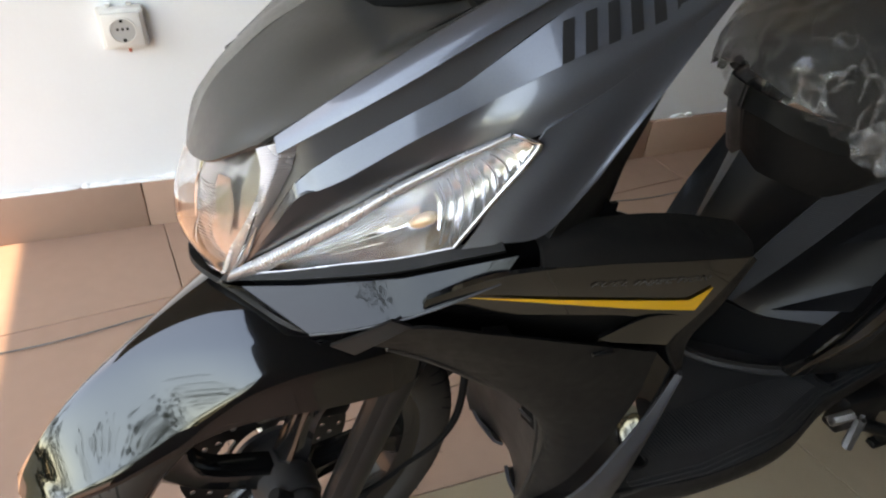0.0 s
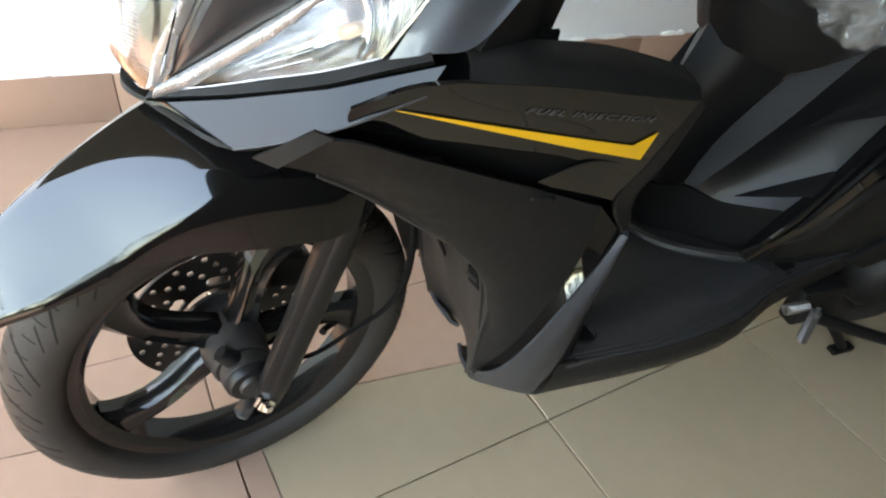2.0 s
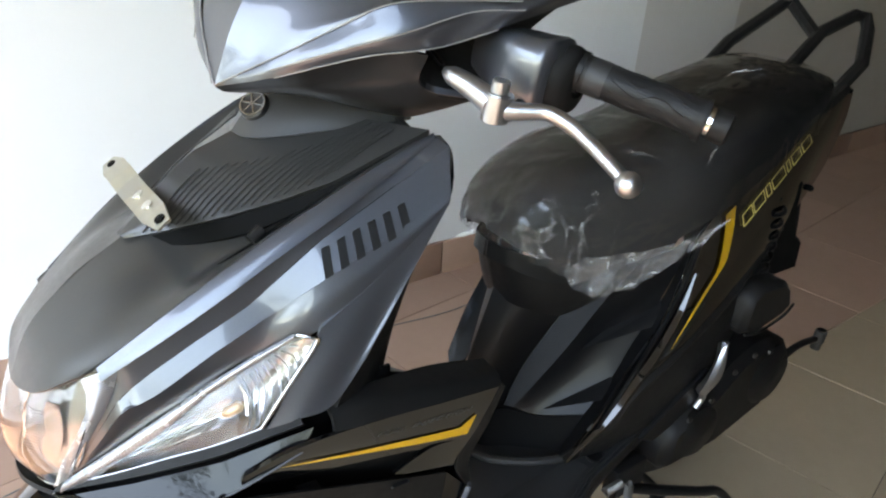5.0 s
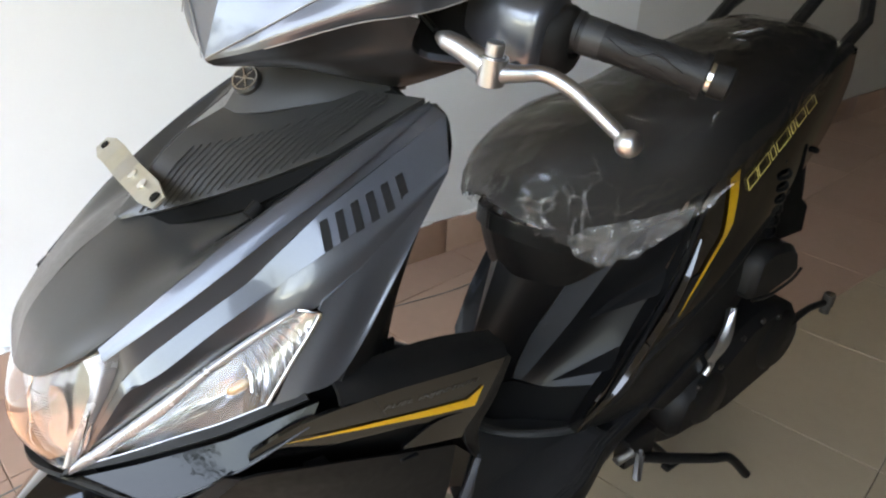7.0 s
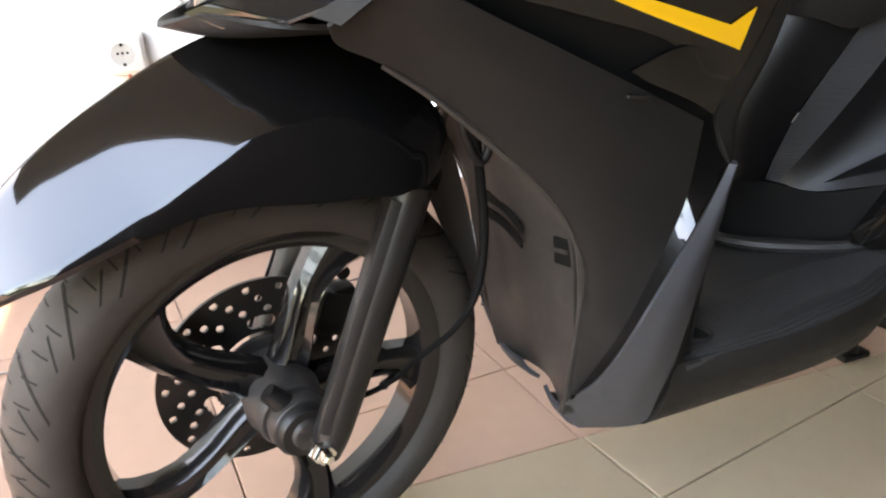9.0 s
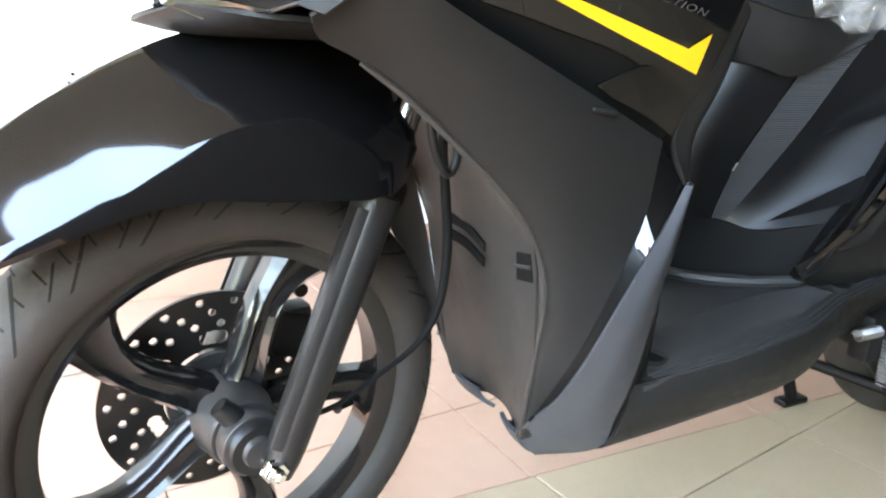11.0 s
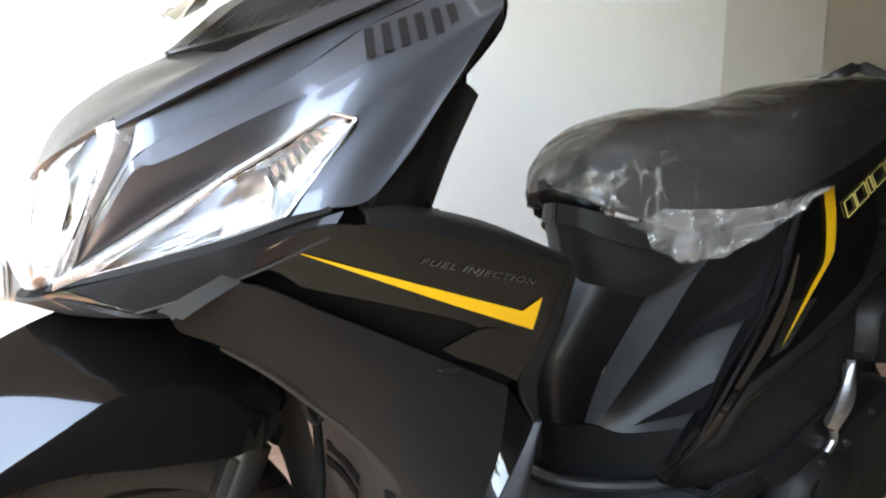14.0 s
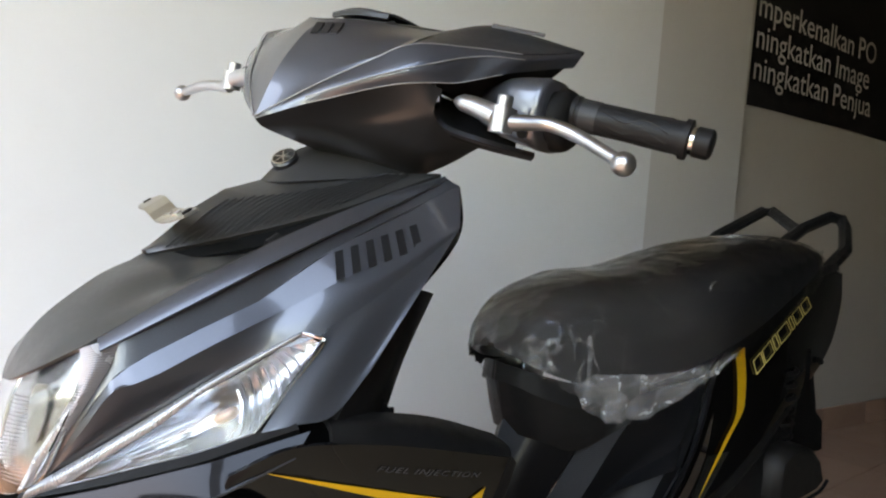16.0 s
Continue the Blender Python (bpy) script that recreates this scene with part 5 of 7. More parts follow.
both("corner_panel", [
    [(0.270, -0.180, 0.590), (0.320, -0.1815, 0.606), (0.376, -0.174, 0.588)],
    [(0.288, -0.178, 0.580), (0.330, -0.174, 0.563), (0.366, -0.167, 0.545)],
], GLOSS, scooter, "gloss black corner below the stripe", n=4, thick=0.004)
both("skirt_bevel", [
    [(0.029, -0.173, 0.642), (0.050, -0.181, 0.655), (0.073, -0.188, 0.669)],
    [(0.046, -0.182, 0.636), (0.066, -0.189, 0.651), (0.087, -0.193, 0.664)],
], MATTE, scooter, "matte black bevel at the top of the skirt", n=4, thick=0.004, out=(-0.5, -0.6, 0.6))
for side in (1, -1):
    part("chin_edge", tube([(0.0180, -0.1515 * side, 0.6370), (0.050, -0.1680 * side, 0.6490), (0.0965, -0.1860 * side, 0.6685), (0.153, -0.1995 * side, 0.6965)], 0.0011, 6, 6), SATIN, scooter)
# Matte skirt below the slot, running down to the foot.
both("side_skirt", [
    [(0.040, -0.172, 0.634), (0.086, -0.1925, 0.662), (0.160, -0.188, 0.632), (0.260, -0.180, 0.586), (0.354, -0.170, 0.541)],
    [(0.050, -0.154, 0.620), (0.105, -0.178, 0.628), (0.175, -0.180, 0.598), (0.265, -0.177, 0.553), (0.350, -0.171, 0.510)],
    [(0.081, -0.151, 0.605), (0.130, -0.164, 0.592), (0.195, -0.170, 0.562), (0.268, -0.172, 0.518), (0.346, -0.170, 0.475)],
    [(0.122, -0.148, 0.577), (0.160, -0.154, 0.556), (0.215, -0.162, 0.522), (0.272, -0.167, 0.476), (0.334, -0.169, 0.440)],
    [(0.168, -0.145, 0.538), (0.195, -0.148, 0.514), (0.236, -0.154, 0.476), (0.278, -0.160, 0.434), (0.322, -0.168, 0.410)],
    [(0.219, -0.140, 0.492), (0.235, -0.142, 0.470), (0.258, -0.146, 0.430), (0.280, -0.152, 0.386), (0.305, -0.160, 0.360)],
    [(0.262, -0.134, 0.437), (0.267, -0.134, 0.410), (0.274, -0.136, 0.365), (0.282, -0.138, 0.330), (0.294, -0.148, 0.318)],
    [(0.274, -0.122, 0.345), (0.273, -0.120, 0.320), (0.274, -0.118, 0.285), (0.278, -0.116, 0.262), (0.290, -0.124, 0.258)],
    [(0.276, -0.108, 0.280), (0.277, -0.106, 0.255), (0.280, -0.102, 0.235), (0.284, -0.098, 0.222), (0.294, -0.106, 0.220)],
    [(0.284, -0.088, 0.215), (0.285, -0.086, 0.208), (0.287, -0.084, 0.203), (0.290, -0.082, 0.200), (0.296, -0.086, 0.198)],
], MATTE, scooter, "matte black plastic leg shield skirt", n=4, out=(-0.3, -1, 0))
# Inner guard behind the wheel.
part("inner_guard", sheet([
    [(0.150, -0.140, 0.566), (0.190, -0.07, 0.585), (0.200, 0.0, 0.590), (0.190, 0.07, 0.585), (0.150, 0.140, 0.566)],
    [(0.244, -0.132, 0.465), (0.238, -0.075, 0.470), (0.228, 0.0, 0.475), (0.238, 0.075, 0.470), (0.244, 0.132, 0.465)],
    [(0.268, -0.122, 0.350), (0.272, -0.07, 0.345), (0.266, 0.0, 0.345), (0.272, 0.07, 0.345), (0.268, 0.122, 0.350)],
    [(0.276, -0.108, 0.270), (0.286, -0.06, 0.262), (0.288, 0.0, 0.262), (0.286, 0.06, 0.262), (0.276, 0.108, 0.270)],
    [(0.282, -0.080, 0.205), (0.300, -0.045, 0.200), (0.310, 0.0, 0.200), (0.300, 0.045, 0.200), (0.282, 0.080, 0.205)],
], 5, 0.004, out=(-1, 0, 0)), LINER, scooter, "dusty black inner wheel guard")
part("guard_wing", sheet([
    [(0.205, 0.140, 0.515), (0.170, 0.144, 0.500)], [(0.240, 0.134, 0.465), (0.192, 0.140, 0.445)],
    [(0.257, 0.128, 0.405), (0.222, 0.136, 0.378)], [(0.267, 0.123, 0.350), (0.240, 0.130, 0.310)], [(0.276, 0.108, 0.270), (0.258, 0.116, 0.245)],
], 5, 0.004, out=(-0.3, -1, 0)), LINER, scooter, "dusty black wing of the inner guard")
part("guard_roof", sheet([
    [(0.075, -0.150, 0.612), (0.085, -0.07, 0.618), (0.085, 0.0, 0.618), (0.085, 0.07, 0.618), (0.075, 0.150, 0.612)],
    [(0.120, -0.150, 0.582), (0.150, -0.07, 0.604), (0.155, 0.0, 0.606), (0.150, 0.07, 0.604), (0.120, 0.150, 0.582)],
    [(0.152, -0.146, 0.556), (0.190, -0.07, 0.585), (0.200, 0.0, 0.590), (0.190, 0.07, 0.585), (0.152, 0.146, 0.556)],
], 5, 0.004, out=(-0.5, 0, -1)), DARK, scooter, "black roof of the wheel guard")
# Louvre slots and vent hole: black sheets stand in for the shade inside.
for z in (0.0, 1.0):
    part("guard_slot", sheet([[(0.236, 0.018, 0.440 - 0.018 * z), (0.240, -0.020, 0.437 - 0.018 * z), (0.243, -0.056, 0.424 - 0.016 * z)], [(0.2375, 0.018, 0.428 - 0.018 * z), (0.2415, -0.018, 0.426 - 0.018 * z), (0.2445, -0.054, 0.414 - 0.016 * z)]], 3, 0.002, out=(-1, 0, 0)), DARK, scooter, "louvre slot in the inner guard, its shade a black sheet")
vent = part("vent_opening", sheet([[(0.252, -0.104, 0.428), (0.2545, -0.124, 0.432)], [(0.258, -0.098, 0.398), (0.2615, -0.123, 0.402)]], 3, 0.002, out=(-1, -0.3, 0)), DARK, scooter, "square vent hole in the inner guard, its shade a black sheet")
part("vent_slat", tube([(0.2535, -0.101, 0.414), (0.257, -0.123, 0.418)], 0.0022, 1, 6), LINER, vent)
both_lips = [(0.081, -0.151, 0.604), (0.122, -0.148, 0.576), (0.168, -0.145, 0.537), (0.219, -0.140, 0.491), (0.258, -0.135, 0.440), (0.272, -0.128, 0.385), (0.275, -0.121, 0.340), (0.277, -0.107, 0.275), (0.285, -0.088, 0.212)]
for side in (1, -1):
    part("skirt_lip", tube([(x, side * y, z) for x, y, z in both_lips], [0.002, 0.003, 0.0035, 0.0045, 0.0055, 0.005, 0.004, 0.0035, 0.003], 6, 8), LINER, scooter)
# Foot of the shield, with the slate edge strip.
FOOT_L = [(0.388, -0.170, 0.500), (0.352, -0.184, 0.455), (0.322, -0.190, 0.415), (0.300, -0.190, 0.378), (0.287, -0.176, 0.333), (0.281, -0.150, 0.287), (0.277, -0.116, 0.248), (0.284, -0.076, 0.206)]
FOOT_R = [(0.398, -0.168, 0.500), (0.380, -0.179, 0.452), (0.362, -0.185, 0.405), (0.354, -0.184, 0.360), (0.349, -0.177, 0.310), (0.347, -0.161, 0.260), (0.347, -0.138, 0.210), (0.308, -0.082, 0.177)]
both("edge_strip", [FOOT_L, [(0.5 * (a[0] + b[0]), 0.5 * (a[1] + b[1]) - 0.006, 0.5 * (a[2] + b[2]) - 0.001) for a, b in zip(FOOT_L, FOOT_R)], FOOT_R], STRIP, scooter, "slate grey edge strip of the leg shield running down to its foot", n=5, thick=0.005, out=(-0.1, -1, 0))
both("strip_return", [FOOT_R, [(0.408, -0.150, 0.500), (0.398, -0.155, 0.450), (0.388, -0.160, 0.400), (0.382, -0.160, 0.350), (0.380, -0.158, 0.310), (0.376, -0.150, 0.258), (0.372, -0.130, 0.210), (0.330, -0.060, 0.176)]], MATTE, scooter, n=5, thick=0.004, out=(1, -0.6, 0))
both("shield_foot", [
    [(0.283, -0.078, 0.208), (0.292, -0.080, 0.190), (0.309, -0.084, 0.178)],
    [(0.284, -0.055, 0.206), (0.292, -0.055, 0.190), (0.308, -0.052, 0.179)],
    [(0.290, -0.030, 0.206), (0.298, -0.025, 0.190), (0.312, -0.020, 0.180)],
], STRIP, scooter, n=4, thick=0.005, out=(-0.6, -0.3, -0.5))
both("shield_rear_edge", [
    [(0.410, -0.188, 0.662), (0.392, -0.176, 0.600), (0.372, -0.166, 0.545), (0.390, -0.168, 0.500)],
    [(0.424, -0.180, 0.650), (0.412, -0.172, 0.590), (0.398, -0.162, 0.540), (0.402, -0.162, 0.496)],
    [(0.424, -0.150, 0.655), (0.416, -0.145, 0.590), (0.404, -0.140, 0.540), (0.406, -0.140, 0.490)],
], MATTE, scooter, "matte black rear edge of the leg shield", n=5, thick=0.005, out=(0.5, -1, 0))
both("edge_gloss", [
    [(0.354, -0.166, 0.540), (0.346, -0.167, 0.475), (0.322, -0.166, 0.410), (0.306, -0.160, 0.362), (0.295, -0.150, 0.326), (0.284, -0.130, 0.280), (0.278, -0.112, 0.246)],
    [(p[0], p[1] + 0.004, p[2]) for p in FOOT_L[:7]],
], GLOSS, scooter, "gloss black edge panel", n=5, thick=0.004)
# Inner leg shield facing the rider, and the dark wing behind the cowl.
part("inner_shield", sheet([
    [(0.335, -0.115, 0.945), (0.335, -0.06, 0.960), (0.335, 0.0, 0.965), (0.335, 0.06, 0.960), (0.335, 0.115, 0.945)],
    [(0.332, -0.105, 0.828), (0.335, -0.06, 0.830), (0.335, 0.0, 0.830), (0.335, 0.06, 0.830), (0.332, 0.105, 0.828)],
    [(0.265, -0.120, 0.715), (0.275, -0.06, 0.715), (0.280, 0.0, 0.715), (0.275, 0.06, 0.715), (0.265, 0.120, 0.715)],
], 4, 0.006, out=(1, 0, 0), crisp="along"), MATTE, scooter, "matte black inner leg shield")
both("inner_shield_wing", [
    [(0.272, -0.160, 0.838), (0.312, -0.140, 0.834), (0.343, -0.113, 0.828)],
    [(0.240, -0.172, 0.785), (0.278, -0.155, 0.775), (0.306, -0.122, 0.762)],
    [(0.195, -0.188, 0.722), (0.235, -0.172, 0.716), (0.268, -0.150, 0.706)],
], MATTE, scooter, "matte black rear wing of the cowl", n=5, thick=0.006, out=(0.3, -1, 0))
part("shield_back", sheet([
    [(0.280, -0.150, 0.708), (0.295, -0.08, 0.680), (0.300, 0.0, 0.675), (0.295, 0.08, 0.680), (0.280, 0.150, 0.708)],
    [(0.398, -0.160, 0.660), (0.372, -0.08, 0.600), (0.368, 0.0, 0.590), (0.372, 0.08, 0.600), (0.398, 0.160, 0.660)],
    [(0.404, -0.150, 0.490), (0.398, -0.08, 0.46), (0.398, 0.0, 0.45), (0.398, 0.08, 0.46), (0.404, 0.150, 0.490)],
    [(0.385, -0.155, 0.290), (0.398, -0.08, 0.287), (0.400, 0.0, 0.287), (0.398, 0.08, 0.287), (0.385, 0.155, 0.290)],
], 4, 0.006, out=(1, 0, 0.2), crisp="along"), MATTE, scooter, "matte black rider side of the leg shield")

# ---- footboard ----
both("footboard", [
    [(0.398, 0.0, 0.306), (0.50, 0.0, 0.322), (0.62, 0.0, 0.336), (0.74, 0.0, 0.340), (0.86, 0.0, 0.352)],
    [(0.396, -0.10, 0.299), (0.50, -0.105, 0.316), (0.62, -0.10, 0.332), (0.74, -0.085, 0.338), (0.86, -0.085, 0.352)],
    [(0.372, -0.168, 0.294), (0.48, -0.186, 0.314), (0.60, -0.180, 0.330), (0.70, -0.143, 0.334), (0.86, -0.118, 0.350)],
], MAT_TEX, scooter, "textured dark grey footboard with a ribbed mat pattern", n=5, thick=0.008, out=(0, 0, 1))
both("footboard_skirt", [
    [(0.360, -0.164, 0.295), (0.48, -0.188, 0.314), (0.60, -0.182, 0.330), (0.70, -0.145, 0.334), (0.86, -0.119, 0.350)],
    [(0.356, -0.164, 0.262), (0.48, -0.188, 0.282), (0.60, -0.184, 0.298), (0.71, -0.145, 0.308), (0.86, -0.119, 0.325)],
    [(0.350, -0.142, 0.212), (0.47, -0.150, 0.226), (0.60, -0.160, 0.250), (0.70, -0.130, 0.270), (0.86, -0.105, 0.295)],
    [(0.330, -0.07, 0.182), (0.46, -0.09, 0.208), (0.60, -0.10, 0.232), (0.70, -0.08, 0.250), (0.86, -0.07, 0.275)],
], MATTE, scooter, n=5, thick=0.006, out=(0, -1, -0.3))


def footboard_ribs(side):
    """Fine raised ribs of the mat and three border lines."""
    bm = bmesh.new()

    def add(pts, r):
        piece = tube(pts, r, 1, 5, smooth=False)
        me = bpy.data.meshes.new("piece")
        piece.to_mesh(me)
        piece.free()
        bm.from_mesh(me)
        bpy.data.meshes.remove(me)

    n = 62
    for k in range(n):
        x = 0.415 + 0.27 * k / (n - 1)
        z = float(np.interp(x, [0.398, 0.49, 0.60, 0.70], [0.2995, 0.316, 0.3315, 0.3355]))
        outer = float(np.interp(x, [0.40, 0.48, 0.60, 0.68], [0.146, 0.158, 0.150, 0.124]))
        add([(x, side * (0.100 + 0.01 * math.sin(x * 9)), z + 0.002), (x + 0.012, side * outer, z)], 0.0009)
    for k in range(3):
        o = 0.0065 * k - 0.004
        add([(0.388, side * (0.166 - o), 0.2985), (0.48, side * (0.180 - o), 0.3155), (0.60, side * (0.173 - o), 0.3315), (0.688, side * (0.142 - o), 0.3355), (0.80, side * (0.125 - o), 0.346)], 0.0019)
    return bm


for side in (-1, 1):
    part("mat_ribs", footboard_ribs(side), MAT_TEX, scooter)["kind"] = "stuff"
for bx, by, bz in ((0.413, -0.132, 0.301), (0.724, -0.115, 0.337), (0.413, 0.132, 0.301), (0.724, 0.115, 0.335)):
    m = Matrix.Translation((bx, by, bz)) @ pose(0, 0, 0, 90, 0, 0)
    well = part("bolt_well", lathe([(0.013, -0.003), (0.0165, -0.003), (0.0165, 0.003), (0.013, 0.003)], m, 24, True), MATTE, scooter)
    # Black disc for the shade down in the well.
    part("well_shadow", lathe([(0.0, 0.0005), (0.013, 0.0005), (0.013, 0.002), (0, 0.002)], m, 20), DARK, well)
    part("bolt_head", lathe([(0, -0.004), (0.0055, -0.003), (0.0065, 0.0), (0, 0.001)], m, 14), CAST, well)

for k, path in enumerate((
    [(0.548, 0.045, 0.336), (0.556, -0.004, 0.337), (0.592, -0.046, 0.338), (0.650, -0.084, 0.342), (0.70, -0.100, 0.346), (0.80, -0.110, 0.350), (0.885, -0.106, 0.354)],
    [(0.548, 0.045, 0.336), (0.556, 0.094, 0.337), (0.592, 0.135, 0.338), (0.650, 0.172, 0.342), (0.70, 0.184, 0.346), (0.80, 0.196, 0.350)],
)):
    part("tunnel_sill", tube(path, 0.0075, 6, 8), MAT_TEX, scooter, "raised grey sill round the foot of the body")

# ---- rear body ----
# The machine stands slightly askew, so its middle line drifts towards the wall at the rear.
def middle(x):
    return 0.045 + 0.08 * (x - 0.6)


def rear_pair(name, rows, mat, label="", out=(-0.5, -1, 0), **kw):
    """A rear body panel and its mirror image about the askew middle line."""
    part(name, sheet(rows, out=out, **kw), mat, scooter, label)
    far = [[(x, 2 * middle(x) - y, z) for x, y, z in r] for r in rows]
    part(name, sheet(far, out=(out[0], -out[1], out[2]), **kw), mat, scooter, label)


# Levels from the seat down: the middle of the nose, the left and right edges of the ribbed band, the hollow, and the strip's edge.
NOSE = [
    [(0.612, 0.046, 0.675), (0.715, -0.035, 0.652), (0.778, -0.090, 0.685), (0.832, -0.097, 0.692), (0.872, -0.104, 0.700)],
    [(0.596, 0.044, 0.612), (0.690, -0.022, 0.585), (0.738, -0.068, 0.622), (0.796, -0.084, 0.622), (0.850, -0.100, 0.632)],
    [(0.558, 0.040, 0.500), (0.650, 0.004, 0.489), (0.697, -0.041, 0.527), (0.760, -0.058, 0.545), (0.816, -0.096, 0.568)],
    [(0.554, 0.040, 0.450), (0.630, 0.011, 0.436), (0.660, -0.017, 0.452), (0.706, -0.040, 0.458), (0.760, -0.090, 0.470)],
    [(0.560, 0.040, 0.408), (0.620, 0.012, 0.402), (0.633, 0.001, 0.400), (0.660, -0.030, 0.394), (0.710, -0.086, 0.412)],
]
both_nose = [[r[0], tuple((np.array(r[0]) + np.array(r[1])) / 2 + (-0.010, -0.010, 0)), r[1]] for r in NOSE]
rear_pair("body_nose", both_nose, BODY, "satin dark grey body front below the seat", out=(-1, -0.5, 0), n=5, thick=0.004)
rear_pair("ribbed_band", [[tuple(np.array(r[1]) + (0.001, -0.001, 0)), r[2]] for r in NOSE], RIBBED, "finely ribbed grey band on the body", out=(-0.5, -1, 0), n=4, thick=0.004)
rear_pair("body_hollow", [r[2:] for r in NOSE], BODY, "hollowed satin grey body side", out=(-0.2, -1, 0), n=5, thick=0.004)
rear_pair("body_toe", [
    [(0.562, 0.042, 0.406), (0.575, 0.018, 0.404), (0.618, 0.004, 0.402), (0.662, -0.034, 0.393), (0.711, -0.085, 0.411)],
    [(0.572, 0.042, 0.372), (0.582, 0.016, 0.370), (0.618, -0.006, 0.372), (0.660, -0.040, 0.372), (0.700, -0.083, 0.378)],
    [(0.570, 0.042, 0.334), (0.580, 0.012, 0.334), (0.614, -0.014, 0.334), (0.654, -0.048, 0.336), (0.690, -0.083, 0.340)],
], DARK, "matte black toe recess of the body", out=(-0.6, -1, 0), n=4, thick=0.004)
# Raised satin strip between the hollow and the gloss side panel.
STRIP_IN = [(0.662, -0.084, 0.346), (0.712, -0.086, 0.412), (0.758, -0.090, 0.468), (0.792, -0.093, 0.530), (0.834, -0.097, 0.592), (0.852, -0.100, 0.635), (0.872, -0.104, 0.700)]
STRIP_OUT = [(0.664, -0.118, 0.368), (0.706, -0.124, 0.440), (0.748, -0.125, 0.497), (0.786, -0.125, 0.546), (0.824, -0.124, 0.596), (0.846, -0.123, 0.646), (0.866, -0.121, 0.712)]
rear_pair("body_strip", [STRIP_IN, [(0.8 * a[0] + 0.2 * b[0] - 0.006, 0.5 * a[1] + 0.5 * b[1] - 0.010, 0.8 * a[2] + 0.2 * b[2] + 0.004) for a, b in zip(STRIP_IN, STRIP_OUT)], [(b[0], b[1] - 0.006, b[2]) for b in STRIP_OUT]], BODY, "raised satin strip edging the body", out=(-0.6, -1, 0), n=4, thick=0.004, crisp="along")


def body_ridge(tip, upper, lower, far=False):
    """A pointed blade moulded on the hollow: it rises from its tip and overhangs along its lower edge."""
    v = [Vector(p) for p in (tip, upper, lower)]
    v.append(v[2] + Vector((-0.010, 0.030, -0.012)))
    v.append(v[1] + Vector((0.004, 0.030, 0.004)))
    if far:
        v = [Vector((p.x, 2 * middle(p.x) - p.y, p.z)) for p in v]
    bm = bmesh.new()
    w = [bm.verts.new(p) for p in v]
    for f in ((0, 1, 2), (0, 2, 3), (0, 4, 1), (1, 4, 3, 2), (0, 3, 4)):
        bm.faces.new([w[i] for i in f])
    bmesh.ops.recalc_face_normals(bm, faces=bm.faces)
    bmesh.ops.bevel(bm, geom=[e for e in bm.edges if {e.verts[0], e.verts[1]} == {w[0], w[2]} or {e.verts[0], e.verts[1]} == {w[0], w[1]}], offset=0.0012, segments=2, affect="EDGES")
    part("body_ridge", bm, BODY, scooter)


for far in (False, True):
    body_ridge((0.722, -0.050, 0.517), (0.836, -0.105, 0.597), (0.815, -0.116, 0.569), far)
    body_ridge((0.648, -0.012, 0.391), (0.758, -0.098, 0.470), (0.737, -0.108, 0.446), far)
FLANK = [
    [(0.862, -0.120, 0.716), (0.930, -0.108, 0.752), (1.100, -0.086, 0.825), (1.300, -0.066, 0.872), (1.410, -0.042, 0.870)],
    [(0.822, -0.123, 0.596), (0.900, -0.118, 0.660), (1.080, -0.098, 0.735), (1.280, -0.070, 0.805), (1.430, -0.036, 0.810)],
    [(0.748, -0.123, 0.506), (0.850, -0.126, 0.570), (1.030, -0.110, 0.655), (1.220, -0.082, 0.735), (1.400, -0.040, 0.735)],
    [(0.697, -0.123, 0.440), (0.790, -0.132, 0.490), (0.930, -0.130, 0.545), (1.100, -0.108, 0.615), (1.330, -0.055, 0.690)],
    [(0.655, -0.120, 0.392), (0.745, -0.128, 0.425), (0.900, -0.126, 0.520), (1.080, -0.108, 0.603), (1.300, -0.058, 0.675)],
]
both("side_panel", [[tuple(np.array(p) + (0, -0.002, 0)) for p in r] for r in FLANK], GLOSS, scooter, "gloss black side panel with a yellow stripe", n=6, thick=0.004, out=(0, -1, 0))
SKIN = spline([spline(r, 8) for r in FLANK], 8).reshape(-1, 3)


def place_on_skin(x, z):
    """The near skin's depth y at a given x and z."""
    g = SKIN
    d = (g[:, 0] - x) ** 2 + (g[:, 2] - z) ** 2
    k = np.argsort(d)[:4]
    w = 1 / (d[k] + 1e-6)
    return float((g[k, 1] * w).sum() / w.sum())


def moulding(name, line, profile, mat, label="", mirror=False):
    """A raised moulding on the body along a line of x and z; profile: pairs of offset across it and lift."""
    pts = spline(line, 6)
    s = -1 if mirror else 1
    rows = []
    for off, lift in profile:
        row = []
        for i, (x, z) in enumerate(pts):
            a, b = pts[max(i - 1, 0)], pts[min(i + 1, len(pts) - 1)]
            d = (b - a) / np.linalg.norm(b - a)
            k = min(1.0, 0.25 + 1.5 * min(i, len(pts) - 1 - i) / len(pts) * 2)
            u, w = x + d[1] * off * k, z - d[0] * off * k
            row.append((u, s * (place_on_skin(u, w) - lift * k - 0.002), w))
        rows.append(row)
    return part(name, sheet(rows, 1, 0.003, out=(0, -s, 0), crisp="along"), mat, scooter, label)


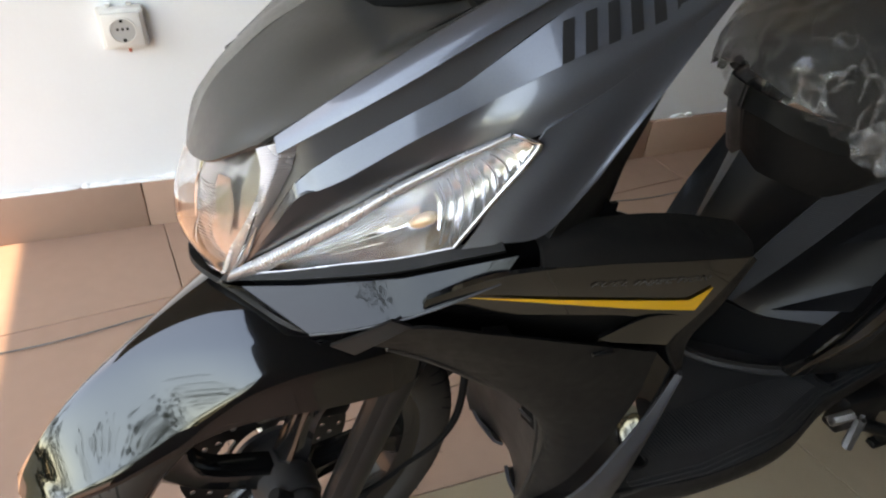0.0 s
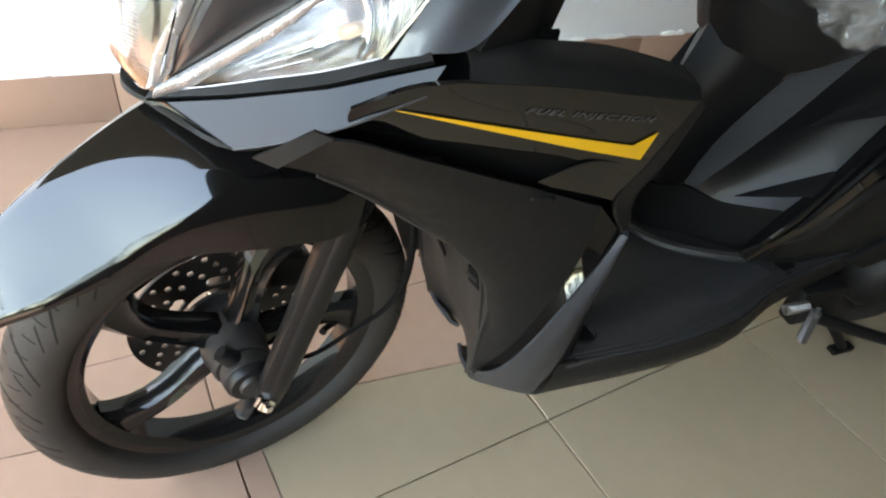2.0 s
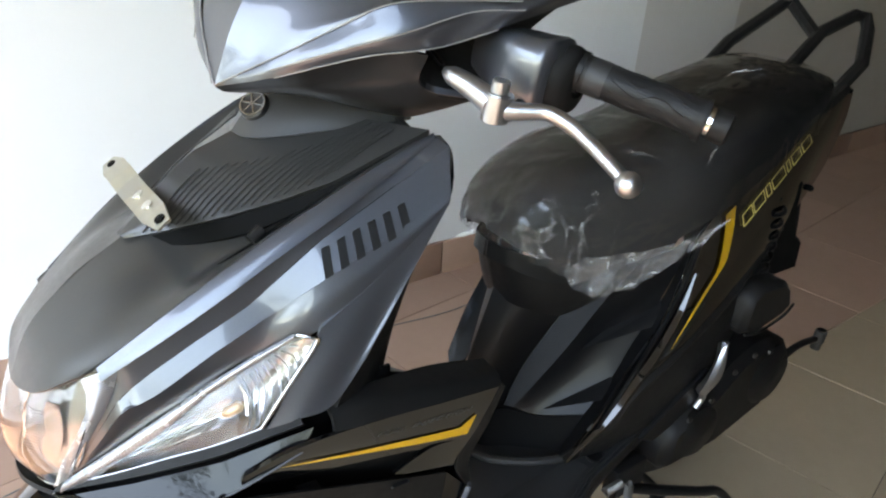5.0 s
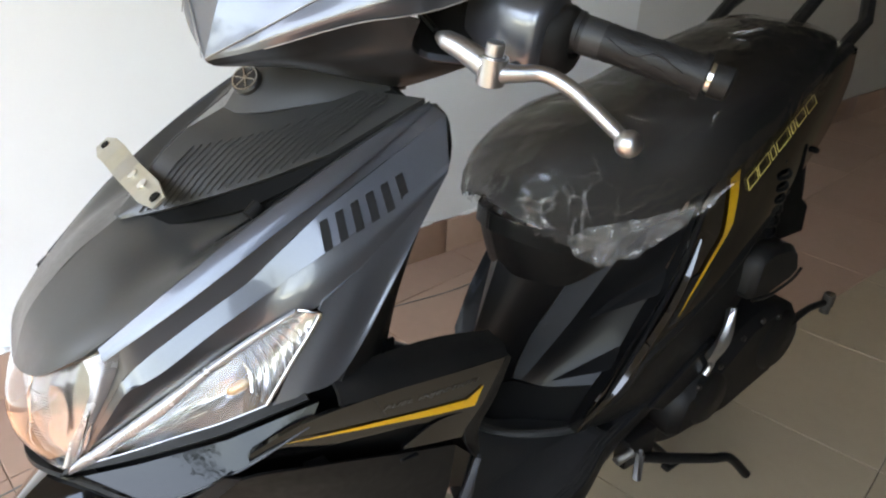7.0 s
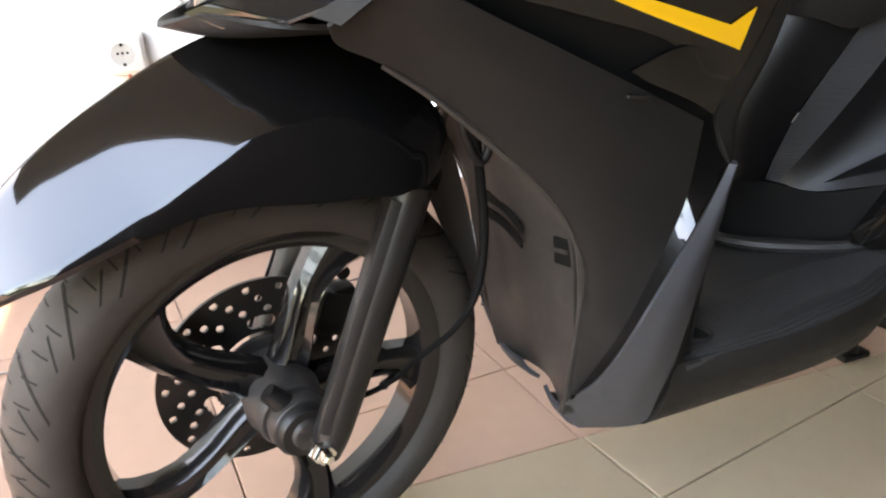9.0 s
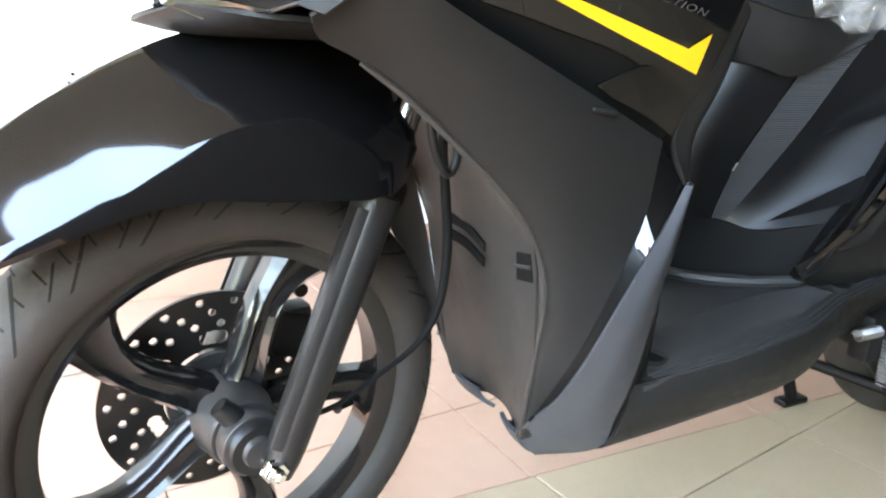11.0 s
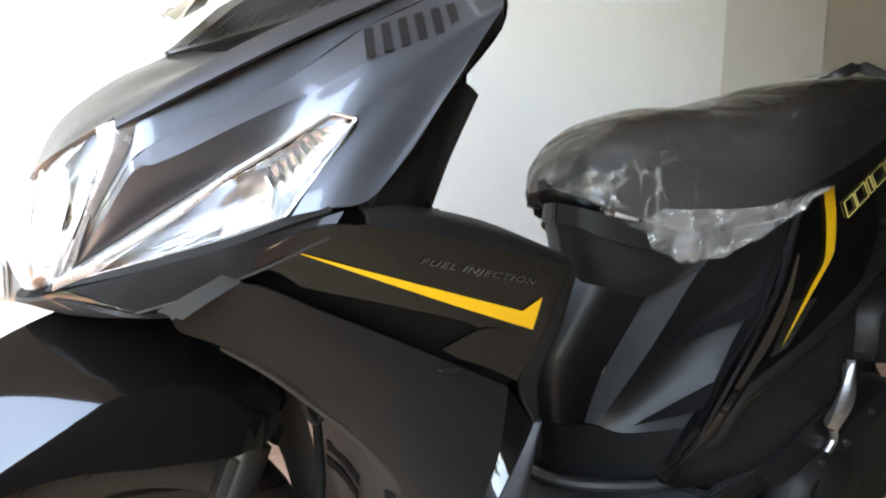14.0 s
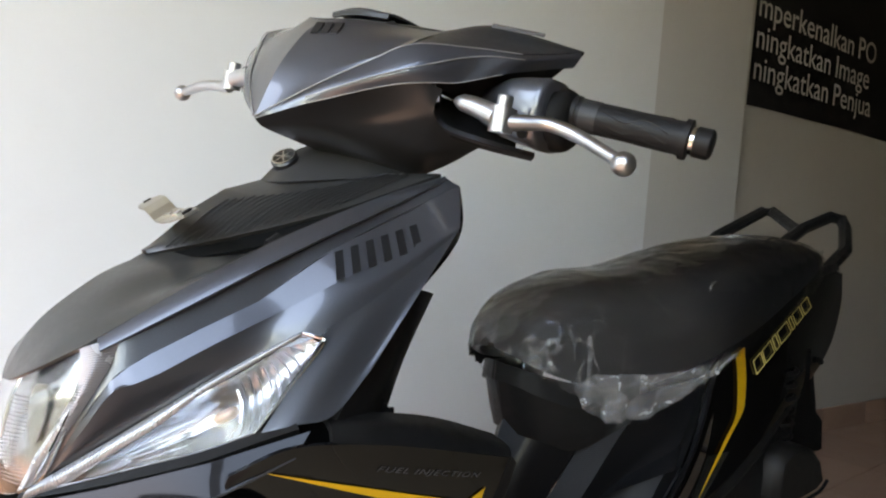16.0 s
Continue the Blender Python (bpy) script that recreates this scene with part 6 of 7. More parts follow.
for mirror in (False, True):
    moulding("gloss_bead", [(0.640, 0.372), (0.702, 0.420), (0.755, 0.478), (0.807, 0.532), (0.850, 0.590), (0.878, 0.650)], [(-0.006, 0.001), (-0.002, 0.010), (0.003, 0.010), (0.012, 0.003)], GLOSS, "gloss black moulding catching the sky", mirror=mirror)
    moulding("panel_lip", [(0.678, 0.394), (0.730, 0.411), (0.774, 0.464), (0.903, 0.522), (1.079, 0.605), (1.20, 0.645)], [(-0.012, 0.001), (-0.004, 0.007), (0.004, 0.007), (0.014, 0.0)], MATTE, mirror=mirror)

# Yellow rear stripe and the outlined model mark, kept as plain shapes.
def skin_ribbon(name, upper, lower, mat, lift=0.0055, n=16, mirror=False):
    bm = bmesh.new()
    rows = []
    up, lo = spline(upper, n), spline(lower, n)
    for a, b in zip(up, lo):
        row = []
        for s in np.linspace(0, 1, 3):
            x, z = a + (b - a) * s
            row.append(bm.verts.new((x, (-1 if mirror else 1) * (place_on_skin(x, z) - lift), z)))
        rows.append(row)
    for a, b in zip(rows, rows[1:]):
        for i in range(2):
            bm.faces.new((a[i], b[i], b[i + 1], a[i + 1]))
    part(name, bm, mat, scooter)


for mirror in (False, True):
    skin_ribbon("rear_stripe", [(0.937, 0.737), (0.942, 0.706), (0.943, 0.662), (0.937, 0.636), (0.906, 0.604), (0.855, 0.548), (0.838, 0.527)], [(0.966, 0.747), (0.970, 0.704), (0.968, 0.664), (0.960, 0.643), (0.922, 0.607), (0.860, 0.548), (0.839, 0.526)], YELLOW, mirror=mirror)
for a, b in ((0.0, 0.13), (0.15, 0.30), (0.33, 0.39), (0.42, 0.60), (0.63, 0.68), (0.71, 0.84), (0.87, 1.0)):
    q = []
    for u, v in ((a, 0), (b, 0), (b, 1), (a, 1)):
        low, top = (1.007 + 0.213 * u, 0.700 + 0.108 * u), (0.995 + 0.205 * u, 0.722 + 0.104 * u)
        x, z = low[0] + (top[0] - low[0]) * v, low[1] + (top[1] - low[1]) * v
        q.append((x, place_on_skin(x, z) - 0.0045, z))
    part("model_mark", tube(q + [q[0]], 0.0009, 1, 5, smooth=False), YELLOW_PALE, scooter, "pale yellow outlined mark")

def panel_hatch(corners, count):
    """A patch of fine moulded lines on the side panel, given by its two edges."""
    pieces = []
    for k in range(count):
        u = k / (count - 1)
        (ax, az), (bx, bz), (cx, cz), (dx, dz) = corners
        p, q = (ax + (bx - ax) * u, az + (bz - az) * u), (cx + (dx - cx) * u, cz + (dz - cz) * u)
        pieces.append(tube([(x, place_on_skin(x, z) - 0.0045, z) for x, z in (p, ((p[0] + q[0]) / 2, (p[1] + q[1]) / 2), q)], 0.0008, 1, 5, smooth=False))
    return joined(*pieces)


part("panel_hatch", panel_hatch(((0.814, 0.513), (0.863, 0.585), (0.849, 0.524), (0.919, 0.585)), 26), SATIN, scooter)["kind"] = "stuff"

# Lower cover, belly and bracket plate.
both("lower_cover", [
    [(0.640, -0.110, 0.372), (0.745, -0.124, 0.420), (0.900, -0.122, 0.514), (1.080, -0.104, 0.598), (1.200, -0.085, 0.640)],
    [(0.660, -0.108, 0.352), (0.760, -0.124, 0.368), (0.900, -0.128, 0.440), (1.040, -0.118, 0.510), (1.160, -0.098, 0.560)],
    [(0.700, -0.095, 0.330), (0.780, -0.116, 0.330), (0.900, -0.122, 0.356), (1.010, -0.116, 0.400), (1.100, -0.100, 0.440)],
], MATTE, scooter, "matte black lower body cover", n=5, thick=0.004, out=(0, -1, 0))
part("foot_peg_bracket", joined(plate([(0.82, 0.338), (0.90, 0.385), (0.985, 0.425), (1.01, 0.41), (0.99, 0.36), (0.94, 0.335), (0.86, 0.315)], 0.012, Matrix.Translation((0, -0.132, 0)), 0.003)), BODY, scooter)
peg = part("pillion_peg", sheet([
    [(1.008, -0.136, 0.480), (0.996, -0.150, 0.492), (0.986, -0.146, 0.480)],
    [(1.010, -0.138, 0.436), (0.980, -0.162, 0.434), (0.950, -0.152, 0.422)],
    [(0.984, -0.136, 0.392), (0.964, -0.152, 0.390), (0.946, -0.146, 0.396)],
], 5, 0.012, out=(-0.2, -1, 0)), ALLOY, scooter, "folded polished alloy pillion foot peg")
part("peg_mount", tube([(0.962, -0.145, 0.392), (0.975, -0.140, 0.372), (0.965, -0.138, 0.352)], 0.006), ALLOY, peg)

# Engine case, kick starter, shock, rear wheel.
engine = part("engine_case", joined(
    plate([(0.88, 0.235), (0.90, 0.33), (1.00, 0.365), (1.08, 0.42), (1.16, 0.435), (1.24, 0.415), (1.275, 0.37), (1.262, 0.31), (1.20, 0.255), (1.05, 0.225)], 0.11, Matrix.Translation((0, -0.150, 0)), 0.018),
    lathe([(0, -0.162), (0.055, -0.158), (0.068, -0.148), (0.070, -0.10), (0, -0.10)], Matrix.Translation((1.19, 0.0, 0.345))),
    lathe([(0, -0.160), (0.045, -0.156), (0.056, -0.148), (0.058, -0.10), (0, -0.10)], Matrix.Translation((0.98, 0.0, 0.295))),
    block((0.84, -0.09, 0.21), (1.00, 0.10, 0.31), bevel=0.02)), CAST, scooter, "dark cast engine and belt case")
for k in range(6):
    part("case_bolt", lathe([(0, -0.156), (0.005, -0.155), (0.0055, -0.150), (0, -0.148)], Matrix.Translation((0.93 + 0.058 * k, 0, (0.348, 0.368, 0.408, 0.425, 0.412, 0.375)[k])), 8), DISC, engine)
part("air_box", plate([(1.045, 0.482), (1.05, 0.560), (1.085, 0.578), (1.160, 0.568), (1.190, 0.548), (1.212, 0.500), (1.18, 0.482), (1.10, 0.470)], 0.09, Matrix.Translation((0, -0.145, 0)), 0.012), MATTE, scooter, "black air filter box above the belt case")
part("air_box_seam", tube([(1.047, -0.147, 0.488), (1.10, -0.147, 0.478), (1.18, -0.147, 0.488), (1.210, -0.146, 0.504)], 0.003, 4, 6), MATTE, scooter)
part("rear_inner_guard", plate([(1.10, 0.56), (1.115, 0.72), (1.235, 0.735), (1.245, 0.66), (1.275, 0.610), (1.305, 0.590), (1.315, 0.525), (1.20, 0.53)], 0.14, Matrix.Translation((0, -0.085, 0)), 0.006), DARK, scooter, "black inner rear guard")
kick = part("kick_lever", joined(tube([(1.20, -0.150, 0.372), (1.27, -0.156, 0.392), (1.335, -0.158, 0.386)], [0.009, 0.007, 0.007], 6, 10)), CAST, scooter, "folded black kick starter lever")
part("kick_pedal", tube([(1.345, -0.160, 0.360), (1.347, -0.160, 0.375), (1.348, -0.160, 0.378), (1.350, -0.160, 0.402)], [0.010, 0.010, 0.012, 0.012], 1, 14, smooth=False), RUBBER, kick)
part("pedal_cap", tube([(1.350, -0.160, 0.401), (1.350, -0.160, 0.405)], 0.009, 1, 14), CHROME, kick)
shock = part("rear_shock", tube([(1.150, -0.085, 0.44), (1.140, -0.085, 0.72)], 0.012, 2, 14), DARK, scooter, "rear shock absorber")
part("coil_spring", tube([(1.140 + 0.022 * math.cos(a), -0.085 + 0.022 * math.sin(a), 0.560 + 0.0037 * a) for a in np.linspace(0, 6 * 2 * math.pi, 110)], 0.0042, 1, 8, smooth=False), CAST, shock, "black coil spring")
rear = Matrix.Translation((1.165, 0.02, 0.240))
prof = [(0.2 + 0.04 * math.cos(radians(a)), 0.045 * math.sin(radians(a))) for a in np.linspace(-118, 118, 17)]
rt = part("rear_tyre", lathe(prof + [(0.172, 0.028), (0.172, -0.028)], rear, 64, True), RUBBER, scooter, "black rubber rear tyre")
part("rear_rim", lathe([(0.0, -0.03), (0.06, -0.03), (0.07, -0.008), (0.150, -0.008), (0.165, -0.026), (0.178, -0.028), (0.178, 0.028), (0.165, 0.026), (0.150, 0.01), (0.0, 0.03)], rear, 48), RIM, rt)
part("rear_mudguard", sheet([
    [(1.33, -0.05, 0.79), (1.34, 0.0, 0.80), (1.33, 0.05, 0.79)],
    [(1.31, -0.052, 0.70), (1.325, 0.0, 0.70), (1.31, 0.052, 0.70)],
    [(1.33, -0.055, 0.61), (1.345, 0.0, 0.60), (1.33, 0.055, 0.61)],
    [(1.35, -0.055, 0.53), (1.365, 0.0, 0.52), (1.35, 0.055, 0.53)],
], 4, 0.006, out=(1, 0, 0)), MATTE, scooter, "matte black rear mudguard")
part("tail_hook", tube([(1.275, -0.050, 0.705), (1.290, -0.070, 0.703), (1.302, -0.070, 0.698)], 0.006), DARK, scooter)

# Stands: the side stand folded out of use, the centre stand and springs.
part("side_stand", tube([(0.800, -0.140, 0.245), (0.870, -0.165, 0.222), (0.960, -0.195, 0.195), (1.010, -0.205, 0.175), (1.060, -0.222, 0.118)], [0.010, 0.010, 0.009, 0.009, 0.0095], 6, 10), CAST, scooter, "black side stand folded back")
part("centre_stand", joined(tube([(0.87, -0.06, 0.22), (0.98, -0.06, 0.11), (1.07, -0.06, 0.012)], 0.009, 4, 10), tube([(0.87, 0.09, 0.22), (0.935, 0.10, 0.11), (0.985, 0.105, 0.012)], 0.011, 4, 10), tube([(0.98, -0.06, 0.11), (0.935, 0.10, 0.11)], 0.010, 2, 10), block((1.045, -0.070, 0.0), (1.095, -0.050, 0.012), bevel=0.003), block((0.955, 0.092, 0.0), (1.015, 0.118, 0.012), bevel=0.003)), CAST, scooter, "black tubular centre stand on the tiles")
part("peg_spring", tube([(0.722 + 0.04 * k / 60, -0.150 + 0.007 * math.cos(k * 0.9), 0.285 + 0.007 * math.sin(k * 0.9)) for k in range(61)], 0.0016, 1, 6, smooth=False), SPRING, scooter, "dull zinc coil spring")
part("stand_spring", tube([(0.790 + 0.006 * k / 90 + 0.007 * math.cos(k * 0.9), -0.150 + 0.007 * math.sin(k * 0.9), 0.268 - 0.065 * k / 90) for k in range(91)], 0.0018, 1, 6, smooth=False), SPRING, scooter, "dull zinc stand spring")
part("stand_bracket", block((0.76, -0.145, 0.235), (0.84, -0.115, 0.30), bevel=0.006), CAST, scooter)

# ---- seat, film, grab rail ----
def seat_sections(grow=0.0, low=0.0):
    """Sections from nose to tail: place, top, near edge, far edge and lower rim."""
    st = []
    for x, top, near, far, bottom in ((0.569, 0.738, 0.044, 0.058, 0.731), (0.575, 0.754, 0.014, 0.090, 0.726), (0.588, 0.780, -0.018, 0.118, 0.716), (0.634, 0.814, -0.047, 0.146, 0.698), (0.715, 0.840, -0.075, 0.170, 0.688), (0.810, 0.850, -0.101, 0.178, 0.708), (0.900, 0.872, -0.122, 0.172, 0.748), (1.000, 0.898, -0.121, 0.170, 0.786), (1.120, 0.918, -0.108, 0.165, 0.836), (1.220, 0.926, -0.088, 0.162, 0.872), (1.290, 0.918, -0.060, 0.148, 0.888), (1.318, 0.904, -0.030, 0.124, 0.892)):
        row = []
        b = bottom - low * min(max((x - 0.575) / 0.06, 0.1), 1)
        half, mid = (far - near) / 2 + grow, (far + near) / 2
        for s in np.linspace(-1, 1, 13):
            a = s * math.pi / 2
            y = mid + half * math.copysign(abs(math.sin(a)) ** 0.75, s)
            z = b + (top + grow - b) * max(math.cos(a), 0) ** 0.55
            row.append((x - (1.6 * grow if x < 0.572 else 0.9 * grow if x < 0.58 else 0), y, z))
        st.append(row)
    return st


part("seat", sheet(seat_sections(), 3, 0.01, out=(0, 0, 1)), SEAT, scooter, "black vinyl dual seat")
rear_pair("seat_nose_tray", [
    [(0.572, 0.046, 0.712), (0.584, 0.008, 0.708), (0.612, -0.018, 0.700), (0.668, -0.044, 0.690), (0.760, -0.072, 0.695)],
    [(0.571, 0.046, 0.684), (0.583, 0.006, 0.681), (0.612, -0.022, 0.668), (0.668, -0.050, 0.655), (0.760, -0.074, 0.672)],
], MATTE, "matte black lip below the seat nose", n=5, thick=0.004)
rear_pair("seat_tray_apron", [
    [(0.577, 0.046, 0.684), (0.588, 0.010, 0.681), (0.616, -0.018, 0.668), (0.670, -0.046, 0.656), (0.760, -0.070, 0.672)],
    [(0.592, 0.046, 0.640), (0.602, 0.010, 0.636), (0.627, -0.016, 0.628), (0.676, -0.044, 0.616), (0.758, -0.070, 0.655)],
    [(0.606, 0.046, 0.604), (0.615, 0.012, 0.602), (0.636, -0.012, 0.597), (0.680, -0.034, 0.588), (0.744, -0.074, 0.634)],
], MATTE, "matte black apron below the seat nose", n=5, thick=0.004)


def seat_film():
    """Loose clear plastic drawn over the seat: the seat's form, puffed, creased and hanging."""
    rows = [np.array(r) for r in seat_sections(0.006, 0.018)]
    g = spline([spline(r, 6) for r in rows[:-1]], 10)
    nn = np.cross(np.gradient(g, axis=0), np.gradient(g, axis=1))
    nn /= np.linalg.norm(nn, axis=2, keepdims=True) + 1e-9
    if nn[:, :, 2].mean() < 0:
        nn = -nn
    bm = bmesh.new()
    a, b = g.shape[:2]
    vs = []
    for i in range(a):
        row = []
        for j in range(b):
            p = Vector(g[i, j])
            k = noise.fractal(p * 14, 0.9, 2.1, 4) * 0.004 + (0.5 - abs(noise.noise(p * 22 + Vector((3, 1, 2))))) * 0.009
            front = max(0, 1 - i / (a * 0.3))
            hang = abs(j / (b - 1) - 0.5) * 2
            k *= 0.3 + 1.1 * front * (0.3 + hang)
            q = p + Vector(nn[i, j]) * (k + 0.001)
            if hang > 0.72:  # the hem: short over the nose, then a slack lobe, then drawn up along the side
                drop = float(np.interp(p.x, (0.56, 0.60, 0.645, 0.675, 0.735, 0.80, 0.87, 0.93, 1.3), (0.004, 0.000, -0.006, 0.004, 0.006, 0.004, 0.002, 0.0, 0.0)))
                w = ((hang - 0.72) / 0.28) ** 1.2
                q.z -= w * (drop + 0.004 * math.sin(i * 0.9) + 0.003 * math.sin(i * 2.3))
            row.append(bm.verts.new(q))
        vs.append(row)
    for i in range(a - 1):
        for j in range(b - 1):
            bm.faces.new((vs[i][j], vs[i][j + 1], vs[i + 1][j + 1], vs[i + 1][j]))
    bmesh.ops.recalc_face_normals(bm, faces=bm.faces)
    return bm


film_ob = tagged(part("seat_film", seat_film(), FILM), "crumpled clear plastic film draped over the black seat", "plastic film")
film_ob.visible_shadow = False


def film_hem(far):
    """The loose ragged hem of the film, doubled and milky, hanging from the seat's lower rim."""
    rim = np.array([r[0 if not far else -1] for r in seat_sections(0.008, 0.010)])
    pts = [p for p in spline(rim[:8], 14) if 0.632 < p[0] < 0.915]
    bm = bmesh.new()
    rows = []
    side = 1 if far else -1
    for i, p in enumerate(pts):
        x = p[0]
        drop = float(np.interp(x, (0.632, 0.645, 0.66, 0.69, 0.73, 0.79, 0.85, 0.89, 0.915), (0.000, 0.014, 0.030, 0.037, 0.036, 0.026, 0.012, 0.004, 0.0)))
        drop += 0.0025 * math.sin(i * 0.75) + 0.003 * noise.noise(Vector((x * 80, 3, 1)))
        top = float(np.interp(x, (0.632, 0.66, 0.72, 0.80, 0.915), (0.004, 0.030, 0.034, 0.022, 0.004)))
        row = []
        for k in range(11):
            t = k / 10
            crinkle = noise.noise(Vector((x * 42 + t * 3, t * 3.0, 5.0))) * 0.012 + (0.5 - abs(noise.noise(Vector((x * 80 - t * 4, t * 5.0, 9.0))))) * 0.007
            row.append(bm.verts.new((x, p[1] + side * (0.003 + 0.004 * (1 - t) + crinkle * (0.25 + 0.75 * t)), p[2] + top - t * (max(drop, 0.001) + top))))
        rows.append(row)
    for a, b in zip(rows, rows[1:]):
        for k in range(10):
            bm.faces.new((a[k], a[k + 1], b[k + 1], b[k]))
    part("film_hem", bm, HEM, film_ob, "milky ragged hem of the plastic film").visible_shadow = False


for far in (False, True):
    film_hem(far)


def film_folds():
    """Sharp little pleats, thickest over the near side of the nose, each a narrow tent on the film."""
    g = spline([spline(np.array(r), 6) for r in seat_sections(0.011, 0.018)[:-1]], 10)
    nn = np.cross(np.gradient(g, axis=0), np.gradient(g, axis=1))
    nn /= np.linalg.norm(nn, axis=2, keepdims=True) + 1e-9
    if nn[:, :, 2].mean() < 0:
        nn = -nn
    rnd = random.Random(21)
    for k in range(26):
        front = k < 22
        i, j = (rnd.uniform(6, 34), rnd.uniform(0.5, 8)) if front else (rnd.uniform(30, 95), rnd.uniform(6, 60))
        a = rnd.uniform(0, 6.28)
        pts = []
        for _ in range(5):
            ii, jj = int(min(max(i, 1), g.shape[0] - 2)), int(min(max(j, 1), g.shape[1] - 2))
            pts.append((Vector(g[ii, jj]), Vector(nn[ii, jj])))
            a += rnd.uniform(-0.9, 0.9)
            step = rnd.uniform(0.6, 1.5)
            i, j = i + math.cos(a) * step * 1.6, j + math.sin(a) * step * 1.6
        bm = bmesh.new()
        rows = []
        for n, (p, up) in enumerate(pts):
            d = (pts[min(n + 1, 4)][0] - pts[max(n - 1, 0)][0])
            if d.length < 1e-5:
                d = Vector((1, 0, 0))
            side = d.cross(up).normalized()
            w = 0.0042 * math.sin(math.pi * (n + 0.5) / 5) * rnd.uniform(0.5, 1.2)
            rows.append([bm.verts.new(q) for q in (p - side * w, p + up * w * 1.3, p + side * w * rnd.uniform(0.3, 1.4))])
        for p, q in zip(rows, rows[1:]):
            bm.faces.new((p[0], p[1], q[1], q[0]))
            bm.faces.new((p[1], p[2], q[2], q[1]))
        part("film_fold", bm, FOLD, film_ob, smooth=False).visible_shadow = False


film_folds()

both("grab_rail", [
    [(1.080, -0.100, 0.842), (1.180, -0.092, 0.868), (1.280, -0.074, 0.886), (1.370, -0.050, 0.892)],
    [(1.080, -0.106, 0.832), (1.180, -0.098, 0.856), (1.290, -0.076, 0.872), (1.380, -0.052, 0.878)],
], MATTE, scooter, n=4, thick=0.012, out=(0, -1, 0.5))
for path in (
    [(1.20, 0.01, 0.885), (1.47, 0.080, 0.960), (1.555, 0.062, 0.994), (1.580, 0.050, 0.990), (1.560, 0.030, 0.970), (1.450, -0.026, 0.918), (1.34, -0.032, 0.858), (1.22, -0.060, 0.838)],
    [(1.445, 0.074, 0.953), (1.475, 0.110, 0.966), (1.525, 0.185, 1.000), (1.500, 0.196, 0.997), (1.32, 0.190, 0.930), (1.20, 0.170, 0.870)],
):
    part("rail_loop", tube(path, 0.0135, 1, 8, smooth=False), MATTE, scooter, "black grab rail loop")
part("tail_cover", sheet([
    [(1.30, -0.066, 0.862), (1.42, -0.040, 0.872), (1.455, 0.0, 0.872), (1.42, 0.040, 0.872), (1.30, 0.066, 0.862)],
    [(1.28, -0.068, 0.790), (1.395, -0.045, 0.815), (1.425, 0.0, 0.82), (1.395, 0.045, 0.815), (1.28, 0.068, 0.790)],
    [(1.22, -0.076, 0.705), (1.345, -0.050, 0.755), (1.375, 0.0, 0.76), (1.345, 0.050, 0.755), (1.22, 0.076, 0.705)],
], 4, 0.005, out=(1, 0, 0)), GLOSS, scooter, "gloss black tail cover")

# ---- handlebar ----
HB = Matrix.Translation((0.36, 0.02, 1.02)) @ pose(0, 0, 0, 8.5, 0, 16)


def hb(rows, side=1):
    return [[tuple(HB @ Vector((x, side * y, z))) for x, y, z in r] for r in rows]


def hb_pair(name, rows, mat, label="", n=5, thick=0.004, out=(-0.6, -0.6, 0.5)):
    for side in (1, -1):
        part(name, sheet(hb(rows, side), n, thick, out=(out[0], side * out[1], out[2])), mat, scooter, label)


hb_pair("handlebar_nose", [
    [(-0.212, 0.0, -0.020), (-0.194, 0.0, 0.033), (-0.169, 0.0, 0.074), (-0.145, 0.0, 0.097)],
    [(-0.199, -0.030, 0.002), (-0.182, -0.036, 0.038), (-0.160, -0.040, 0.074), (-0.138, -0.032, 0.100)],
    [(-0.185, -0.055, 0.023), (-0.168, -0.064, 0.050), (-0.140, -0.072, 0.082), (-0.100, -0.060, 0.105)],
    [(-0.155, -0.090, 0.055), (-0.146, -0.096, 0.066), (-0.118, -0.098, 0.089), (-0.066, -0.085, 0.110)],
    [(-0.127, -0.120, 0.081), (-0.120, -0.118, 0.086), (-0.095, -0.112, 0.097), (-0.052, -0.098, 0.112)],
], METAL_GREY, "metallic dark grey handlebar cowl front")
hb_pair("handlebar_cowl", [
    [(-0.2125, 0.0, -0.0205), (-0.186, -0.055, 0.022), (-0.156, -0.090, 0.054), (-0.128, -0.120, 0.080), (-0.082, -0.155, 0.090), (-0.036, -0.190, 0.096), (0.046, -0.211, 0.118)],
    [(-0.2115, 0.0, -0.0215), (-0.191, -0.056, 0.012), (-0.163, -0.097, 0.036), (-0.126, -0.138, 0.061), (-0.076, -0.167, 0.083), (-0.038, -0.196, 0.090), (0.042, -0.213, 0.112)],
    [(-0.211, 0.0, -0.0225), (-0.192, -0.055, 0.003), (-0.147, -0.110, 0.034), (-0.118, -0.142, 0.046), (-0.090, -0.157, 0.053), (-0.055, -0.182, 0.071), (0.033, -0.213, 0.100)],
], METAL_GREY, "metallic dark grey handlebar cowl")
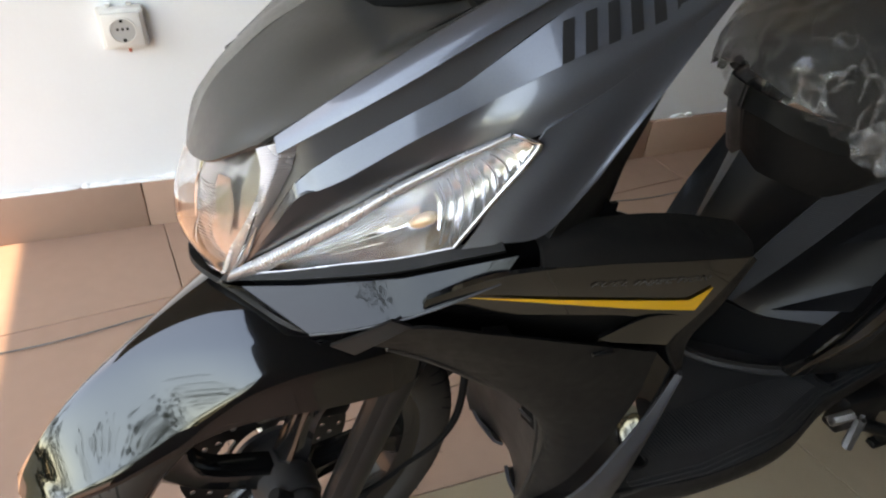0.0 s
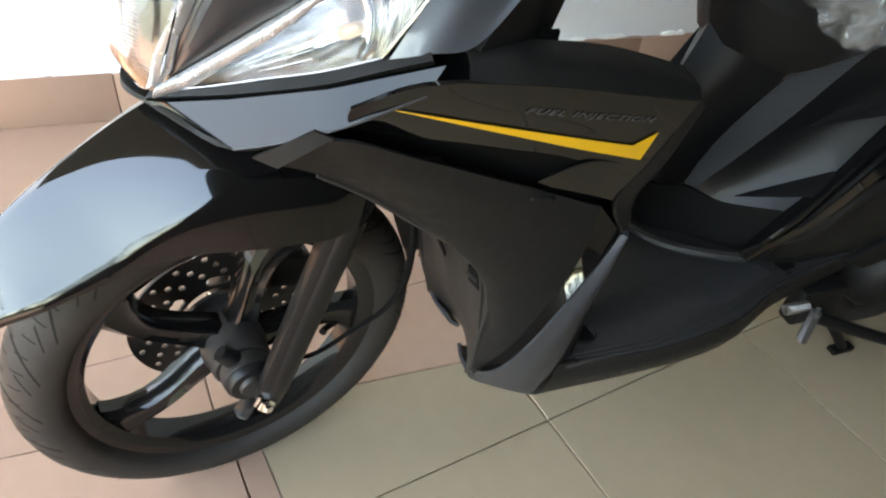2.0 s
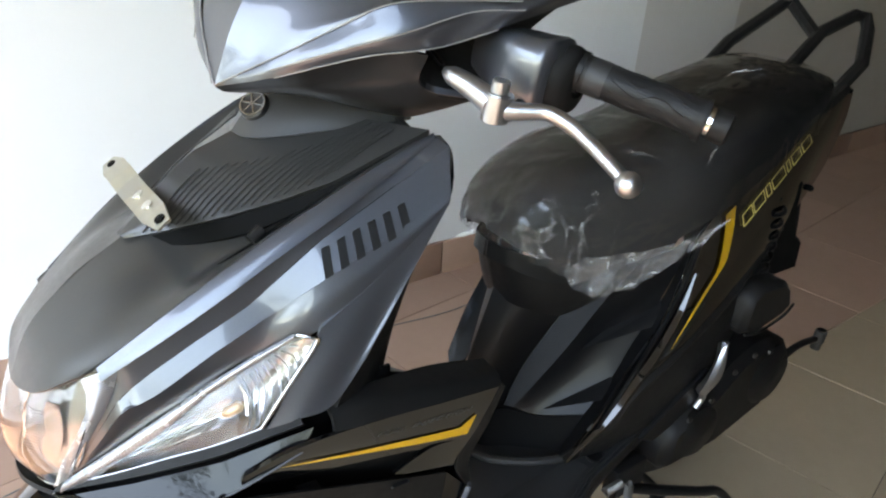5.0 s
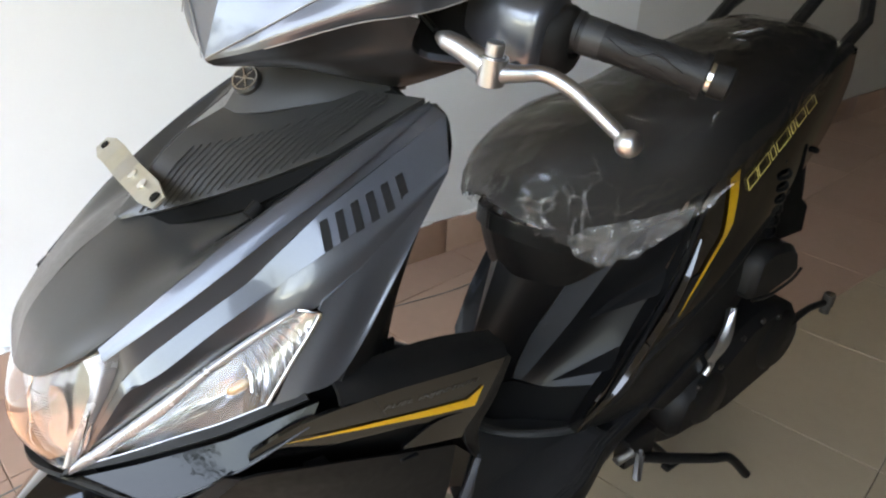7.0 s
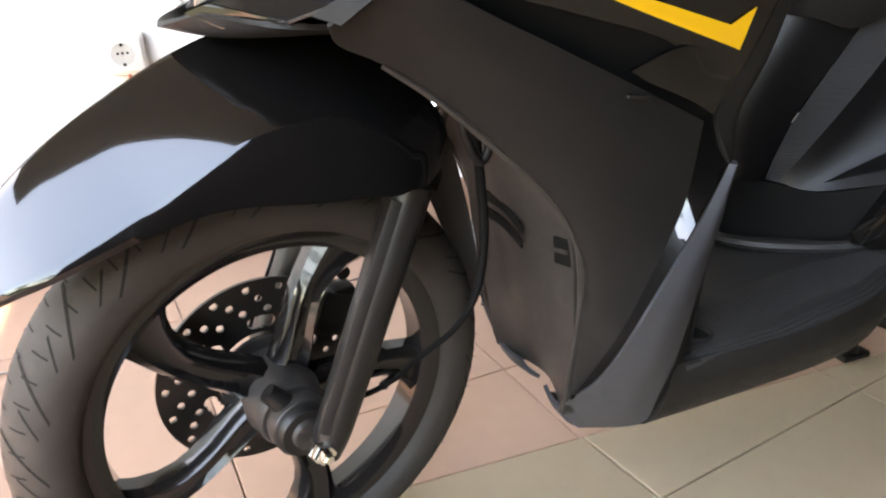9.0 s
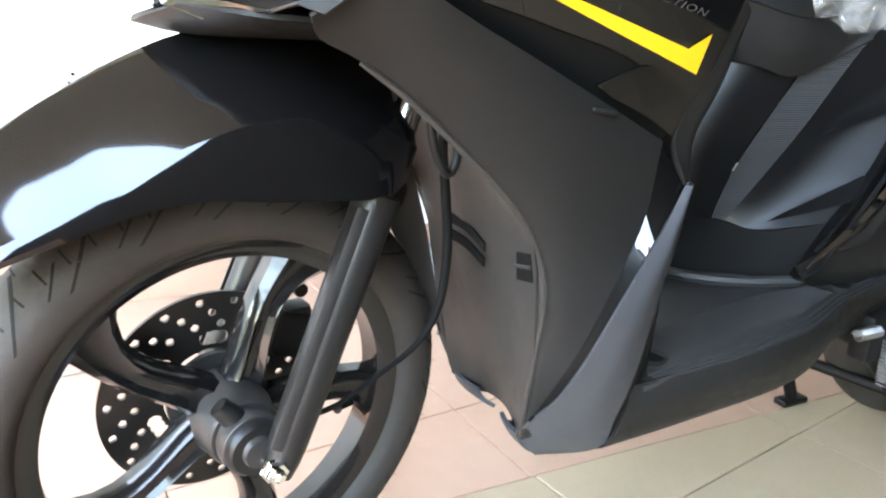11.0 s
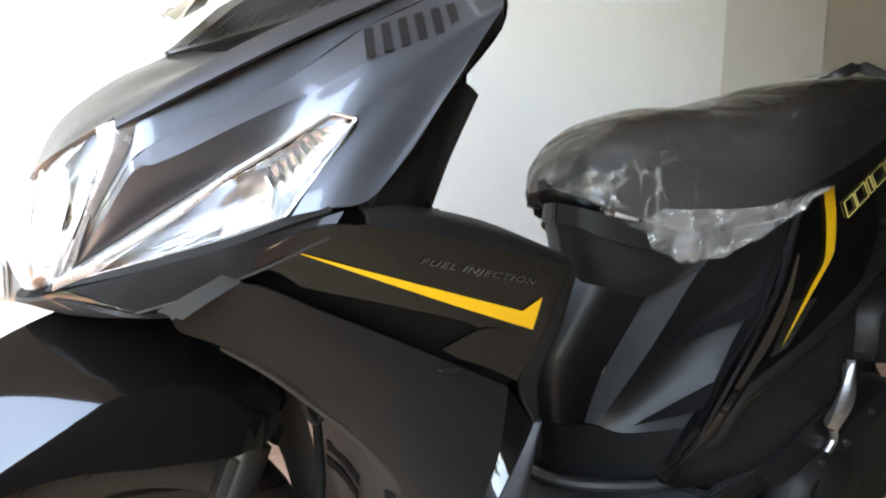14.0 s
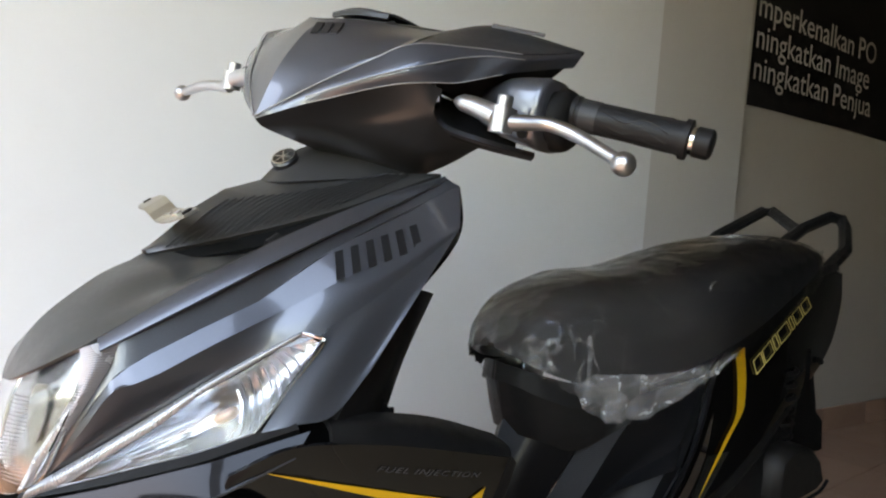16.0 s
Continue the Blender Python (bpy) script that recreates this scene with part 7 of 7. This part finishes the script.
hb_pair("cowl_top", [
    [(-0.127, -0.120, 0.0815), (-0.081, -0.155, 0.0915), (-0.035, -0.190, 0.0975), (0.048, -0.210, 0.119)],
    [(-0.090, -0.111, 0.098), (-0.050, -0.145, 0.109), (-0.010, -0.180, 0.112), (0.048, -0.2105, 0.120)],
    [(-0.055, -0.099, 0.112), (-0.021, -0.130, 0.128), (0.014, -0.170, 0.126), (0.050, -0.211, 0.1205)],
    [(-0.020, -0.080, 0.112), (0.010, -0.120, 0.120), (0.035, -0.160, 0.118), (0.054, -0.205, 0.114)],
], SATIN, "satin dark grey cowl wing", out=(-0.3, -0.4, 1))
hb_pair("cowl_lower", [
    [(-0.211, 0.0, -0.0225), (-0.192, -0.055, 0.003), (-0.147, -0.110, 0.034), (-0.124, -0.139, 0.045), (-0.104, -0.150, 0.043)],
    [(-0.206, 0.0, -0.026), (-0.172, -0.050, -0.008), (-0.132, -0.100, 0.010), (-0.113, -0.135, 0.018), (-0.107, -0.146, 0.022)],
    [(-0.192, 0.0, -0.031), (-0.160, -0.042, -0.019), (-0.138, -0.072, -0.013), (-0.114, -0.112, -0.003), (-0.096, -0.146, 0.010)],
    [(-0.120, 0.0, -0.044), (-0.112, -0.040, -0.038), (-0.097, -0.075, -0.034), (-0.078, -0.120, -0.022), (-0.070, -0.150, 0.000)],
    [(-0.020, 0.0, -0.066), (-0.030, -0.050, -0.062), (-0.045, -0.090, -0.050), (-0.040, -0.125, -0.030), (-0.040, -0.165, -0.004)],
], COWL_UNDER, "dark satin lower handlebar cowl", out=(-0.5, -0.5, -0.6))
hb_pair("lever_recess", [
    [(-0.110, -0.144, 0.047), (-0.090, -0.154, 0.060), (-0.050, -0.177, 0.080), (0.036, -0.207, 0.106)],
    [(-0.060, -0.115, 0.034), (-0.040, -0.120, 0.040), (-0.010, -0.140, 0.046), (0.014, -0.170, 0.050)],
    [(-0.106, -0.145, 0.020), (-0.080, -0.147, 0.003), (-0.040, -0.168, -0.002), (-0.012, -0.190, -0.003)],
], MATTE, n=4, out=(-0.3, -1, 0))
hb_pair("lever_shell", [
    [(-0.096, -0.147, 0.010), (-0.080, -0.150, 0.004), (-0.040, -0.172, -0.001), (0.006, -0.204, -0.004)],
    [(-0.088, -0.141, 0.004), (-0.072, -0.143, -0.003), (-0.033, -0.164, -0.007), (0.010, -0.198, -0.009)],
], METAL_GREY, n=4, thick=0.006, out=(-0.2, -0.4, -1))
for side in (1, -1):
    lines = [
        [(-0.2135, -0.002, -0.0195), (-0.187, -0.0555, 0.0225), (-0.157, -0.091, 0.0545), (-0.129, -0.1215, 0.0805), (-0.082, -0.157, 0.0905), (-0.037, -0.191, 0.0965)],
        [(-0.194, -0.052, 0.0085), (-0.164, -0.0985, 0.0365), (-0.127, -0.1395, 0.0615), (-0.077, -0.1685, 0.0835), (-0.039, -0.197, 0.0905)],
        [(-0.193, -0.0565, 0.003), (-0.148, -0.112, 0.034), (-0.119, -0.1435, 0.046), (-0.091, -0.1585, 0.053), (-0.055, -0.184, 0.071)],
    ]
    for ln in lines:
        part("cowl_pinstripe", tube([HB @ Vector((x, side * y, z)) for x, y, z in ln], 0.0006, 6, 6), PINSTRIPE, scooter, "thin silver pinstripe")
part("instrument_hood", sheet(hb([
    [(-0.100, -0.060, 0.1045), (-0.138, -0.030, 0.0995), (-0.146, 0.0, 0.0968), (-0.138, 0.030, 0.0995), (-0.100, 0.060, 0.1045)],
    [(-0.054, -0.098, 0.1115), (-0.070, -0.050, 0.113), (-0.078, 0.0, 0.114), (-0.070, 0.050, 0.113), (-0.054, 0.098, 0.1115)],
    [(-0.020, -0.082, 0.111), (-0.018, -0.040, 0.112), (-0.018, 0.0, 0.112), (-0.018, 0.040, 0.112), (-0.020, 0.082, 0.111)],
    [(0.020, -0.080, 0.070), (0.028, -0.04, 0.065), (0.030, 0.0, 0.065), (0.028, 0.04, 0.065), (0.020, 0.080, 0.070)],
]), 4, 0.005, out=(0, 0, 1)), SATIN, scooter, "satin black instrument hood")
part("instrument_visor", sheet(hb([
    [(-0.096, -0.045, 0.112), (-0.100, 0.0, 0.114), (-0.096, 0.045, 0.112)],
    [(-0.088, -0.048, 0.119), (-0.092, 0.0, 0.124), (-0.088, 0.048, 0.119)],
    [(-0.030, -0.05, 0.116), (-0.030, 0.0, 0.118), (-0.030, 0.05, 0.116)],
]), 4, 0.003, out=(0, 0, 1)), SATIN, scooter)
bars_on("cowl_mark", HB @ Vector((-0.1655, -0.008, 0.077)), HB.to_3x3() @ Vector((0.32, -1, 0.10)), HB.to_3x3() @ Vector((0.6, 0.1, 1)), [0.009] * 3, 0.015, DECAL_BLACK, 0.0, 0.3)
bars_on("caution_label", HB @ Vector((-0.028, -0.137, 0.1255)), HB.to_3x3() @ Vector((0.6, -0.95, -0.02)), HB.to_3x3() @ Vector((0.6, 0.3, 0.3)), [0.058], 0.009, DECAL_GREY, 0.0, 0.3)
part("steering_neck", tube([(0.30, 0.0, 0.90), (0.325, 0.005, 0.97), (0.36, 0.02, 1.02)], [0.05, 0.045, 0.05], 4, 16), MATTE, scooter)

for side in (1, -1):
    def P(x, y, z, s=side):
        return HB @ Vector((x, s * y, z))

    fl, en = P(-0.002, -0.246, 0.047), P(0.024, -0.356, 0.039)
    d = (en - fl).normalized()
    grip = part("handlebar_grip", tube([fl - d * 0.004, fl + d * 0.004, fl + d * 0.006, fl + d * 0.05, fl + d * 0.108, fl + d * 0.112, fl + d * 0.118], [0.0190, 0.0190, 0.0172, 0.0162, 0.0168, 0.0200, 0.0200], 3, 24), GRIP, scooter, "black rubber grip with moulded waves")
    side_v = d.orthogonal().normalized()
    for k in range(10):
        a = k * 2 * math.pi / 10
        e = side_v * math.cos(a) + d.cross(side_v) * math.sin(a)
        e2 = side_v * math.cos(a + 0.5) + d.cross(side_v) * math.sin(a + 0.5)
        part("grip_wave", tube([fl + d * 0.03 + e * 0.0158, fl + d * 0.055 + e2 * 0.0156, fl + d * 0.075 + e * 0.0158, fl + d * 0.10 + e2 * 0.0162], 0.0014, 4, 5), GRIP, grip)
    part("grip_knurl", tube([fl + d * 0.008, fl + d * 0.026], 0.0172, 2, 24), MAT_TEX, grip)
    part("bar_end", tube([fl + d * 0.119, fl + d * 0.1235, fl + d * 0.124, fl + d * 0.138, fl + d * 0.141], [0.0130, 0.0130, 0.0150, 0.0150, 0.010], 2, 20), MATTE, grip)
    part("bar_end_ring", tube([fl + d * 0.1195, fl + d * 0.1235], 0.0138, 2, 20), CHROME, grip)
    part("bar_tube", tube([P(0.0, -0.02, 0.02), P(-0.01, -0.15, 0.045), fl], 0.011, 4, 12), CAST, scooter)
    rings = []
    for x, y, z, w, h in ((-0.020, -0.150, 0.040, 0.014, 0.018), (-0.030, -0.190, 0.040, 0.024, 0.030), (-0.026, -0.222, 0.039, 0.029, 0.034), (-0.022, -0.232, 0.038, 0.030, 0.035), (-0.022, -0.236, 0.038, 0.022, 0.026)):
        ring = []
        for k in range(21):
            a = 2 * math.pi * k / 20
            ring.append(tuple(P(x + w * math.copysign(abs(math.cos(a)) ** 0.6, math.cos(a)), y, z + h * math.copysign(abs(math.sin(a)) ** 0.7, math.sin(a)))))
        rings.append(ring)
    housing = part("switch_housing", sheet(rings, 2, 0.002, out=(-1, 0, 0)), METAL_GREY, scooter, "metallic dark grey switch housing")
    collar = [[tuple(P(x + w * math.cos(2 * math.pi * k / 24), y, 0.037 + h * math.sin(2 * math.pi * k / 24))) for k in range(25)] for x, y, w, h in ((-0.014, -0.233, 0.027, 0.031), (-0.010, -0.240, 0.026, 0.031), (-0.006, -0.247, 0.022, 0.026), (-0.004, -0.248, 0.014, 0.014))]
    part("collar", sheet(collar, 2, 0.002, out=(-1, 0, 0)), MATTE, housing, "matte black collar")
    part("screw", tube([P(-0.052, -0.222, 0.016), P(-0.058, -0.223, 0.015)], 0.0055, 1, 12), CAST, housing)
    bend = [(-0.096, -0.226, 0.020), (-0.086, -0.242, 0.023), (-0.073, -0.261, 0.026), (-0.070, -0.284, 0.022), (-0.073, -0.308, 0.015), (-0.081, -0.349, 0.001)]
    if side < 0:  # the far lever is pulled straighter
        bend = [(-0.098, -0.226, 0.014), (-0.100, -0.240, 0.012), (-0.103, -0.262, 0.011), (-0.104, -0.285, 0.007), (-0.101, -0.318, -0.001), (-0.098, -0.338, -0.006)]
    lever = part("brake_lever", tube([P(*q) for q in bend], [0.0095, 0.0075, 0.0068, 0.0068, 0.0062, 0.006], 6, 14), ALLOY, scooter, "polished alloy brake lever with a ball end")
    ball = bmesh.new()
    bmesh.ops.create_uvsphere(ball, u_segments=20, v_segments=14, radius=0.0112, matrix=Matrix.Translation(P(*bend[-1])))
    part("lever_ball", ball, ALLOY, lever)
    part("lever_perch", joined(tube([P(-0.096, -0.223, 0.032), P(-0.096, -0.224, 0.010)], 0.0120, 2, 20), tube([P(-0.096, -0.223, 0.0335), P(-0.096, -0.223, 0.0315)], 0.0132, 2, 20), tube([P(-0.098, -0.166, 0.034), P(-0.099, -0.176, 0.033), P(-0.098, -0.195, 0.030), P(-0.097, -0.218, 0.024)], [0.004, 0.0085, 0.010, 0.0115], 4, 14)), ALLOY, lever)
    part("pivot_bolt", tube([P(-0.096, -0.223, 0.033), P(-0.096, -0.223, 0.0345), P(-0.096, -0.223, 0.0350), P(-0.096, -0.223, 0.0445), P(-0.096, -0.223, 0.0455)], [0.0105, 0.0105, 0.0078, 0.0078, 0.0060], 2, 16), ALLOY, lever)
    part("brake_cable", tube([P(-0.085, -0.138, 0.040), P(-0.098, -0.168, 0.034)], 0.0035, 2, 8), CHROME, lever)
